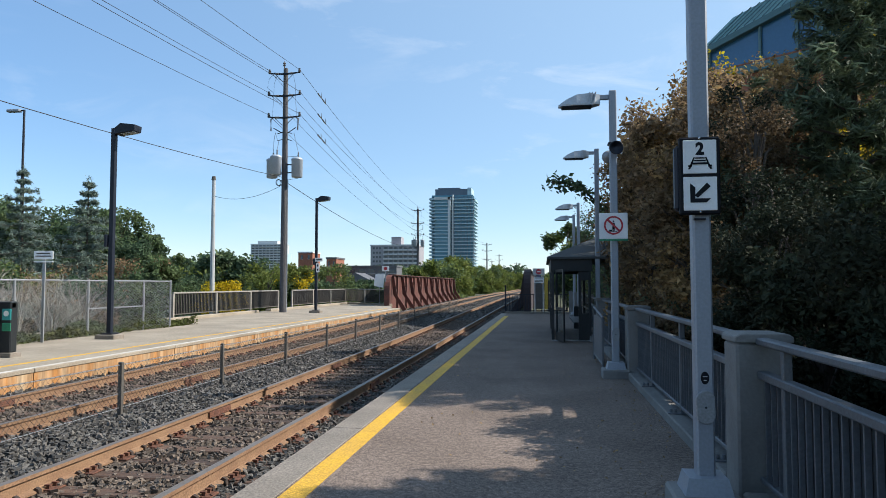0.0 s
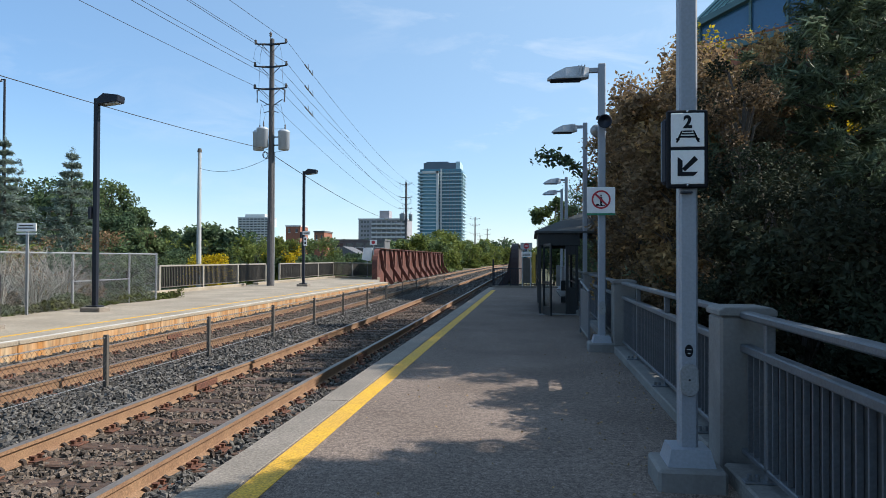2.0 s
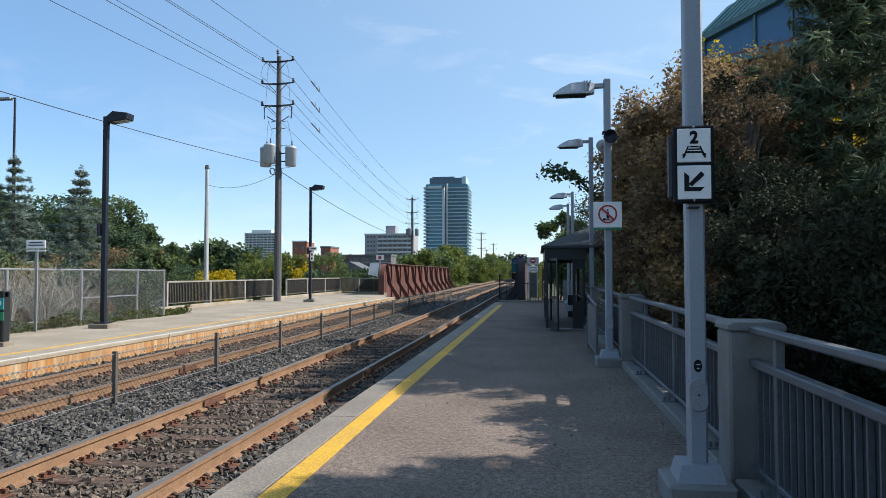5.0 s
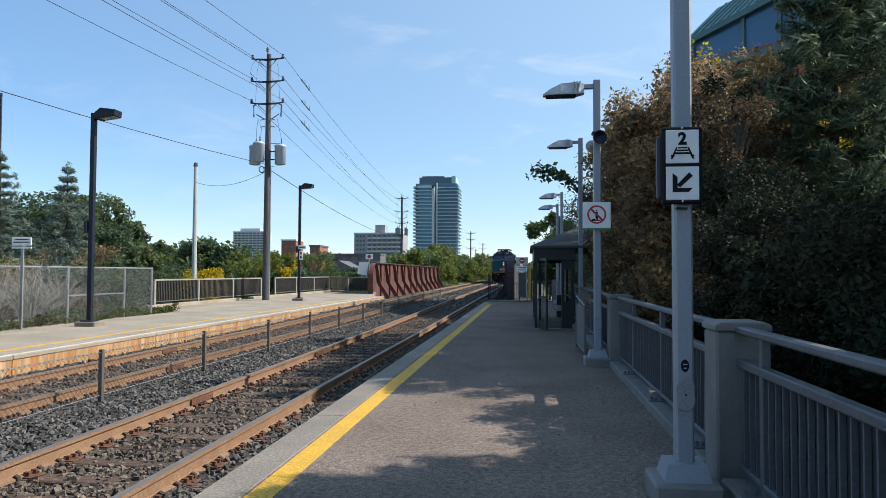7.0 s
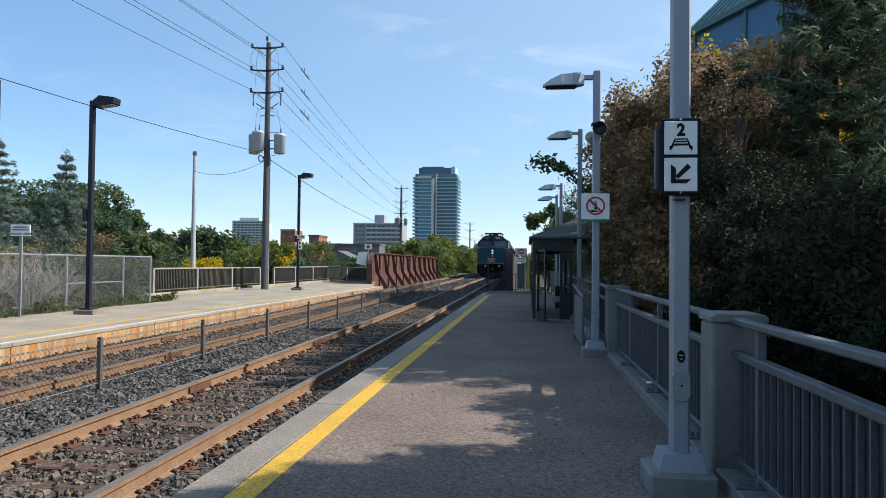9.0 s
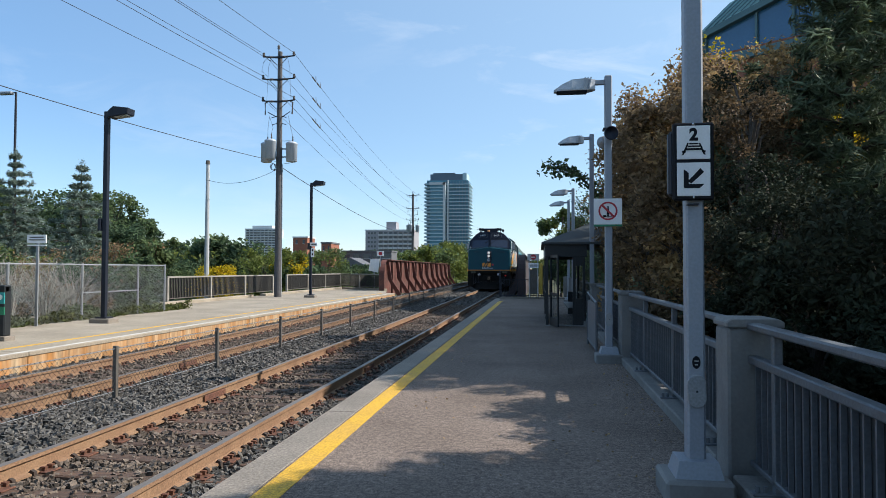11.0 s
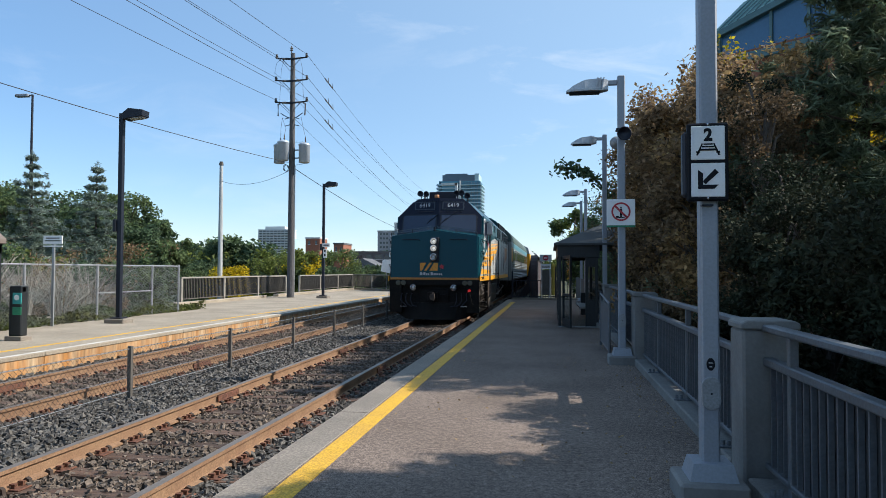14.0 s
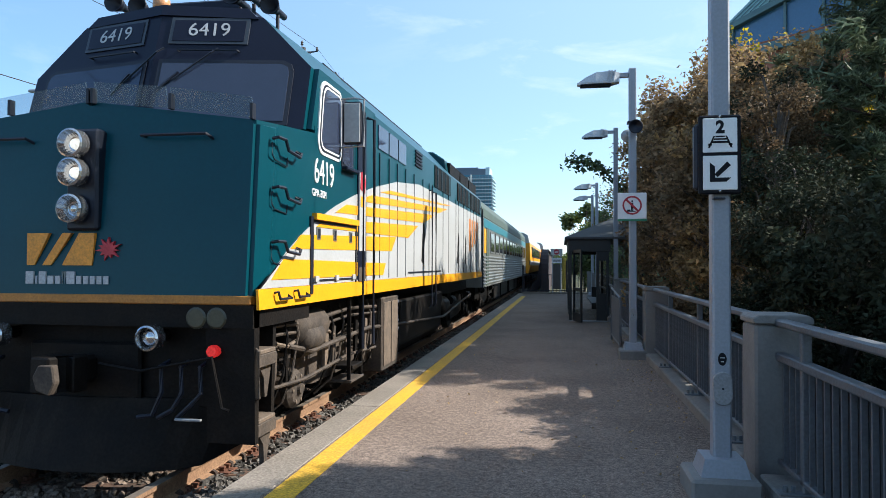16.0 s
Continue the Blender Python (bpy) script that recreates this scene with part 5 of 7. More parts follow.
def make_track_sign():
    """Double sign hung on the nearest lamp post, in the post's own space."""
    s = thing("track_sign", "black-framed white sign with a track pictogram and an arrow", "sign", at=Matrix.Translation((1.08, 5.03, 0.165)) @ Matrix.Diagonal((0.875, 1, 0.92, 1)))
    part("frame", box(-0.158, 0.158, -0.03, 0.012, 2.065, 2.655, 0.012), SIGN_BLACK, s, "black frame")
    part("back_box", box(-0.185, -0.08, 0.0, 0.09, 2.10, 2.60, 0.02), BLACK_STEEL, s)
    for z0, z1 in ((2.095, 2.35), (2.375, 2.63)):
        part("panel", box(-0.128, 0.128, -0.036, -0.026, z0, z1, 0.004), SIGN_WHITE, s, "white sign panel")
    writing("numeral", "2", 0.125, SIGN_BLACK, s, pose(0, -0.037, 2.558, 90, 0, 0), 0.002, bold=0.006)
    for x0, x1, z0, z1 in ((-0.035, 0.035, 2.487, 2.497), (-0.047, 0.047, 2.467, 2.478), (-0.062, 0.062, 2.443, 2.458)):
        part("pictogram_tie", box(x0, x1, -0.039, -0.034, z0, z1), SIGN_BLACK, s)
    for sx in (-1, 1):
        part("pictogram_rail", extrude([(sx * 0.038, 2.497), (sx * 0.050, 2.497), (sx * 0.092, 2.408), (sx * 0.076, 2.408)], -0.039, -0.034), SIGN_BLACK, s)
        part("pictogram_rail", extrude([(sx * 0.062, 2.44), (sx * 0.09, 2.44), (sx * 0.09, 2.425), (sx * 0.062, 2.425)], -0.039, -0.034), SIGN_BLACK, s)
    part("arrow_shaft", extrude([(0.050, 2.305), (0.078, 2.277), (-0.020, 2.19), (-0.045, 2.21)], -0.039, -0.034), SIGN_BLACK, s)
    part("arrow_head", extrude([(-0.078, 2.155), (0.045, 2.155), (0.078, 2.186), (-0.040, 2.186), (-0.040, 2.27), (-0.078, 2.30)], -0.039, -0.034), SIGN_BLACK, s)
    for z in (2.642, 2.085):
        part("bolt", lathe([(0.011, 0), (0.009, -0.006), (0.001, -0.008)], (0, -0.03, z), 8, axis="y"), CHROME, s)
    part("strap", box(-0.045, 0.045, -0.012, 0.16, 2.028, 2.042, 0.003), BLACK_STEEL, s)
    c = thing("post_sticker", "small round black sticker with a pale mark", "sticker", at=(1.10, 5.12, 0))
    part("disc", extrude([(0.028 * math.cos(k * math.pi / 12), 0.935 + 0.044 * math.sin(k * math.pi / 12)) for k in range(24)], -0.066, -0.058), SIGN_BLACK, c)
    part("mark", box(-0.015, 0.015, -0.069, -0.065, 0.942, 0.948), LIV_GREY, c)
    part("mark", box(-0.009, 0.009, -0.069, -0.065, 0.915, 0.922), LIV_GREY, c)


def make_no_crossing_sign():
    s = thing("no_crossing_sign", "white sign with a red no-walking ring and green foot", "sign", at=Matrix.Translation((1.205, 12.17, 0.055)) @ Matrix.Diagonal((0.97, 1, 0.968, 1)))
    part("plate", box(-0.26, 0.23, -0.03, -0.012, 2.38, 2.84, 0.008), SIGN_WHITE, s)
    part("green_foot", box(-0.262, 0.232, -0.032, -0.012, 2.345, 2.378, 0.004), SIGN_GREEN, s)
    ring = bmesh.new()
    n = 32
    for r0, r1, y0, y1 in ((0.135, 0.165, -0.036, -0.031),):
        v = [[ring.verts.new((-0.015 + r * math.cos(2 * math.pi * k / n), y, 2.62 + r * math.sin(2 * math.pi * k / n))) for k in range(n)] for r, y in ((r0, y0), (r1, y0), (r1, y1), (r0, y1))]
        for a in range(4):
            b = (a + 1) % 4
            for k in range(n):
                ring.faces.new((v[a][k], v[a][(k + 1) % n], v[b][(k + 1) % n], v[b][k]))
    part("red_ring", ring, SIGN_RED, s)
    part("red_bar", extrude([(-0.125, 2.705), (-0.10, 2.73), (0.095, 2.535), (0.07, 2.51)], -0.040, -0.032), SIGN_RED, s)
    part("pictogram", box(-0.035, 0.005, -0.036, -0.031, 2.56, 2.665), SIGN_BLACK, s)
    part("pictogram", box(-0.028, -0.002, -0.036, -0.031, 2.675, 2.705, 0.002), SIGN_BLACK, s)
    part("pictogram", box(-0.034, -0.018, -0.036, -0.031, 2.525, 2.56), SIGN_BLACK, s)
    part("pictogram", box(-0.012, 0.004, -0.036, -0.031, 2.525, 2.56), SIGN_BLACK, s)
    part("pictogram", extrude([(-0.10, 2.545), (-0.045, 2.545), (-0.045, 2.522), (0.05, 2.522), (0.05, 2.508), (-0.10, 2.508)], -0.036, -0.031), SIGN_BLACK, s)
    h = thing("horn_loudspeaker", "small dark horn loudspeaker clamped to the lamp post", "loudspeaker", at=(1.21, 12.25, -0.075))
    part("horn", lathe([(0.12, -0.22), (0.11, -0.23), (0.05, -0.10), (0.035, -0.10), (0.05, -0.04), (0.05, -0.02), (0.01, -0.02)], (0.03, -0.03, 3.98), 20, axis="y"), BLACK_STEEL, h, smooth=True)
    part("driver", lathe([(0.035, -0.20), (0.035, -0.12), (0.01, -0.12)], (0.03, -0.03, 3.98), 12, axis="y"), GALV_DULL, h)
    part("rear_horn", lathe([(0.11, 0.30), (0.10, 0.31), (0.05, 0.14), (0.02, 0.14)], (-0.06, 0.0, 3.92), 20, axis="y"), GALV_DULL, h, smooth=True)
    part("clamp", box(-0.09, 0.12, -0.09, 0.09, 4.07, 4.11, 0.006), BLACK_STEEL, h)


def make_shelter():
    s = thing("platform_shelter", "dark-framed glazed waiting shelter with hipped roof and open door", "shelter")
    x0, x1, y0, y1 = 0.22, 1.34, 19.9, 25.6
    for x in (x0, x1 - 0.1):
        for y in (y0, (y0 + y1) / 2, y1 - 0.1):
            part("post", box(x, x + 0.075, y, y + 0.075, 0.0, 2.2, 0.008), DARK_FRAME, s)
    part("header", box(x0 - 0.02, x1 + 0.02, y0 - 0.02, y0 + 0.1, 1.95, 2.30, 0.008), DARK_FRAME, s)
    part("header", box(x0 - 0.02, x1 + 0.02, y1 - 0.1, y1 + 0.02, 1.95, 2.30, 0.008), DARK_FRAME, s)
    for x in (x0 - 0.02, x1 - 0.08):
        part("header", box(x, x + 0.1, y0 + 0.1, y1 - 0.1, 1.95, 2.30, 0.008), DARK_FRAME, s)
    # front: door opening, then a panel with a window
    for x in (0.97, ):
        part("jamb", box(x, x + 0.08, y0, y0 + 0.08, 0.0, 1.95, 0.005), DARK_FRAME, s)
    part("lower_panel", box(1.05, 1.24, y0 + 0.01, y0 + 0.07, 0.0, 0.78), DARK_FRAME, s)
    part("upper_panel", box(1.05, 1.24, y0 + 0.01, y0 + 0.07, 1.70, 1.95), DARK_FRAME, s)
    part("threshold", box(x0, x1, y0 - 0.03, y0 + 0.12, 0.0, 0.03, 0.004), GALV_DULL, s)
    for x in (x0 + 0.03, x1 - 0.06):
        for ya, yb in ((y0 + 0.1, (y0 + y1) / 2), ((y0 + y1) / 2 + 0.1, y1 - 0.1)):
            g = part("glass_pane", box(x, x + 0.012, ya, yb, 0.15, 1.93), SHELTER_GLASS, s, "clear side glazing")
            g.visible_shadow = False
            part("sill_rail", box(x - 0.015, x + 0.03, ya, yb, 0.08, 0.15), DARK_FRAME, s)
            part("mid_rail", box(x - 0.015, x + 0.03, ya, yb, 0.86, 0.91), DARK_FRAME, s)
    part("rear_panel", box(x0 + 0.85, x1, y1 - 0.07, y1 - 0.03, 0.0, 0.8), DARK_FRAME, s)
    for x in (x1 + 1.45, ):
        for y in (y0, y1 - 0.1):
            part("outer_post", box(x, x + 0.075, y, y + 0.075, -0.5, 2.3, 0.008), DARK_FRAME, s)
    # open door leaf swung towards the viewer
    bm = box(0.0, 0.045, -0.80, -0.72, 0.03, 2.0)
    box(0.0, 0.045, -0.07, 0.0, 0.03, 2.0, 0, bm)
    box(0.0, 0.045, -0.73, -0.06, 1.92, 2.0, 0, bm)
    box(0.0, 0.045, -0.73, -0.06, 0.03, 0.26, 0, bm)
    box(0.0, 0.045, -0.73, -0.06, 0.88, 0.95, 0, bm)
    d = part("door_leaf", bm, DARK_FRAME, s, "open glazed door leaf")
    d.matrix_basis = pose(0.33, y0 - 0.02, 0, 0, 0, 14)
    part("door_glass", box(0.018, 0.026, -0.72, -0.07, 0.26, 1.92), SHELTER_GLASS, d)
    part("door_handle", tube([(0.05, -0.72, 0.95), (0.10, -0.72, 0.95), (0.10, -0.72, 1.25), (0.05, -0.72, 1.25)], 0.014, 6), GALV_DULL, d)
    bm = bmesh.new()
    e = 0.12
    c = [bm.verts.new(p) for p in ((x0 - e, y0 - e, 2.30), (x1 + 1.7, y0 - e, 2.30), (x1 + 1.7, y1 + e, 2.30), (x0 - e, y1 + e, 2.30))]
    f = [bm.verts.new(p) for p in ((x0 - e, y0 - e, 2.36), (x1 + 1.7, y0 - e, 2.36), (x1 + 1.7, y1 + e, 2.36), (x0 - e, y1 + e, 2.36))]
    r = [bm.verts.new(p) for p in (((x0 + x1) / 2 + 0.85, y0 + 1.4, 3.02), ((x0 + x1) / 2 + 0.85, y1 - 1.4, 3.02))]
    for i in range(4):
        bm.faces.new((c[i], c[(i + 1) % 4], f[(i + 1) % 4], f[i]))
    bm.faces.new((f[0], f[1], r[0]))
    bm.faces.new((f[1], f[2], r[1], r[0]))
    bm.faces.new((f[2], f[3], r[1]))
    bm.faces.new((f[3], f[0], r[0], r[1]))
    bm.faces.new(c[::-1])
    part("roof", bm, SHELTER_ROOF, s, "hipped sheet roof")
    part("bench", box(x1 - 0.45, x1 - 0.08, y0 + 1.2, y1 - 0.6, 0.40, 0.46, 0.01), DARK_FRAME, s)
    g = thing("guard_panel", "thin steel guard panel with a tilted hand rail", "guard rail")
    part("rail", tube([(1.06, 13.0, 0.0), (1.06, 13.0, 0.98), (1.06, 15.2, 1.10), (1.06, 15.2, 0.0)], 0.022, 6), RAIL_STEEL, g)
    part("infill", box(1.055, 1.065, 13.05, 15.15, 0.12, 0.95), RAIL_STEEL, g)
    part("foot_rail", tube([(1.06, 13.0, 0.12), (1.06, 15.2, 0.12)], 0.018, 6), RAIL_STEEL, g)


def make_platform_end():
    f = thing("end_fence", "dark steel bar fence across the platform end", "fence")
    y = END_Y - 0.12
    part("rail", box(-2.1, 1.3, y - 0.02, y + 0.02, 1.02, 1.06), BLACK_STEEL, f)
    part("rail", box(-2.1, 1.3, y - 0.02, y + 0.02, 0.16, 0.20), BLACK_STEEL, f)
    part("end_post", box(-2.12, -2.04, y - 0.04, y + 0.04, 0.1, 1.55, 0.006), BLACK_STEEL, f)
    bar = None
    for k in range(23):
        x = -2.0 + k * 0.145
        if bar is None:
            bar = part("bar", box(-0.014, 0.014, y - 0.014, y + 0.014, 0.1, 1.04), BLACK_STEEL, f)
            bar.matrix_basis = pose(x, 0, 0)
        else:
            share(bar, pose(x, 0, 0), f)
    s = thing("platform_end_sign", "white warning sign with a red bar disc on grey posts", "sign")
    y = END_Y - 0.3
    part("upper_plate", box(-0.58, 0.06, y - 0.02, y, 2.10, 2.46, 0.006), LIV_GREY, s)
    part("red_disc", lathe([(0.15, 0), (0.15, -0.006), (0.001, -0.006)], (-0.26, y - 0.02, 2.28), 20, axis="y"), SIGN_RED, s)
    part("disc_bar", box(-0.36, -0.16, y - 0.032, y - 0.024, 2.255, 2.305), SIGN_WHITE, s)
    part("lower_plate", box(-0.52, 0.02, y - 0.02, y, 1.68, 1.96, 0.006), SIGN_WHITE, s)
    for z in (1.88, 1.80, 1.74):
        part("writing_bar", box(-0.46, -0.04, y - 0.024, y - 0.018, z, z + 0.03), OLD_RAIL, s)
    part("post", box(-0.50, -0.44, y, y + 0.05, 0.0, 2.3), GALV_DULL, s)
    part("post", box(-0.06, 0.0, y, y + 0.05, 0.0, 2.3), GALV_DULL, s)
    part("panel", box(-0.44, -0.06, y + 0.01, y + 0.03, 0.25, 1.62), OLD_RAIL, s)
    p = thing("warning_post", "yellow half-round warning panel beside the fence", "marker post")
    part("panel", lathe([(0.10, 0.25), (0.10, 1.85), (0.07, 1.95), (0.01, 1.98)], (0.15, y + 0.15, 0), 14), YELLOW_PANEL, p)
    part("back_post", box(0.24, 0.30, y + 0.1, y + 0.16, 0.0, 1.8), BLACK_STEEL, p)


for k in range(-1, 6):
    make_pillar(5.32 + 6.72 * k)
for k in range(-1, 5):
    make_railing(5.32 + 6.72 * (k - 1) + 0.378, 5.32 + 6.72 * k + 0.022, 1.55 if k == 0 else 0.46)
make_platform_lamp(1.10, 5.12, 5.05)
make_platform_lamp(1.21, 12.25, 4.95)
make_platform_lamp(1.50, 19.85, 5.40)
make_platform_lamp(1.42, 28.8, 4.92)
make_platform_lamp(1.47, 34.2, 4.97)
make_track_sign()
make_no_crossing_sign()
make_shelter()
make_platform_end()

# ---- far platform: lamps, fences, railing, kiosk, girders ----
RX_LEFT = -15.55


def make_dark_lamp(x, y, top):
    l = thing("dark_lamp_post", "tall black lamp post with a box-shaped lamp head", "lamp post", "black lamp posts on the far platform", at=(x, y, LEFT_Z))
    part("footing", box(-0.30, 0.30, -0.25, 0.25, -0.1, 0.13, 0.02), CONCRETE, l)
    part("base_plate", box(-0.17, 0.17, -0.17, 0.17, 0.13, 0.17, 0.005), BLACK_STEEL, l)
    part("post", box(-0.065, 0.065, -0.065, 0.065, 0.15, top, 0.008), BLACK_STEEL, l)
    head = part("lamp_head", extrude([(0.10, top - 0.20), (0.72, top - 0.12), (0.74, top + 0.06), (0.28, top + 0.12), (0.10, top - 0.02)], -0.18, 0.18, bevel=0.015), BLACK_STEEL, l)
    part("lens", extrude([(0.28, top - 0.19), (0.68, top - 0.145), (0.68, top - 0.12), (0.28, top - 0.16)], -0.14, 0.14), LENS_GLASS, head)
    part("control_box", box(-0.17, -0.08, -0.12, 0.12, 2.6, 2.95, 0.01), BLACK_STEEL, l)
    return l


def chain_link(name, x, y0, y1, z0, z1, parent, step, r, material=None):
    """Woven wire: two sets of slanted strands, one a little before the other."""
    vs, fs = [], []
    h = z1 - z0
    y = y0 - h
    while y < y1:
        for d, off in ((1, 0.0), (-1, 0.004)):
            a0, a1 = max(y, y0), min(y + h, y1)
            if a1 <= a0:
                continue
            if d > 0:
                p, q = (a0, z0 + a0 - y), (a1, z0 + a1 - y)
            else:
                p, q = (a0, z1 - (a0 - y)), (a1, z1 - (a1 - y))
            n = len(vs)
            for (yy, zz) in (p, q):
                for dx, dy in ((r, 0), (-r * 0.5, r * 0.87), (-r * 0.5, -r * 0.87)):
                    vs.append((x + off + dx, yy + dy * 0.7, zz - d * dy * 0.7))
            fs += [(n, n + 1, n + 4, n + 3), (n + 1, n + 2, n + 5, n + 4), (n + 2, n, n + 3, n + 5)]
        y += step
    return mesh_from(name, vs, fs, material or GALV_DULL, parent)


def make_chain_fence():
    f = thing("chain_link_fence", "galvanised chain-link fence behind the far platform", "fence")
    x = -13.4
    ys = [7.3, 10.2, 13.1, 16.07, 19.0, 21.9, 23.6]
    for y in ys:
        part("post", rod((x, y, -0.3), (x, y, 1.74), 0.035, 0.035, 8), GALV_DULL, f)
    part("top_rail", rod((x, ys[0], 1.70), (x, ys[-1], 1.70), 0.024, 0.024, 6), GALV_DULL, f)
    part("mid_rail", rod((x, 19.0, 0.86), (x, 21.9, 0.86), 0.022, 0.022, 6), GALV_DULL, f)
    chain_link("wire_mesh", x + 0.03, ys[0], ys[-1], 0.02, 1.70, f, 0.09, 0.0028)
    m = thing("track_fence", "low wire-mesh fence with steel posts between the tracks", "fence")
    x = -5.95
    ys = [-0.6, 2.6, 5.9, 9.2, 12.35, 15.6, 18.7, 21.7, 25.0, 28.3, 32.0, 36, 40, 44, 48]
    for y in ys:
        part("post", box(x - 0.03, x + 0.03, y - 0.03, y + 0.03, -0.55, 0.48, 0.005), OLD_RAIL, m)
    part("top_wire", tube([(x, -0.6, 0.47)] + [(x, (a + b) / 2 + 0.01, 0.44) for a, b in zip(ys, ys[1:])] + [(x, 48, 0.47)], 0.008, 5), GALV_DULL, m)
    part("bottom_wire", tube([(x, -0.6, -0.16), (x, 48, -0.16)], 0.006, 5), GALV_DULL, m)
    chain_link("wire_mesh", x + 0.02, 3.0, 48, -0.18, 0.46, m, 0.085, 0.0021, OLD_RAIL)


def make_far_railing(y0, y1):
    r = thing("bar_railing", "weathered steel bar railing on a low concrete kerb", "railing", "bar railings on the far platform")
    x = RX_LEFT
    z = LEFT_Z + 0.14
    part("top_rail", box(x - 0.04, x + 0.04, y0, y1, z + 1.0, z + 1.07, 0.01), OLD_RAIL_TOP, r)
    part("bottom_rail", box(x - 0.025, x + 0.025, y0, y1, z + 0.10, z + 0.14), OLD_RAIL, r)
    n = max(1, round((y1 - y0) / 3.6))
    for k in range(n + 1):
        y = y0 + k * (y1 - y0) / n
        part("post", box(x - 0.05, x + 0.05, y - 0.06, y + 0.06, z - 0.02, z + 1.0, 0.008), OLD_RAIL_TOP, r)
    bar = None
    k = int((y1 - y0) / 0.135)
    for i in range(1, k):
        y = y0 + i * (y1 - y0) / k
        if bar is None:
            bar = part("bar", box(x - 0.02, x + 0.02, -0.02, 0.02, z + 0.12, z + 1.01), RAIL_BAR, r)
            bar.matrix_basis = pose(0, y, 0)
        else:
            share(bar, pose(0, y, 0), r)
    return r


def make_left_small_things():
    s = thing("platform_notice", "white notice on a thin grey post by the fence", "sign", at=(-13.15, 16.8, LEFT_Z))
    part("post", box(-0.035, 0.035, -0.02, 0.02, 0, 2.25), GALV_DULL, s)
    part("plate", box(-0.28, 0.28, -0.045, -0.02, 2.20, 2.42, 0.005), SIGN_WHITE, s)
    part("writing_bar", box(-0.20, 0.20, -0.05, -0.044, 2.34, 2.37), OLD_RAIL, s)
    part("writing_bar", box(-0.23, 0.23, -0.05, -0.044, 2.27, 2.30), OLD_RAIL, s)
    part("lower_strip", box(-0.28, 0.28, -0.045, -0.02, 2.12, 2.155), SIGN_WHITE, s)
    k = thing("fare_reader", "dark green card reader pillar with a teal screen", "card reader", at=(-11.25, 13.35, LEFT_Z))
    part("plinth", box(-0.20, 0.20, -0.16, 0.16, -0.02, 0.10, 0.01), CONCRETE, k)
    part("column", box(-0.16, 0.14, -0.10, 0.10, 0.10, 1.17, 0.02), DARK_FRAME, k)
    part("screen", box(-0.06, 0.145, -0.115, -0.09, 0.78, 1.02, 0.006), TEAL_SCREEN, k, "teal display panel")
    part("screen", box(-0.06, 0.145, -0.112, -0.09, 0.55, 0.72, 0.006), SIGN_GREEN, k)
    part("emblem_disc", lathe([(0.06, 0), (0.06, -0.004), (0.001, -0.004)], (0.04, -0.115, 0.92), 16, axis="y"), SIGN_WHITE, k)
    part("head", box(-0.10, 0.14, -0.09, 0.05, 1.02, 1.16, 0.02), LIV_GREY, k)
    for y, z, w, h in ((36.35, 3.30, 0.38, 0.18), ):
        n = thing("platform_number_sign", "small white sign plates on the black lamp post", "sign", at=(-12.18, y, LEFT_Z))
        part("plate", box(-0.08, 0.34, -0.02, 0.0, 2.78, 2.98, 0.005), SIGN_WHITE, n)
        part("plate", box(-0.02, 0.16, -0.02, 0.0, 2.20, 2.68, 0.005), SIGN_WHITE, n)
        part("numeral_bar", box(0.03, 0.11, -0.026, -0.018, 2.50, 2.62), SIGN_BLACK, n)
        part("numeral_bar", box(0.03, 0.11, -0.026, -0.018, 2.28, 2.40), SIGN_BLACK, n)
        part("writing_bar", box(-0.02, 0.28, -0.026, -0.018, 2.85, 2.91), OLD_RAIL, n)
    # waiting shelter on the far platform
    s = thing("far_shelter", "brown-roofed dark shelter on the far platform", "shelter", at=(0, 0, LEFT_Z))
    x0, x1, y0, y1 = -13.2, -11.47, 9.0, 13.1
    roof = mat("brown shelter roof", (0.19, 0.15, 0.13), 0.8, 0, (0.14, 0.11, 0.10), 3, 0.6)
    for x in (x0, x1 - 0.09):
        for y in (y0, (y0 + y1) / 2, y1 - 0.09):
            part("post", box(x, x + 0.09, y, y + 0.09, 0, 2.05, 0.006), DARK_FRAME, s)
    for y in (y0, y1 - 0.09):
        part("header", box(x0, x1, y, y + 0.09, 1.85, 2.06), DARK_FRAME, s)
    part("header", box(x1 - 0.09, x1, y0 + 0.09, y1 - 0.09, 1.85, 2.06), DARK_FRAME, s)
    bm = extrude([(x0 - 0.06, 2.06), (x1 + 0.06, 2.06), (x1 + 0.06, 2.16), (x1 - 0.45, 2.6), (x0 + 0.45, 2.6), (x0 - 0.06, 2.16)], y0 - 0.06, y1 + 0.06, bevel=0.01)
    part("roof", bm, roof, s)
    for ya, yb in ((y0 + 0.1, (y0 + y1) / 2), ((y0 + y1) / 2 + 0.1, y1 - 0.1)):
        g = part("glass_pane", box(x0 + 0.03, x0 + 0.045, ya, yb, 0.2, 1.85), SHELTER_GLASS, s)
        g.visible_shadow = False
    g = part("glass_pane", box(x0 + 0.1, x1 - 0.1, y1 - 0.06, y1 - 0.045, 0.2, 1.85), SHELTER_GLASS, s)
    g.visible_shadow = False
    green = mat("lime green bench rail", (0.20, 0.62, 0.08), 0.4)
    part("bench_rail", tube([(x0 + 0.3, y1 - 0.25, 0.95), (x1 - 0.12, y1 - 0.25, 0.95), (x1 - 0.05, y1 - 0.25, 0.85), (x1 - 0.12, y1 - 0.25, 0.55), (x0 + 0.3, y1 - 0.25, 0.55)], 0.03, 6), green, s, "lime green rail")


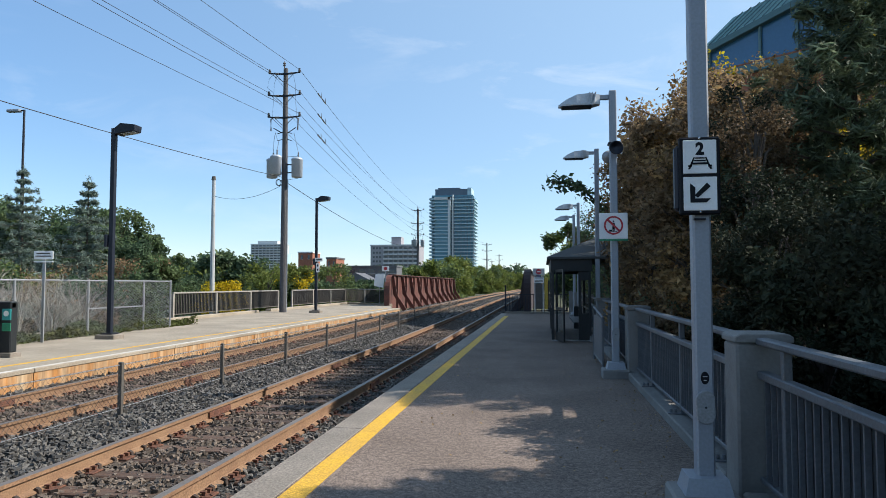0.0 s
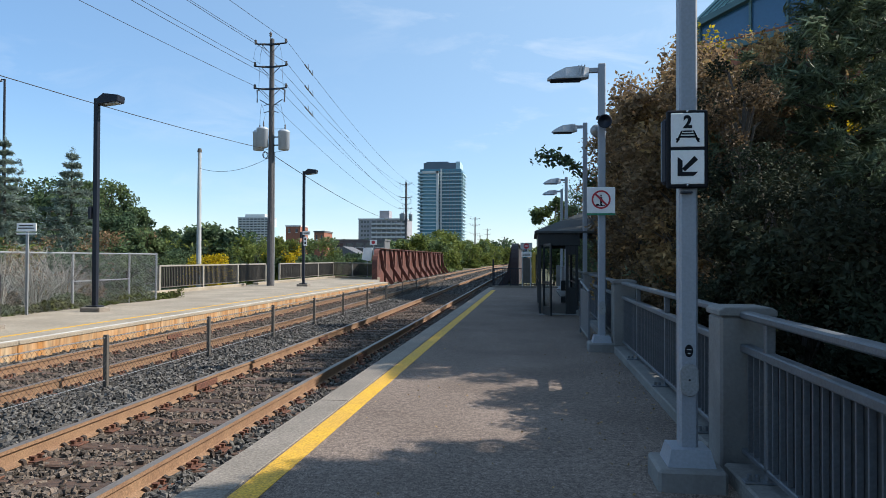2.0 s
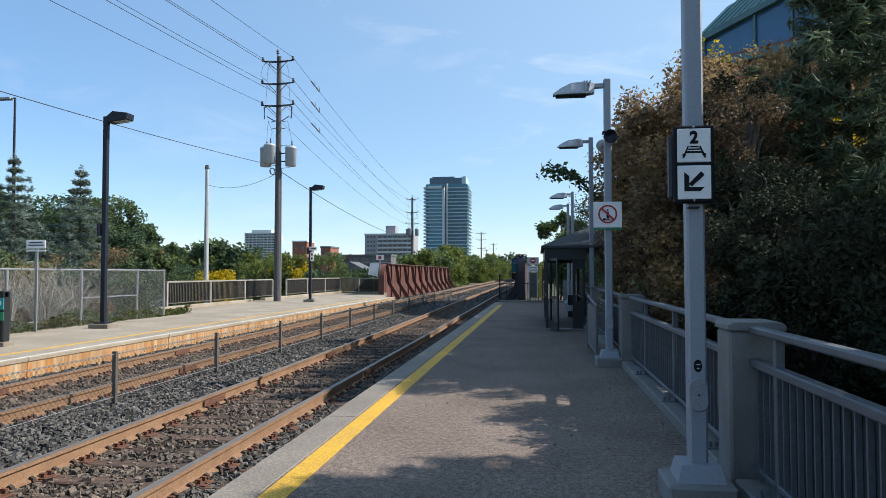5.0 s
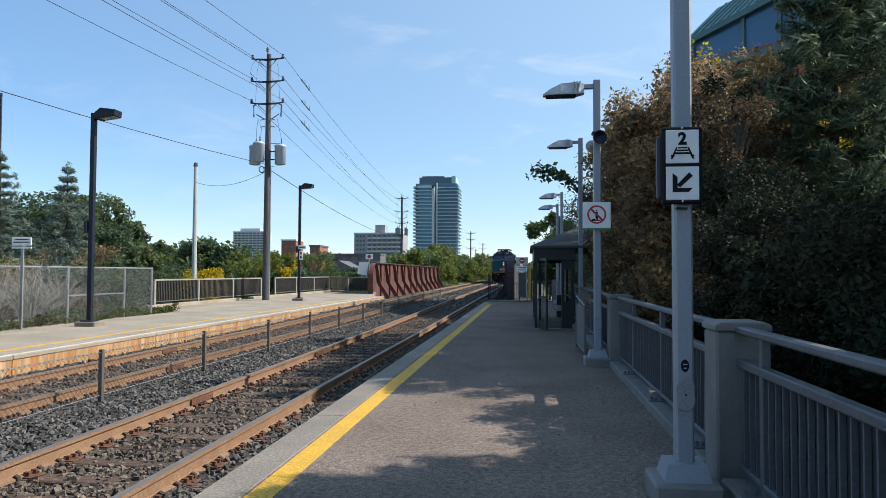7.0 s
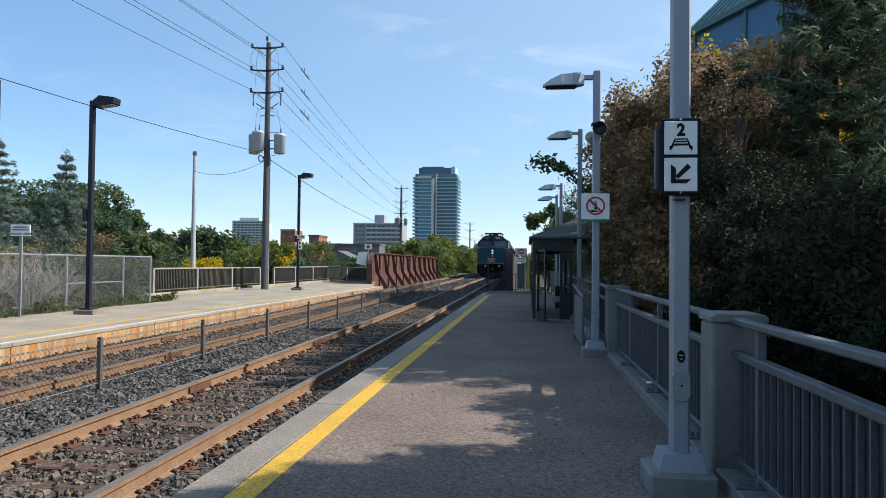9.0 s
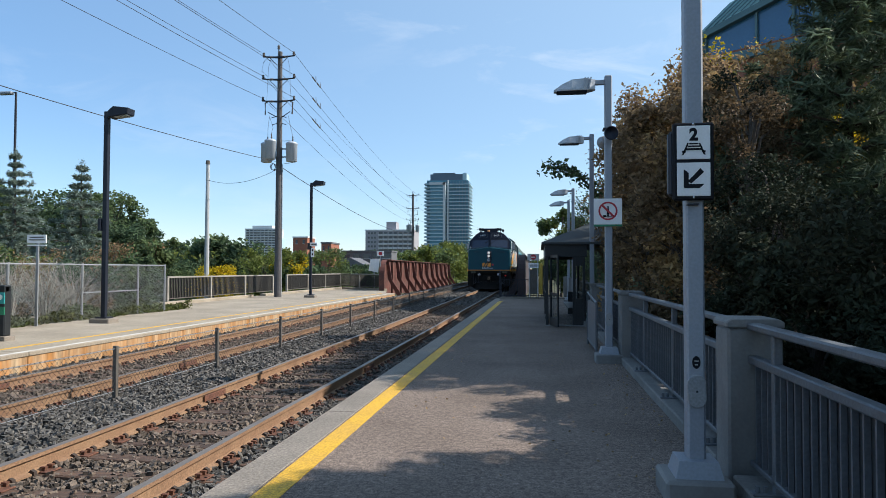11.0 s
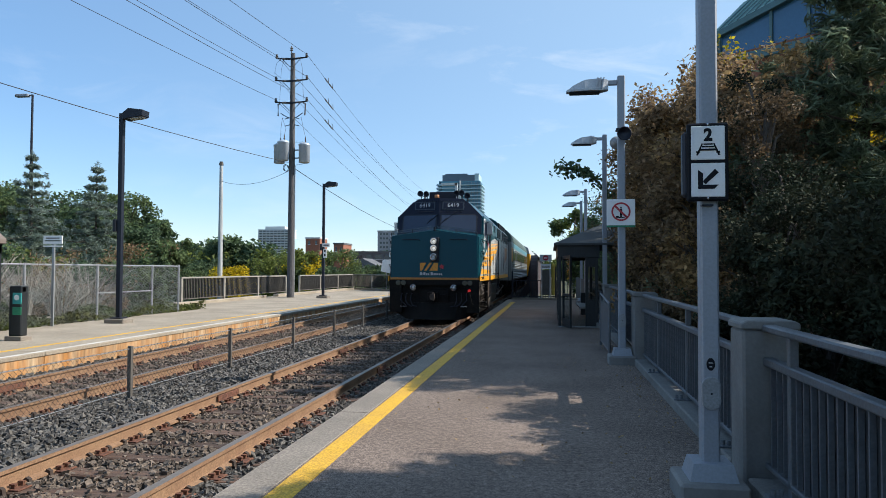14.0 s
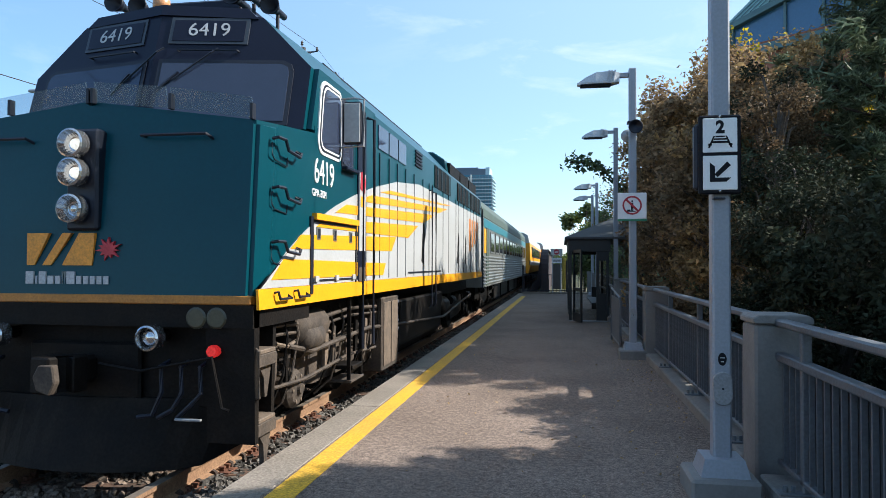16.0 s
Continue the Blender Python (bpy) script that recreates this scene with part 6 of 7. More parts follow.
def make_girder(name, label, x, y0, y1, height, steel=GIRDER, lean=1, thick=0.03, step=3.5, flip=1):
    """Riveted plate girder with slanted gusset plates on one side and a rounded end."""
    g = thing(name, label, "bridge girder")
    base = RAIL_Z - 0.25
    end = [(y0, base), (y1, base), (y1, height)] + [(y0 + 1.3 - 1.3 * math.sin(a), height - 1.1 + 1.1 * math.cos(a)) for a in [k * math.pi / 12 for k in range(7)]]
    part("web_plate", extrude(end, x - thick, x + thick, "x"), steel, g)
    part("top_flange", box(x - 0.2, x + 0.2, y0 + 1.3, y1, height, height + 0.05), steel, g)
    curve = [(y0 + 1.3 - 1.3 * math.sin(a), height - 1.1 + 1.1 * math.cos(a)) for a in [k * math.pi / 12 for k in range(7)]]
    bm = bmesh.new()
    r = [[bm.verts.new((x + s * 0.2, y - 0.02, z + 0.02)) for y, z in curve + [(y0, base)]] for s in (-1, 1)]
    for i in range(len(r[0]) - 1):
        bm.faces.new((r[0][i], r[0][i + 1], r[1][i + 1], r[1][i]))
    part("end_flange", bm, steel, g)
    y = y0 + 1.4
    gus = None
    while y < y1:
        if gus is None:
            o = [(x + flip * (thick + 0.85), base), (x + flip * (thick + 1.15), base), (x + flip * (thick + 1.10), base + 0.2), (x + flip * (thick + 0.45), base + 1.15), (x + flip * (thick + 0.2), height - 0.1), (x + flip * thick, height - 0.05), (x + flip * (thick + 0.12), base + 1.25)]
            gus = part("gusset", extrude(o, -0.06, 0.06), steel, g)
            gus.matrix_basis = pose(0, y, 0)
            st = part("stiffener", box(min(x, x + flip * 0.16), max(x, x + flip * 0.16), 1.70, 1.76, base, height - 0.02), steel, g)
            st.matrix_basis = pose(0, y, 0)
        else:
            share(gus, pose(0, y, 0), g)
            share(st, pose(0, y, 0), g)
        y += step
    return g


make_dark_lamp(-12.15, 18.2, 6.0)
make_dark_lamp(-12.25, 36.5, 6.25)
make_chain_fence()
make_far_railing(27.6, 39.4)
make_far_railing(41.7, 53.6)
r = make_far_railing(0.0, 6.0)
r.matrix_basis = pose(RX_LEFT, 53.6, 0, 0, 0, -135) @ pose(-RX_LEFT, 0, 0)
make_left_small_things()
make_girder("far_girder", "rust-red riveted bridge girder beside the far track", -11.2, 49.2, 86.0, 2.28, flip=1)
s = thing("bridge_sign", "white sign with a red disc above the girder end", "sign", at=(-11.35, 49.4, 0))
part("post", box(-0.03, 0.03, 0.0, 0.05, 0.0, 2.7), GALV_DULL, s)
part("plate", box(-0.26, 0.26, -0.03, 0.0, 2.55, 2.92, 0.006), SIGN_WHITE, s)
part("red_disc", lathe([(0.13, 0), (0.13, -0.006), (0.001, -0.006)], (0.0, -0.03, 2.74), 18, axis="y"), SIGN_RED, s)
s = thing("marker_board", "white slanted marker board beside the girder end", "sign", at=(-12.1, 50.6, 0))
part("board", extrude([(-0.42, 1.5), (0.30, 1.35), (0.42, 2.35), (-0.28, 2.35)], -0.02, 0.02), SIGN_WHITE, s)
part("post", box(-0.04, 0.04, 0.02, 0.08, 0.0, 1.8), GALV_DULL, s)
make_girder("near_girder", "dark rusty bridge girder end beside the near track", -0.95, 40.6, 78.0, 2.45, GIRDER_DARK, flip=-1)

# ---- utility poles and cables ----
def cross_arm(parent, z, half, y, tilt=0.0):
    part("cross_arm", extrude([(-half, z + 0.02), (-half, z + 0.06), (-0.12, z + 0.03), (0.12, z + 0.03), (half, z + 0.06), (half, z + 0.02), (0.12, z - 0.07), (-0.12, z - 0.07)], y - 0.04, y + 0.04), BLACK_STEEL, parent)
    for s in (-1, 1):
        part("insulator", lathe([(0.03, 0), (0.085, 0.03), (0.05, 0.07), (0.085, 0.11), (0.05, 0.15), (0.07, 0.20), (0.01, 0.24)], (s * (half - 0.05), y, z + 0.05), 8), PORCELAIN, parent)
        bm = lathe([(0.02, 0.0)] + [(r, s * h) for r, h in ((0.075, 0.05), (0.045, 0.09), (0.075, 0.13), (0.045, 0.17), (0.075, 0.21), (0.045, 0.25))] + [(0.01, s * 0.28)], (s * 0.28, y, z), 8, axis="x")
        part("insulator", bm, PORCELAIN, parent)
        part("brace", rod((s * half * 0.55, y, z - 0.05), (s * 0.1, y, z - 0.45), 0.018, 0.018, 5), BLACK_STEEL, parent)


def make_utility_pole(x, y, base, top, r0, arms, transformers=False, detail=True, label="tall weathered timber utility pole with cross arms"):
    p = thing("utility_pole", label, "utility pole", "timber utility poles along the railway", at=(x, y, 0))
    bm = lathe([(0.02, base - 0.01)] + [(r0 * (1 - 0.42 * k / 7), base + (top - base) * k / 7) for k in range(8)] + [(0.02, top + 0.01)], (0, 0, 0), 14)
    part("shaft", bm, WOOD_POLE, p)
    for z, half in arms:
        cross_arm(p, z, half, -0.2 if detail else 0)
    if transformers:
        for s, dx, h in ((-1, -0.74, 0.0), (-1, -0.36, 0.10), (1, 0.72, 0.0)):
            yy = -0.12 if h else 0.0
            t = part("transformer", lathe([(0.26, 7.55), (0.30, 7.57), (0.31, 8.50), (0.33, 8.52), (0.33, 8.58), (0.22, 8.66), (0.02, 8.68)], (dx, yy - (0.28 if h else 0), h), 18), TRANSFORMER, p, "pale grey transformer can", True)
            part("bushing", lathe([(0.035, 8.6), (0.055, 8.66), (0.03, 8.72), (0.055, 8.78), (0.03, 8.84), (0.045, 8.92), (0.01, 9.0)], (dx + 0.06, yy - (0.28 if h else 0), h), 8), PORCELAIN, p)
            part("bracket", box(min(0, dx), max(0, dx), -0.03, 0.03, 8.25, 8.31), BLACK_STEEL, p)
            part("bracket", box(min(0, dx), max(0, dx), -0.03, 0.03, 7.80, 7.86), BLACK_STEEL, p)
            part("drop_lead", tube([(dx + 0.06, yy - (0.28 if h else 0), 8.98 + h), (dx * 0.9, yy, 9.5), (s * 0.55, -0.1, 10.1)], 0.009, 4), WIRE, p)
        for s in (-1, 1):
            part("cutout_arm", tube([(0, 0, 10.05), (s * 0.25, -0.05, 10.12), (s * 0.65, -0.1, 10.35)], 0.025, 5), BLACK_STEEL, p)
            part("fuse_cutout", tube([(s * 0.66, -0.12, 10.9), (s * 0.80, -0.12, 10.86), (s * 0.78, -0.14, 10.2)], 0.045, 6), PORCELAIN, p)
            part("riser_lead", tube([(s * 0.72, -0.12, 10.9), (s * 0.66, -0.15, 11.7), (s * 0.62, -0.15, 12.8), (s * 0.5, -0.12, 13.3)], 0.008, 4), WIRE, p)
        part("top_pin", lathe([(0.03, 0), (0.03, 0.18), (0.09, 0.22), (0.05, 0.28), (0.09, 0.34), (0.05, 0.40), (0.02, 0.46)], (0.0, -0.22, top - 0.12), 8), PORCELAIN, p, "porcelain insulator on the pole top")
        part("riser_loop", tube([(-0.55, -0.2, 13.5), (-0.85, -0.3, 13.1), (-0.95, -0.3, 12.6), (-0.6, -0.25, 12.3)], 0.010, 5), WIRE, p)
        for z in (9.75, 10.15):
            for s in (-1, 1):
                part("cutout_arm", rod((0, 0, z), (s * 0.42, -0.08, z - 0.12), 0.022, 0.022, 5), BLACK_STEEL, p)
        part("cable_coil", tube([(-0.32 + 0.14 * math.cos(a), -0.18 + 0.01 * k, 7.28 + 0.18 * math.sin(a)) for k, a in enumerate([j * 0.5 for j in range(28)])], 0.018, 5), WIRE, p)
        part("guard_bar", tube([(-0.85, -0.05, 8.5), (-0.7, -0.05, 8.72), (0.7, -0.05, 8.72), (0.88, -0.05, 8.5), (0.8, -0.05, 7.5), (0.0, -0.05, 7.4)], 0.012, 4), BLACK_STEEL, p)
        part("ground_moulding", box(0.17, 0.21, -0.05, 0.03, base, 7.4), GALV_DULL, p)
    return p


def make_cable(a, b, sag, r=0.0115, label="thin black overhead power cable", n=18):
    a, b = Vector(a), Vector(b)
    pts = []
    for k in range(n + 1):
        u = k / n
        p = a.lerp(b, u)
        p.z -= sag * 4 * u * (1 - u)
        pts.append(p)
    ob = part("overhead_cable", tube(pts, r, 5), WIRE)
    return tagged(ob, label, "cable", "overhead cables")


UP = (-14.3, 37.0)
UP2 = (-19.6, 108.0)
UPB = (-16.2, -36.0)
make_utility_pole(*UP, -0.5, 13.75, 0.215, ((13.40, 0.92), (12.15, 0.95), (10.92, 0.95)), True)
make_utility_pole(*UP2, -0.5, 13.6, 0.27, ((13.3, 1.0), (11.2, 1.0), (9.4, 1.0)), True, label="timber utility pole with transformers beside the red girder")
for x, y, top in ((-15.3, 190, 13.0), (-16.5, 262, 13.0), (-12.6, 330, 12.0), (-14.0, 420, 12.0), (-10.0, 480, 12.0), (-22.0, 300, 12.0)):
    make_utility_pole(x, y, -0.5, top, 0.24, ((top - 0.5, 1.3), (top - 2.2, 1.3), (top - 4.6, 1.2)), False, False, "distant timber utility pole with cross arms")
for dx, z in ((-0.88, 13.6), (0.88, 13.6), (-0.9, 12.35), (0.9, 12.35), (-0.9, 11.1), (0.9, 11.1)):
    make_cable((UP[0] + dx, UP[1] - 0.2, z), (UP2[0] + dx, UP2[1], z - 0.25 + (0 if z > 13 else -0.9 if z > 12 else -1.5)), 0.9)
    make_cable((UP[0] + dx, UP[1] - 0.2, z), (UPB[0] + dx, UPB[1], z + 0.2), 1.0)
make_cable((UP[0], UP[1], 7.35), (UP2[0], UP2[1], 7.1), 0.8, 0.02)
make_cable((UP[0], UP[1], 7.55), (-17.6, -18.0, 7.95), 0.9, 0.015, "thick black overhead telephone cable")
make_cable((UP[0], UP[1] + 0.1, 7.25), (-22.5, 45.0, 7.7), 0.5, 0.012)
for dx, z, z2 in ((-0.95, 13.4, 12.6), (0.95, 13.4, 12.6), (0.95, 11.3, 10.9), (0.95, 9.5, 8.6)):
    make_cable((UP2[0] + dx, UP2[1], z), (-15.3 + dx * 1.3, 190, z2), 1.0)
# small switches clipped on the cables just past the pole
for dx, z, z2 in ((0.88, 13.6, 13.35), (0.9, 12.35, 11.2), (0.9, 11.1, 9.35)):
    a, b = Vector((UP[0] + dx, UP[1] - 0.2, z)), Vector((UP2[0] + dx, UP2[1], z2))
    sw = thing("line_switch", "small grey switch clipped on the power cable", "line switch", "line switches")
    for u in (0.058, 0.074):
        c, e = (a.lerp(b, w) - Vector((0, 0, 3.6 * w * (1 - w))) for w in (u, u + 0.012))
        part("clamp", rod(c, e + Vector((0, 0, -0.03)), 0.05, 0.03, 6), PORCELAIN, sw)
        part("contact", rod(e, e + Vector((0.02, -0.1, 0.3)), 0.028, 0.012, 5), PORCELAIN, sw)
        part("lug", rod(c + Vector((0, 0, 0.02)), c + Vector((0.1, 0.1, -0.16)), 0.03, 0.02, 5), PORCELAIN, sw)
# slim white mast and a far street lamp
m = thing("white_mast", "slim pale mast behind the far platform", "mast", at=(-22.5, 45.0, 0))
part("shaft", rod((0, 0, -2.2), (0, 0, 8.8), 0.19, 0.12, 10), LIV_GREY, m)
part("cap", rod((0, 0, 8.8), (0.0, 0, 9.05), 0.17, 0.12, 8), OLD_RAIL, m)
m = thing("street_lamp", "grey street lamp with a horizontal lamp head", "street lamp", at=(-34.7, 42.0, 0))
part("shaft", rod((0, 0, -2.5), (0, 0, 13.4), 0.11, 0.07, 10), BLACK_STEEL, m)
part("lamp_head", box(-1.25, -0.25, -0.18, 0.18, 13.25, 13.45, 0.05), GALV, m)
part("arm", rod((-0.3, 0, 13.35), (0, 0, 13.38), 0.04), BLACK_STEEL, m)

# ---- buildings ----
# tower colours carry the bluish haze of distance in their tint
TOWER_GLASS = glass("blue-green tower glazing", (0.07, 0.24, 0.33), 0.25)
TOWER_SLAB = mat("pale blue-grey balcony slab", (0.44, 0.62, 0.70), 0.7, 0, (0.38, 0.55, 0.63), 0.2, 0.5, 2, 0.05)
TOWER_WHITE = mat("white concrete pier", (0.62, 0.66, 0.68), 0.7, 0, (0.55, 0.6, 0.62), 0.2, 0.5, 2, 0.05)
TOWER_DARK = mat("slate blue crown cladding", (0.11, 0.16, 0.22), 0.6, 0, (0.09, 0.14, 0.19), 0.2, 0.5, 2, 0.05)
BLOCK_WALL = mat("grey-mauve concrete", (0.36, 0.35, 0.38), 0.8, 0, (0.3, 0.3, 0.33), 0.2, 0.6, 2, 0.08)
BLOCK_PALE = mat("pale balcony front", (0.72, 0.72, 0.74), 0.8, 0, (0.64, 0.64, 0.66), 0.2, 0.6, 2, 0.08)
BRICK_RED = mat("red brick", (0.36, 0.14, 0.085), 0.85, 0, (0.29, 0.11, 0.07), 0.4, 0.7, 6, 0.15)
GREY_ROOF = mat("grey shingle", (0.14, 0.145, 0.16), 0.85, 0, (0.11, 0.11, 0.12), 0.6, 0.6, 5, 0.15)
FAR_GLASS = glass("dark far window", (0.05, 0.07, 0.09), 0.15)
TEAL_ROOF = mat("weathered teal standing-seam roof", (0.16, 0.34, 0.33), 0.55, 0.1, (0.11, 0.26, 0.26), 0.6, 0.7, 8, 0.08)
TEAL_TRIM = mat("dull teal trim", (0.12, 0.23, 0.25), 0.6, 0.1, (0.09, 0.18, 0.2), 0.8, 0.6)
BAY_GLASS = glass("blue tinted bay glazing", (0.06, 0.17, 0.31), 0.12)


def make_tower():
    d = 600.0
    x0, x1 = -99.0, -58.5
    b = thing("glass_tower", "tall blue-green glass apartment tower with balcony slabs", "apartment tower", at=((x0 + x1) / 2, d, 0))
    w = (x1 - x0) / 2
    H = 80.0
    part("core", box(-w + 2, w - 2.2, 2, 34, -3, H), TOWER_GLASS, b, "blue-green glazed walls")
    part("wing", box(-w + 5.5, -1.5, -2.5, 2.1, -3, H - 1.5), TOWER_GLASS, b)
    slab = None
    floors = 25
    for k in range(floors):
        z = 2 + k * 3.08
        cut = 2.2 if k > floors - 3 else 0
        if slab is None:
            bm = box(-w, w - 0.5, 0.4, 35, 0, 0.8)
            box(-w + 4.6, -0.9, -3.4, 0.4, 0, 0.8, 0, bm)
            box(-w + 0.2, -1, 0.3, 0.5, 0.55, 1.5, 0, bm)
            slab = part("balcony_slab", bm, TOWER_SLAB, b)
            slab.matrix_basis = pose(0, 0, z)
        else:
            share(slab, pose(0, 0, z), b)
    mull = None
    for k in range(14):
        x = -w + 3.2 + k * 2.75
        if mull is None:
            mull = part("mullion", box(-0.22, 0.22, 1.0, 2.4, 0, H - 1), TOWER_DARK, b)
            mull.matrix_basis = pose(x, 0, 0)
        else:
            share(mull, pose(x, 0, 0), b)
    part("white_pier", box(-3.2, -1.3, -3.7, 2, -2, H - 2.4), TOWER_WHITE, b)
    part("white_pier", box(0.1, 1.2, -0.4, 2, -2, H), TOWER_WHITE, b)
    part("white_pier", box(-w + 5, -1.3, -3.7, -2.2, H - 4.5, H - 2.4), TOWER_WHITE, b)
    part("crown", box(-w + 5, w - 7, 3, 30, H, H + 5.5), TOWER_DARK, b)
    part("crown", box(w - 7, w - 3.5, 3, 28, H, H + 6.5), TOWER_SLAB, b)
    part("roof_plant", box(-w + 7, w - 14, 6, 22, H + 5.5, H + 7.0), TOWER_DARK, b)


def make_slab_block(x, d, w, h, depth, floors, bays, label, wall, front, side=True):
    b = thing("apartment_block", label, "apartment block", at=(x, d, 0))
    part("wall", box(-w / 2, w / 2, 0, depth, -3, h), wall, b)
    part("roof_edge", box(-w / 2 - 0.3, w / 2 + 0.3, -0.4, depth + 0.3, h, h + 0.8), front, b)
    win = bal = None
    fh = (h - 1) / floors
    bw = (w * (0.72 if side else 0.96)) / bays
    xs = -w / 2 + (w * 0.27 if side else w * 0.02)
    for f in range(floors):
        for k in range(bays):
            m = pose(xs + k * bw, 0, 0.6 + f * fh)
            if win is None:
                win = part("window", box(bw * 0.12, bw * 0.88, -0.12, 0.1, fh * 0.30, fh * 0.86), FAR_GLASS, b)
                win.matrix_basis = m
                bm = box(bw * 0.05, bw * 0.95, -1.3, -1.15, 0, fh * 0.34)
                box(bw * 0.05, bw * 0.95, -1.3, 0.0, -0.12, 0.12, 0, bm)
                bal = part("balcony", bm, front, b)
                bal.matrix_basis = m
            else:
                share(win, m, b)
                share(bal, m, b)
    if side:
        for f in range(floors):
            for k in range(3):
                part("side_window", box(-w / 2 + w * (0.05 + 0.065 * k), -w / 2 + w * (0.09 + 0.065 * k), -0.1, 0.1, 0.6 + f * fh + fh * 0.35, 0.6 + f * fh + fh * 0.8), FAR_GLASS, b)
    return b


def make_house(x, d, w, wall_h, roof_h, wall, roof, label, turn=0, depth=9, windows=3):
    b = thing("house", label, "house", at=pose(x, d, 0, 0, 0, turn))
    part("wall", box(-w / 2, w / 2, 0, depth, -3, wall_h), wall, b)
    if roof_h > 0:
        part("roof", extrude([(-w / 2 - 0.5, wall_h), (w / 2 + 0.5, wall_h), (0, wall_h + roof_h)], -0.5, depth + 0.5), roof, b)
    else:
        part("roof", box(-w / 2 - 0.2, w / 2 + 0.2, -0.2, depth + 0.2, wall_h, wall_h + 0.5), roof, b)
    for k in range(windows):
        xx = -w / 2 + w * (k + 0.5) / windows
        fr = part("window", box(xx - w * 0.07, xx + w * 0.07, -0.12, 0.1, wall_h - 2.2, wall_h - 0.8), FAR_GLASS, b)
        part("sill", box(xx - w * 0.085, xx + w * 0.085, -0.2, 0.05, wall_h - 2.35, wall_h - 2.2), BLOCK_PALE, fr)
    return b


make_tower()
b = make_slab_block(-104.0, 480.0, 34.5, 29.0, 22, 9, 7, "grey-mauve apartment block with pale balconies", BLOCK_WALL, BLOCK_PALE)
part("roof_plant", box(-3, 4, 4, 14, 29.8, 35.5), BLOCK_WALL, b)
b = make_slab_block(-373.0, 900.0, 44.0, 56.0, 28, 16, 8, "distant hazy pale apartment block", TOWER_WHITE, TOWER_WHITE, False)
part("roof_plant", box(-14, 14, 5, 20, 56.8, 61), TOWER_WHITE, b)
part("wing", box(20.8, 27, 3, 25, -3, 44), TOWER_SLAB, b)
make_house(-89.2, 253.0, 5.6, 13.5, 0, BRICK_RED, BLOCK_PALE, "square red brick building behind the trees", windows=2)
make_house(-66.2, 212.0, 3.2, 9.7, 0, BRICK_RED, GREY_ROOF, "narrow red brick building with flat roof", windows=2)
make_house(-46.8, 170.0, 8.0, 2.4, 2.2, BLOCK_PALE, GREY_ROOF, "pale gabled house with grey shingle roof", turn=0)
make_house(-56.5, 225.0, 17.0, 7.4, 0, GREY_ROOF, GREY_ROOF, "long low slate-grey building", windows=5)


def make_bay_building():
    """Corner building with a glazed bay under a sloping metal roof, set at 45 degrees."""
    b = thing("corner_building", "brick building with blue glazed upper floor and teal metal roof", "building", at=pose(8.9, 40.2, 0, 0, 0, -41))
    L, D = 26.0, 16.0
    part("wall", box(0.4, L, 0.4, D, -3, 12.9), BRICK_RED, b, "red brick lower walls")
    part("sill_band", box(0.1, L, 0.1, D, 12.9, 13.35, 0.03), TEAL_TRIM, b)
    part("brick_band", box(0.25, L, 0.25, D, 13.36, 13.5), BRICK_RED, b)
    part("glazing", extrude([(0.35, 13.5), (6.4, 13.5), (6.4, 16.05), (0.35, 14.56)], 0.35, D - 0.4), BAY_GLASS, b, "dark blue glazing")
    part("glazing", box(6.45, L, 0.35, D - 0.4, 13.5, 16.0), BAY_GLASS, b, "dark blue glazing")
    for x in (0.25, 3.1, 5.0):
        part("mullion", extrude([(x, 13.5), (x + 0.13, 13.5), (x + 0.13, 14.52 + 0.25 * x), (x, 14.49 + 0.25 * x)], 0.2, 0.4), TEAL_TRIM, b)
    part("corner_flare", extrude([(-0.25, 13.36), (0.25, 13.36), (0.25, 14.6), (0.0, 14.6)], 0.1, D), TEAL_TRIM, b)
    # the eave rises along the front, with the metal roof leaning back from it
    part("eave", extrude([(-0.02, 14.47), (6.5, 16.1), (6.5, 16.42), (-0.02, 14.80)], 0.0, 0.7), TEAL_TRIM, b)
    roof = mesh_from("roof", [(0, 0.02, 14.82), (26, 0.02, 21.3), (26, 2.7, 23.2), (1.0, 1.7, 16.75), (0, D, 14.82), (26, D, 21.3)],
                     [(0, 1, 2, 3), (0, 3, 4), (3, 2, 5, 4), (1, 5, 2), (0, 4, 5, 1)], TEAL_ROOF, b)
    for k in range(14):
        x = 0.45 + 0.5 * k
        u = 1.15 + x * 0.96
        part("roof_seam", rod((x, 0.0, 14.84 + x * 0.249), (u, 1.72, 16.52 + 0.258 * u), 0.03, 0.03, 4), TEAL_TRIM, b)
    part("bay_cheek", box(6.35, 7.1, -0.9, 0.4, 13.4, 17.4, 0.02), TEAL_TRIM, b)
    part("bay_glazing", box(7.1, 15.0, -0.8, 0.3, 13.9, 16.4), BAY_GLASS, b, "dark blue bay glazing")
    part("bay_eave", box(6.6, 15.4, -1.0, 0.5, 16.4, 16.8, 0.03), TEAL_TRIM, b)
    part("roof_vent", rod((5.0, 3.0, 17.4), (5.0, 3.0, 19.2), 0.5, 0.5, 14), LIV_GREY, b)


make_bay_building()

# ---- plants ----
def leaf_mat(name, a, b, rough=0.55, scale=0.6):
    return mat(name, a, rough, 0, b, scale, 1.0, 3.0, 0.2, island=0.45, through_light=0.42, spec=0.15)


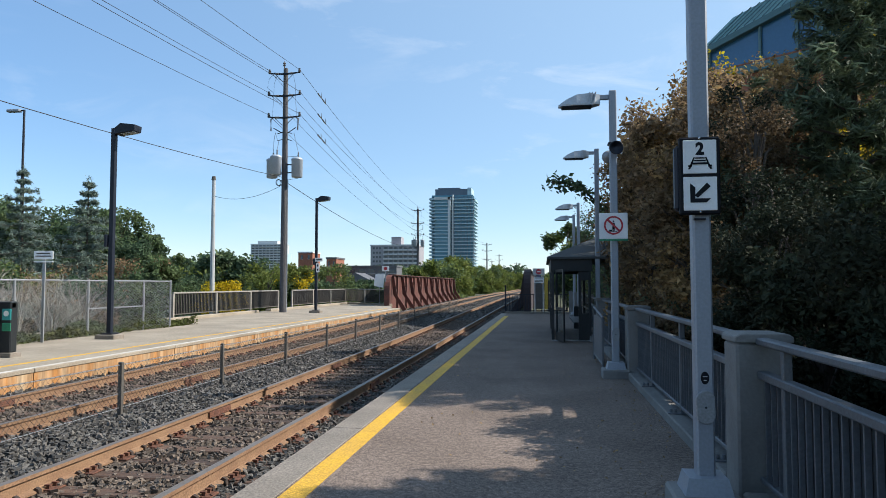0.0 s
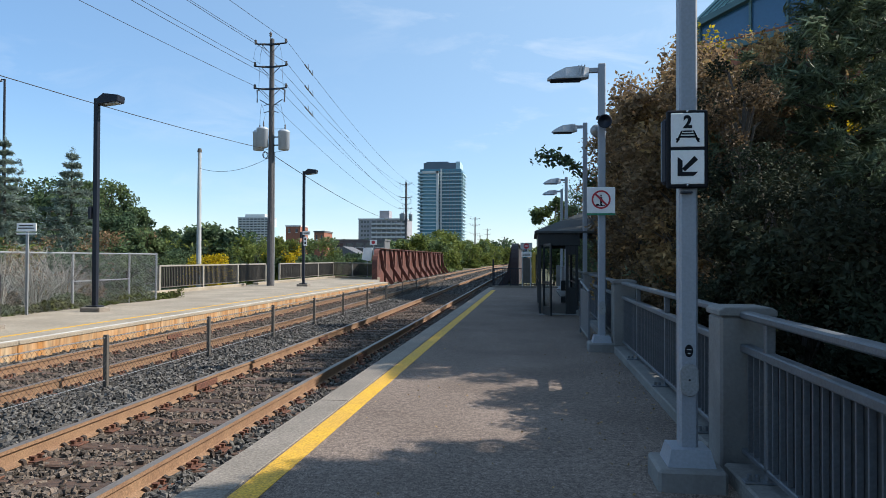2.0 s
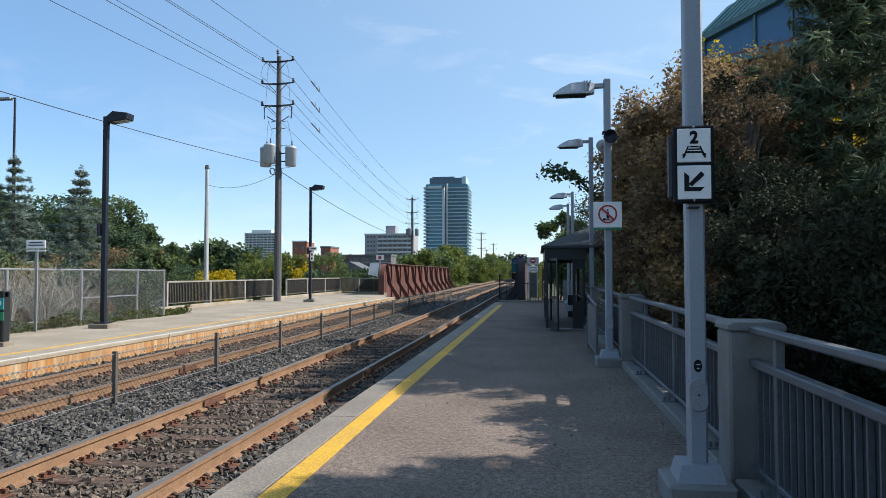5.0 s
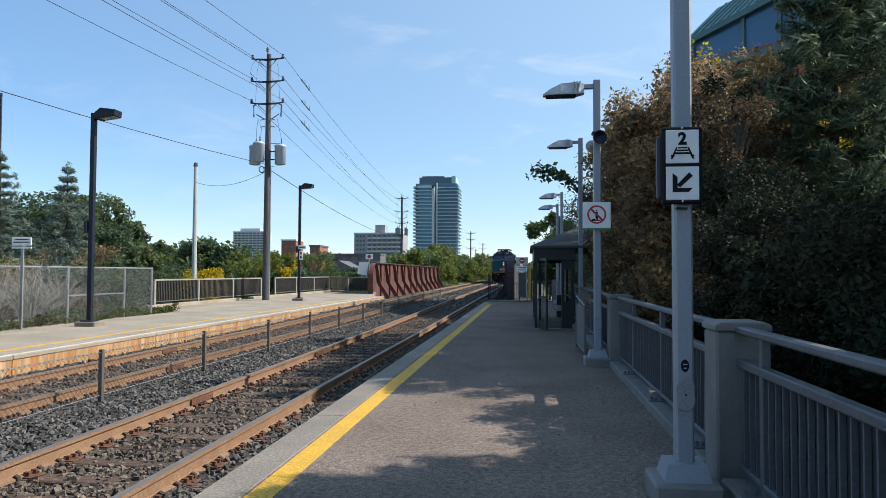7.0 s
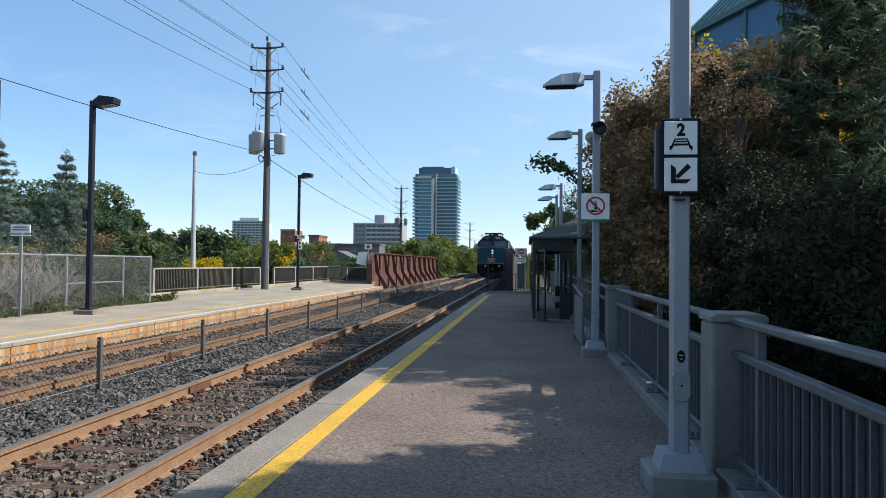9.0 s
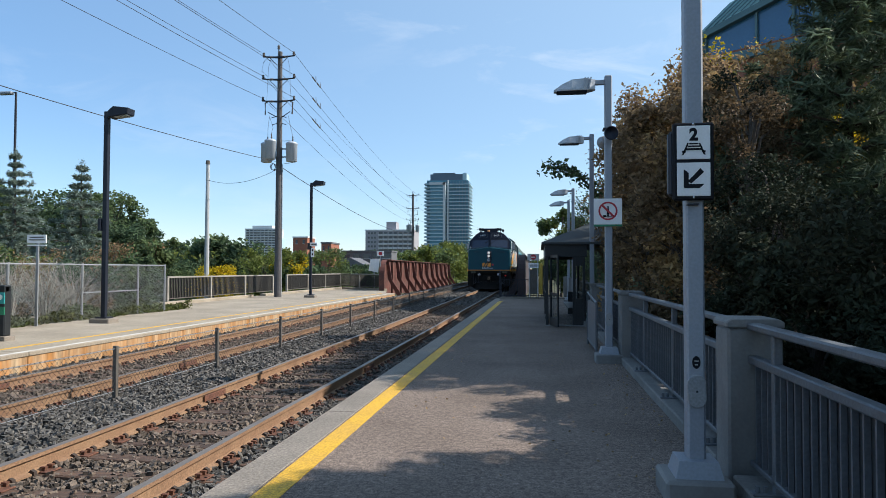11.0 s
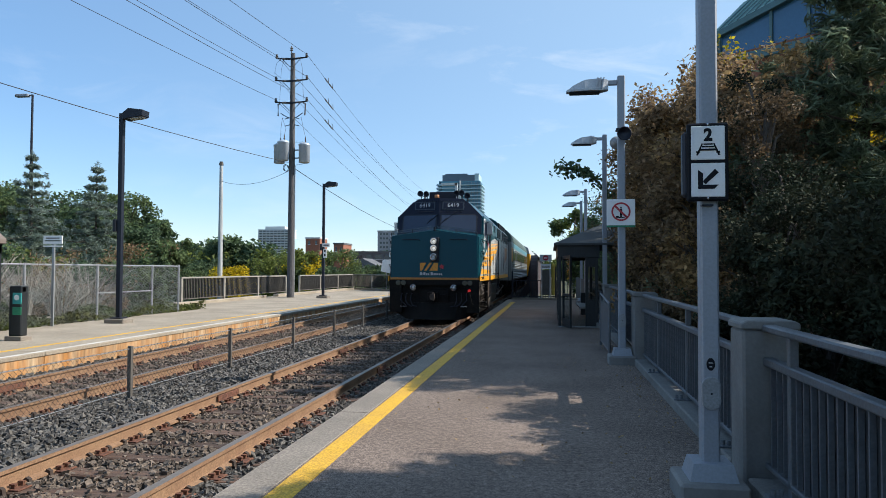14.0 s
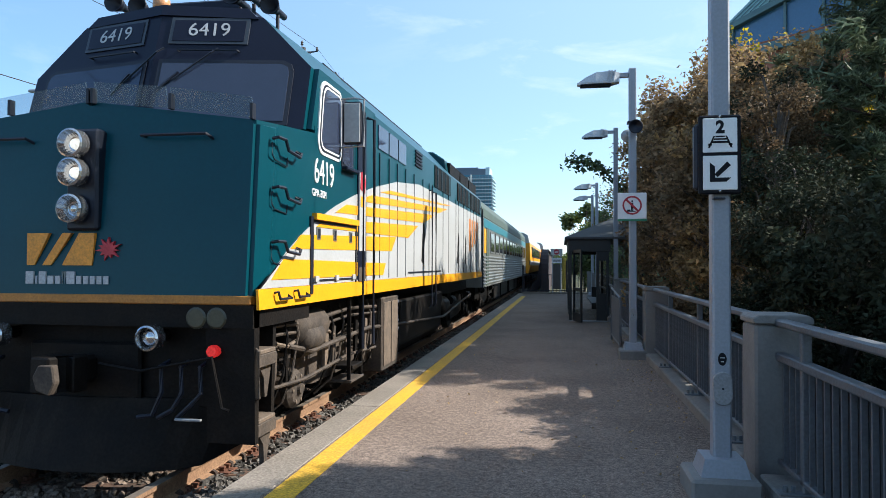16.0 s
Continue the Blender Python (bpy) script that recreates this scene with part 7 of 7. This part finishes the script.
LEAF_GREEN = leaf_mat("green leaves", (0.125, 0.185, 0.085), (0.16, 0.215, 0.09))
LEAF_DEEP = leaf_mat("deep green leaves", (0.085, 0.138, 0.08), (0.11, 0.165, 0.085))
# the next two leaf colours have the shade of the hedge painted in
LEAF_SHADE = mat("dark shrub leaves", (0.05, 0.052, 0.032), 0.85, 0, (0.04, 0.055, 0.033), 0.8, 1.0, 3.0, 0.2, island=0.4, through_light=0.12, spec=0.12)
LEAF_BROWN_SHADE = leaf_mat("dull shaded brown leaves", (0.19, 0.125, 0.072), (0.12, 0.09, 0.055))
LEAF_LIGHT = leaf_mat("yellow-green leaves", (0.22, 0.25, 0.06), (0.14, 0.19, 0.05))
LEAF_YELLOW = leaf_mat("autumn yellow leaves", (0.75, 0.54, 0.02), (0.50, 0.42, 0.03))
LEAF_GOLD = leaf_mat("golden brown autumn leaves", (0.52, 0.35, 0.16), (0.35, 0.235, 0.115), scale=1.2)
LEAF_BROWN = leaf_mat("dull brown leaves", (0.32, 0.215, 0.12), (0.23, 0.16, 0.095))
NEEDLE_DARK = leaf_mat("dark pine needles", (0.18, 0.24, 0.16), (0.22, 0.27, 0.16))
NEEDLE_BLUE = leaf_mat("blue-green spruce needles", (0.30, 0.37, 0.32), (0.20, 0.27, 0.22))
BARK = mat("grey-brown bark", (0.12, 0.095, 0.075), 0.9, 0, (0.07, 0.055, 0.045), 6, 0.8, 30, 0.3, 0.6, 20, stretch=(3, 3, 0.5))
GRASS = leaf_mat("weeds", (0.09, 0.13, 0.03), (0.13, 0.13, 0.05))


def foliage(name, centres, sizes, leaf, material, parent, rng, droop=0.3, aspect=0.55):
    """Many small folded leaves, each with its own place and turn."""
    n = len(centres)
    a = rng.normal(size=(n, 3))
    a[:, 2] *= 0.7
    a[:, 2] -= droop
    a /= np.linalg.norm(a, axis=1)[:, None]
    b = np.cross(a, rng.normal(size=(n, 3)))
    b /= np.linalg.norm(b, axis=1)[:, None] + 1e-9
    c = np.cross(a, b)
    s = (sizes * leaf * rng.uniform(0.6, 1.3, n))[:, None]
    p0 = centres - a * s * 0.5
    p1 = centres + b * s * aspect * 0.5 + c * s * 0.12
    p2 = centres + a * s * 0.5
    p3 = centres - b * s * aspect * 0.5 + c * s * 0.12
    v = np.stack([p0, p1, p2, p3], 1).reshape(-1, 3)
    f = np.array([(0, 1, 2), (0, 2, 3)])[None] + (np.arange(n) * 4)[:, None, None]
    f = f.reshape(-1, 3)
    me = bpy.data.meshes.new(name)
    me.vertices.add(len(v)); me.vertices.foreach_set("co", v.ravel())
    me.loops.add(f.size); me.loops.foreach_set("vertex_index", f.ravel())
    me.polygons.add(len(f)); me.polygons.foreach_set("loop_start", np.arange(0, f.size, 3))
    me.polygons.foreach_set("use_smooth", np.zeros(len(f), dtype=bool))
    me.update(calc_edges=True)
    me.materials.append(material)
    ob = new(name, me)
    ob.parent = parent
    return ob


def make_tree(x, y, base, height, radius, material, label, n=9000, leaf=0.16, low=0.15, seed=1, category="tree", group="", clumps=34, second=None, name="tree", squash=1.0):
    """Tapered trunk with limbs, each limb ends in clumps of leaves; the outline is uneven."""
    rng = np.random.default_rng(seed)
    t = thing(name, label, category, group, at=(x, y, base))
    trunk = bmesh.new()
    lean = rng.normal(size=2) * 0.04 * height
    top = Vector((lean[0], lean[1], height * 0.72))
    tube([(0, 0, -0.3), (lean[0] * 0.3, lean[1] * 0.3, height * 0.3), top], max(0.05, height * 0.014), 7, trunk)
    cs, ws = [], []
    for k in range(clumps):
        u = rng.uniform(0, 1) ** 0.8
        h = height * (low + (0.97 - low) * u)
        prof = math.sin(math.pi * min(1, 0.18 + 0.80 * (1 - u) ** 0.75)) ** 0.7 if u > 0.25 else 0.75 + u
        ang = rng.uniform(0, 2 * math.pi)
        rr = radius * prof * math.sqrt(rng.uniform(0.15, 1.0)) * squash
        c = Vector((lean[0] * u + rr * math.cos(ang), lean[1] * u + rr * math.sin(ang), h))
        w = radius * rng.uniform(0.20, 0.42)
        cs.append(c)
        ws.append(w)
        root = Vector((lean[0] * u * 0.6, lean[1] * u * 0.6, max(0.1, h - rr * 0.7 - 0.1 * height)))
        tube([root, root.lerp(c, 0.55) + Vector((0, 0, 0.05 * height)), c], max(0.012, height * 0.0035), 5, trunk)
    part("trunk", trunk, BARK, t)
    share_n = np.array(ws) ** 2
    counts = np.maximum(20, (n * share_n / share_n.sum()).astype(int))
    pts, sz = [], []
    for c, w, m in zip(cs, ws, counts):
        d = rng.normal(size=(m, 3))
        d /= np.linalg.norm(d, axis=1)[:, None]
        r = w * rng.uniform(0.15, 1.12, m) ** 0.6
        p = np.array(c) + d * r[:, None] * np.array([1, 1, 0.75])
        p += 0.12 * w * np.sin(p[:, [1, 2, 0]] * 9 / max(w, 0.2))
        pts.append(p)
        sz.append(np.ones(m))
    pts, sz = np.concatenate(pts), np.concatenate(sz)
    keep = pts[:, 2] > 0.02
    pts, sz = pts[keep], sz[keep]
    if second is not None:
        pick = (np.sin(pts[:, 0] * 2.1 + seed) + np.sin(pts[:, 2] * 2.7) + rng.normal(size=len(pts)) * 0.6) > 0.75
        foliage("crown", pts[~pick], sz[~pick], leaf, material, t, rng)
        foliage("crown", pts[pick], sz[pick], leaf, second, t, rng)
    else:
        foliage("crown", pts, sz, leaf, material, t, rng)
    return t


def make_conifer(x, y, base, height, radius, material, label, seed=1, whorls=26, per=9, tufts=14, needle=0.3, droop=0.25, name="conifer", low=0.08, power=0.8, blades=5, aspect=0.16):
    """A straight stem with whorls of drooping boughs set with needle tufts."""
    rng = np.random.default_rng(seed)
    t = thing(name, label, "tree", "conifers", at=(x, y, base))
    bm = bmesh.new()
    part("trunk", rod((0, 0, -0.3), (0, 0, height * 0.97), height * 0.014, 0.02, 8), BARK, t)
    pts, sz = [], []
    for k in range(whorls):
        u = low + (1 - low) * k / whorls
        z = height * u
        reach = radius * (1 - u) ** power * rng.uniform(0.8, 1.15) + 0.025 * radius
        m = max(4, int(per * (1 - 0.4 * u)))
        for j in range(m):
            a = 2 * math.pi * (j + rng.uniform(-0.35, 0.35)) / m + k * 0.9
            L = reach * rng.uniform(0.6, 1.15)
            tip = Vector((L * math.cos(a), L * math.sin(a), z - droop * L + 0.10 * L))
            mid = Vector((0.55 * L * math.cos(a), 0.55 * L * math.sin(a), z - droop * L * 0.7))
            tube([(0, 0, z), mid, tip], 0.012 + 0.006 * L, 4, bm)
            q = max(4, int(tufts * (0.35 + L / radius)))
            s = rng.uniform(0.12, 1.05, q)
            side = rng.normal(size=q) * 0.16 * L * (1.1 - s)
            px = L * s * math.cos(a) - side * math.sin(a)
            py = L * s * math.sin(a) + side * math.cos(a)
            pz = z - droop * L * s ** 1.5 + 0.12 * L * s ** 3 + rng.normal(size=q) * (0.03 * L + 0.03)
            pts.append(np.stack([px, py, pz], 1))
            sz.append(0.7 + 0.5 * rng.uniform(0, 1, q))
    for _ in range(20):
        pts.append(np.array([[rng.normal() * 0.05, rng.normal() * 0.05, height * rng.uniform(0.93, 1.0)]]))
        sz.append(np.array([0.6]))
    tagged(part("bough", bm, BARK, t), kind="stuff")
    pts, sz = np.concatenate(pts), np.concatenate(sz)
    P = np.repeat(pts, blades, 0) + rng.normal(size=(len(pts) * blades, 3)) * needle * 0.22
    foliage("needles", P, np.repeat(sz, blades), needle, material, t, rng, droop=-0.2, aspect=aspect)
    return t


def make_weeds(name, label, n, x0, x1, y0, y1, z, height, material, seed):
    rng = np.random.default_rng(seed)
    c = np.stack([rng.uniform(x0, x1, n), rng.uniform(y0, y1, n), np.zeros(n)], 1)
    c[:, 2] = z + height * rng.uniform(0, 1, n) * (0.5 + 0.5 * np.sin(c[:, 1] * 1.7 + seed) * np.sin(c[:, 0] * 2.3))
    ob = foliage(name, c, np.ones(n), 0.13, material, None, rng, droop=-0.4)
    return tagged(ob, label, "weeds", kind="stuff")


# beside the near platform: an autumn hedge of small trees and dark pines below the railing
for i, (x, y, top, r, a, b, n) in enumerate((
        (2.75, 14.4, 5.2, 1.15, LEAF_BROWN, LEAF_GOLD, 15000), (2.55, 16.9, 5.4, 1.2, LEAF_GOLD, LEAF_BROWN, 15000), (4.0, 15.2, 6.2, 1.5, LEAF_GOLD, LEAF_BROWN, 17000),
        (3.3, 18.4, 6.6, 1.5, LEAF_GOLD, LEAF_BROWN, 14000), (5.3, 16.4, 6.9, 1.7, LEAF_GOLD, LEAF_YELLOW, 14000), (2.8, 20.0, 4.9, 1.2, LEAF_BROWN, LEAF_GREEN, 9000),
        (3.6, 22.3, 6.2, 1.5, LEAF_BROWN, LEAF_GOLD, 9000), (2.75, 12.7, 4.4, 1.15, LEAF_BROWN, LEAF_GOLD, 14000), (3.8, 13.2, 5.4, 1.3, LEAF_BROWN, LEAF_GOLD, 13000), (3.7, 26.0, 6.3, 1.6, LEAF_BROWN, LEAF_GREEN, 8000),
        (3.5, 30.0, 6.1, 1.6, LEAF_GREEN, LEAF_BROWN, 7000), (3.3, 34.4, 6.0, 1.6, LEAF_GREEN, LEAF_BROWN, 7000), (3.1, 38.8, 5.6, 1.5, LEAF_GREEN, LEAF_DEEP, 6000), (2.9, 43.0, 5.4, 1.5, LEAF_GREEN, LEAF_DEEP, 6000),
        (4.6, 17.4, 7.4, 1.7, LEAF_GOLD, LEAF_YELLOW, 14000), (6.2, 18.2, 7.4, 1.6, LEAF_GOLD, LEAF_YELLOW, 12000), (3.9, 19.6, 7.2, 1.6, LEAF_GOLD, LEAF_BROWN, 11000))):
    g = ground_height(x, y)
    make_tree(x, y, g, top - g - 0.25 * r, r, a, "small autumn tree with golden brown leaves by the railing", n, 0.115, 0.06, 20 + i, group="trees beside the near platform", clumps=60, second=b)
make_conifer(8.0, 16.4, -2.8, 12.0, 2.8, NEEDLE_DARK, "dark green pine with long needles beyond the railing", 3, 30, 8, 26, 0.30, -0.12, low=0.06, power=0.95, blades=14, aspect=0.04)
make_conifer(5.1, 12.2, -2.8, 10.1, 4.6, NEEDLE_DARK, "dark green pine with long needles and bare inner boughs", 4, 16, 8, 30, 0.27, -0.06, low=0.34, power=1.0, blades=20, aspect=0.04)
make_conifer(7.0, 13.2, -2.8, 6.6, 2.0, NEEDLE_DARK, "dark pine among the autumn trees", 6, 26, 9, 34, 0.26, 0.05, low=0.06, power=0.6, blades=9, aspect=0.055)
# three unseen pines, added to shade the near asphalt and block skylight
make_conifer(4.6, 6.0, -2.8, 8.2, 2.7, NEEDLE_DARK, "dark pine out of view, added to shade the platform", 5, 16, 9, 40, 0.24, 0.05, low=0.45, power=0.5, blades=11, aspect=0.06)
make_conifer(4.9, 3.6, -2.8, 8.5, 2.5, NEEDLE_DARK, "dark pine out of view, added to shade the platform", 15, 20, 9, 40, 0.24, 0.05, low=0.28, power=0.5, blades=16, aspect=0.06)
make_conifer(4.8, 1.0, -2.8, 10.4, 2.6, NEEDLE_DARK, "dark pine out of view, added to shade the platform", 16, 20, 9, 40, 0.24, 0.05, low=0.28, power=0.7, blades=14, aspect=0.06)
# shrubs seen from their unlit side: the dark comes from the leaf colour
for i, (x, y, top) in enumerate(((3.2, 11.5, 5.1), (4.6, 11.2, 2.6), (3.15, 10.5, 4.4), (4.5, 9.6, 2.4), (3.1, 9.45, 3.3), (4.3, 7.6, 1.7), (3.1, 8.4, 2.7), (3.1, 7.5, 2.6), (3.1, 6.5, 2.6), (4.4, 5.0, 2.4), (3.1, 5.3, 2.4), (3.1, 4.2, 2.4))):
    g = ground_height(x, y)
    make_tree(x, y, g, top - g - 0.2, 0.9, LEAF_SHADE, "shrub below the railing, leaf colour darkened for shade", 15000, 0.062, 0.05, 50 + i, "bush", "dark shrubs below the railing", 34, LEAF_BROWN_SHADE if y > 9 else None, "bush")
# same shade-coloured leaves; these stop sun between the upper rails of the railing
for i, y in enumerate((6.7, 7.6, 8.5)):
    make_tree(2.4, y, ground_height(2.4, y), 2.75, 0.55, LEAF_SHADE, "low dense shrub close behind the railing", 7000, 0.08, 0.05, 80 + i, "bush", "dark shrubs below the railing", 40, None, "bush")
make_tree(9.0, 18.6, -2.8, 13.2, 1.8, LEAF_YELLOW, "yellow-leaved tree behind the pines", 9000, 0.14, 0.3, 61, clumps=40, second=LEAF_GOLD)
make_weeds("undergrowth", "dark undergrowth below the railing", 26000, 1.95, 7.5, 2, 30, -1.6, 1.5, LEAF_DEEP, 8)
make_tree(1.7, 52.0, -0.4, 6.6, 1.5, LEAF_GREEN, "leafy green tree beyond the platform end", 9000, 0.24, 0.1, 71, second=LEAF_LIGHT)
make_tree(2.6, 45.0, -2.0, 6.0, 1.9, LEAF_GREEN, "leafy green tree beyond the platform end", 7000, 0.22, 0.1, 72)
# a bough reaching out over the shelter
bough = thing("overhanging_bough", "leafy green bough reaching over the platform", "branch")
bm = bmesh.new()
line = [Vector((2.9, 22.0, 2.5)), Vector((1.9, 20.6, 3.6)), Vector((1.25, 19.9, 4.15)), Vector((0.75, 19.6, 4.40)), Vector((0.25, 19.5, 4.42))]
tube(line, 0.03, 5, bm)
part("limb", bm, BARK, bough)
rng = np.random.default_rng(5)
pts = np.concatenate([np.array(a.lerp(b, u)) + rng.normal(size=(26, 3)) * 0.11 for a, b in zip(line[1:], line[2:]) for u in (0.1, 0.4, 0.7, 1.0)])
foliage("leaves", pts, np.ones(len(pts)), 0.17, LEAF_DEEP, bough, rng)

# fallen leaves on the asphalt, thickest along the kerb
rng = np.random.default_rng(31)
n = 420
lx = np.where(rng.uniform(0, 1, n) < 0.6, KERB_X - 0.05 - rng.exponential(0.22, n), rng.uniform(-1.7, 1.3, n))
pts = np.stack([np.clip(lx, -1.7, KERB_X - 0.03), 3.0 + 22 * rng.uniform(0, 1, n) ** 1.5, np.full(n, 0.006)], 1)
tagged(foliage("fallen_leaves", pts, np.ones(n), 0.032, LEAF_GOLD, None, rng), "small dry leaves and grit scattered on the asphalt", "leaf litter", kind="stuff")


# behind the far platform
def make_bare_shrub(x, y, height, spread, seed):
    """Many thin bleached stems fanning out from one root."""
    r = random.Random(seed)
    t = thing("bare_shrub", "leafless pale-stemmed shrub behind the chain-link fence", "bush", "bare shrubs behind the fence", at=(x, y, ground_height(x, y)))
    bm = bmesh.new()
    for k in range(46):
        a = r.uniform(0, 2 * math.pi)
        d = Vector((math.cos(a), math.sin(a), 0)) * spread * r.uniform(0.2, 1.0)
        h = height * r.uniform(0.5, 1.0)
        mid = d * 0.4 + Vector((r.uniform(-0.1, 0.1), r.uniform(-0.1, 0.1), h * 0.65))
        tip = d + Vector((0, 0, h))
        tube([(0, 0, 0), mid, tip], 0.009, 4, bm)
        for j in range(3):
            p = mid.lerp(tip, r.uniform(0.1, 0.9))
            tube([p, p + Vector((r.uniform(-0.35, 0.35), r.uniform(-0.35, 0.35), r.uniform(0.1, 0.4)))], 0.005, 4, bm)
    tagged(part("twig_mass", bm, STEM, t), kind="stuff")


STEM = mat("bleached grey stems", (0.42, 0.40, 0.35), 0.9, 0, (0.30, 0.28, 0.24), 8, 0.7)
for k, (x, y) in enumerate(((-14.3, 17.2), (-14.5, 18.9), (-14.2, 15.3), (-14.8, 20.6))):
    make_bare_shrub(x, y, 2.3, 1.5, 60 + k)
for i, (u, y, top, r, a, b) in enumerate((
        (-0.86, 52, 8.4, 3.4, LEAF_GREEN, LEAF_DEEP), (-0.80, 55, 8.6, 3.4, LEAF_GREEN, LEAF_LIGHT), (-0.745, 52, 8.2, 3.2, LEAF_DEEP, LEAF_GREEN), (-0.69, 54, 8.3, 3.0, LEAF_GREEN, LEAF_DEEP),
        (-0.655, 52, 7.4, 2.4, LEAF_GREEN, LEAF_DEEP), (-0.93, 50, 8.6, 3.6, LEAF_DEEP, LEAF_GREEN), (-0.625, 53, 5.4, 1.8, LEAF_DEEP, LEAF_GREEN), (-0.72, 47, 6.0, 2.6, LEAF_GREEN, LEAF_DEEP), (-0.65, 47, 4.6, 2.2, LEAF_DEEP, LEAF_GREEN), (-0.59, 50, 3.8, 1.9, LEAF_GREEN, LEAF_BROWN))):
    make_tree(u * y, y, -2.0, top + 2.7 - 0.25 * r, r, a, "tall broad-leaved tree behind the far platform", 9500, 0.30, 0.05, 100 + i, group="trees behind the far platform", clumps=50, second=b)
make_conifer(-31.3, 38.0, -2.0, 10.9, 5.0, NEEDLE_BLUE, "blue-green spruce behind the far platform", 11, 19, 9, 40, 0.26, 0.16, power=1.12, blades=7, aspect=0.16)
make_conifer(-25.9, 36.5, -2.0, 9.8, 5.0, NEEDLE_BLUE, "blue-green spruce behind the far platform", 12, 18, 9, 40, 0.26, 0.16, power=1.12, blades=7, aspect=0.16)
make_conifer(-36.0, 37.0, -2.0, 8.8, 4.6, NEEDLE_BLUE, "blue-green spruce behind the far platform", 13, 17, 9, 40, 0.26, 0.16, power=1.12, blades=7, aspect=0.16)
for i, (x, y, h, r, a, b) in enumerate((
        (-18.2, 25.5, 2.9, 1.5, LEAF_BROWN, LEAF_DEEP), (-15.8, 24.0, 2.3, 1.3, LEAF_GREEN, LEAF_BROWN), (-17.5, 20.5, 2.9, 1.6, LEAF_BROWN, LEAF_LIGHT), (-20.5, 21.5, 3.4, 1.9, LEAF_BROWN, LEAF_GREEN),
        (-15.6, 17.2, 2.0, 1.2, LEAF_DEEP, LEAF_GREEN), (-15.2, 21.8, 1.7, 1.1, LEAF_DEEP, LEAF_BROWN), (-14.9, 24.3, 2.0, 0.75, LEAF_DEEP, LEAF_GREEN), (-16.8, 15.2, 2.3, 1.3, LEAF_LIGHT, LEAF_BROWN),
        (-22.2, 46, 3.3, 1.8, LEAF_YELLOW, LEAF_YELLOW), (-20.6, 50, 4.2, 1.5, LEAF_LIGHT, LEAF_GREEN), (-18.6, 51, 4.0, 1.4, LEAF_LIGHT, LEAF_YELLOW), (-26.0, 48, 3.6, 1.8, LEAF_DEEP, LEAF_GREEN), (-16.8, 55, 3.2, 2.0, LEAF_GREEN, LEAF_LIGHT), (-22.8, 55, 4.6, 2.6, LEAF_LIGHT, LEAF_GREEN))):
    make_tree(x, y, ground_height(x, y), h + 0.4, r, a, "rough bush behind the far platform", 5200, 0.13 if y < 40 else 0.2, 0.03, 140 + i, "bush", "bushes behind the far platform", 30, b, "bush")
make_weeds("weeds", "low green weeds along the fence", 9000, -14.6, -13.3, 12, 25.5, 0.0, 0.5, GRASS, 21)
# belts of trees towards the town, and along the track beyond the bridge
rng2 = random.Random(9)
for i in range(26):
    u = -0.62 + 0.0165 * i
    d = rng2.uniform(78, 120)
    low_belt = u > -0.37
    make_tree(u * d, d, -2.0, rng2.uniform(3.2, 4.2) if low_belt else rng2.uniform(6.2, 7.4) if u < -0.44 else rng2.uniform(4.6, 6.0), rng2.uniform(2.2, 2.8) if low_belt else rng2.uniform(3.0, 4.2), rng2.choice((LEAF_DEEP, LEAF_GREEN)), "distant broad-leaved tree in a hedge belt", 2600, 0.6, 0.02, 200 + i, group="distant trees", clumps=24, second=rng2.choice((LEAF_DEEP, LEAF_GREEN, LEAF_LIGHT)))
for i in range(20):
    d = 92 + 9 * i
    x = -13.2 - rng2.uniform(0, 4.5) + 0.012 * i * i
    make_tree(x, d, -1.0, rng2.uniform(5.6, 8.2), rng2.uniform(2.4, 3.6), rng2.choice((LEAF_LIGHT, LEAF_GREEN, LEAF_LIGHT)), "yellow-green young tree beside the track", 2400, 0.5, 0.02, 260 + i, group="young trees beside the track", clumps=24, second=rng2.choice((LEAF_LIGHT, LEAF_GREEN, LEAF_LIGHT)))
for i in range(14):
    d = 120 + 14 * i
    x = 2.5 + rng2.uniform(0, 6)
    make_tree(x, d, -1.0, rng2.uniform(5.5, 7.5), rng2.uniform(2.8, 3.6), rng2.choice((LEAF_LIGHT, LEAF_GREEN)), "green tree on the other side of the track", 2000, 0.55, 0.02, 300 + i, group="young trees beside the track", clumps=22)
for i in range(34):
    u = -0.75 + 0.026 * i
    d = rng2.uniform(230, 420)
    make_tree(u * d, d, -3.0, rng2.uniform(9, 13), rng2.uniform(7, 10), rng2.choice((LEAF_DEEP, LEAF_GREEN)), "far tree in the town's skyline", 1500, 1.6, 0.02, 400 + i, group="far trees", clumps=20)


# ---- what moves ----
def motions():
    rows = [(0.0, 183.0), (2.0, 156.5), (3.5, 136.5), (4.2, 127.2), (5.5, 110.2), (6.5, 97.4), (7.0, 91.3), (7.5, 85.4), (8.0, 79.6), (8.5, 74.0), (9.0, 68.7),
            (10.0, 58.9), (11.0, 49.5), (11.5, 45.0), (12.0, 40.6), (12.5, 36.15), (13.0, 31.7), (13.5, 27.2), (14.0, 22.7), (14.5, 18.2), (15.0, 13.75), (15.5, 9.35), (16.0, 5.03)]
    for ob, behind in moving:
        keyed = []
        for t, y in rows:
            dx, dz = bend(y + behind)
            keyed.append((t, pose(TRACKS[0] + 0.01 + dx, y + behind, RAIL_Z + dz)))
        walk(ob, keyed)


motions()
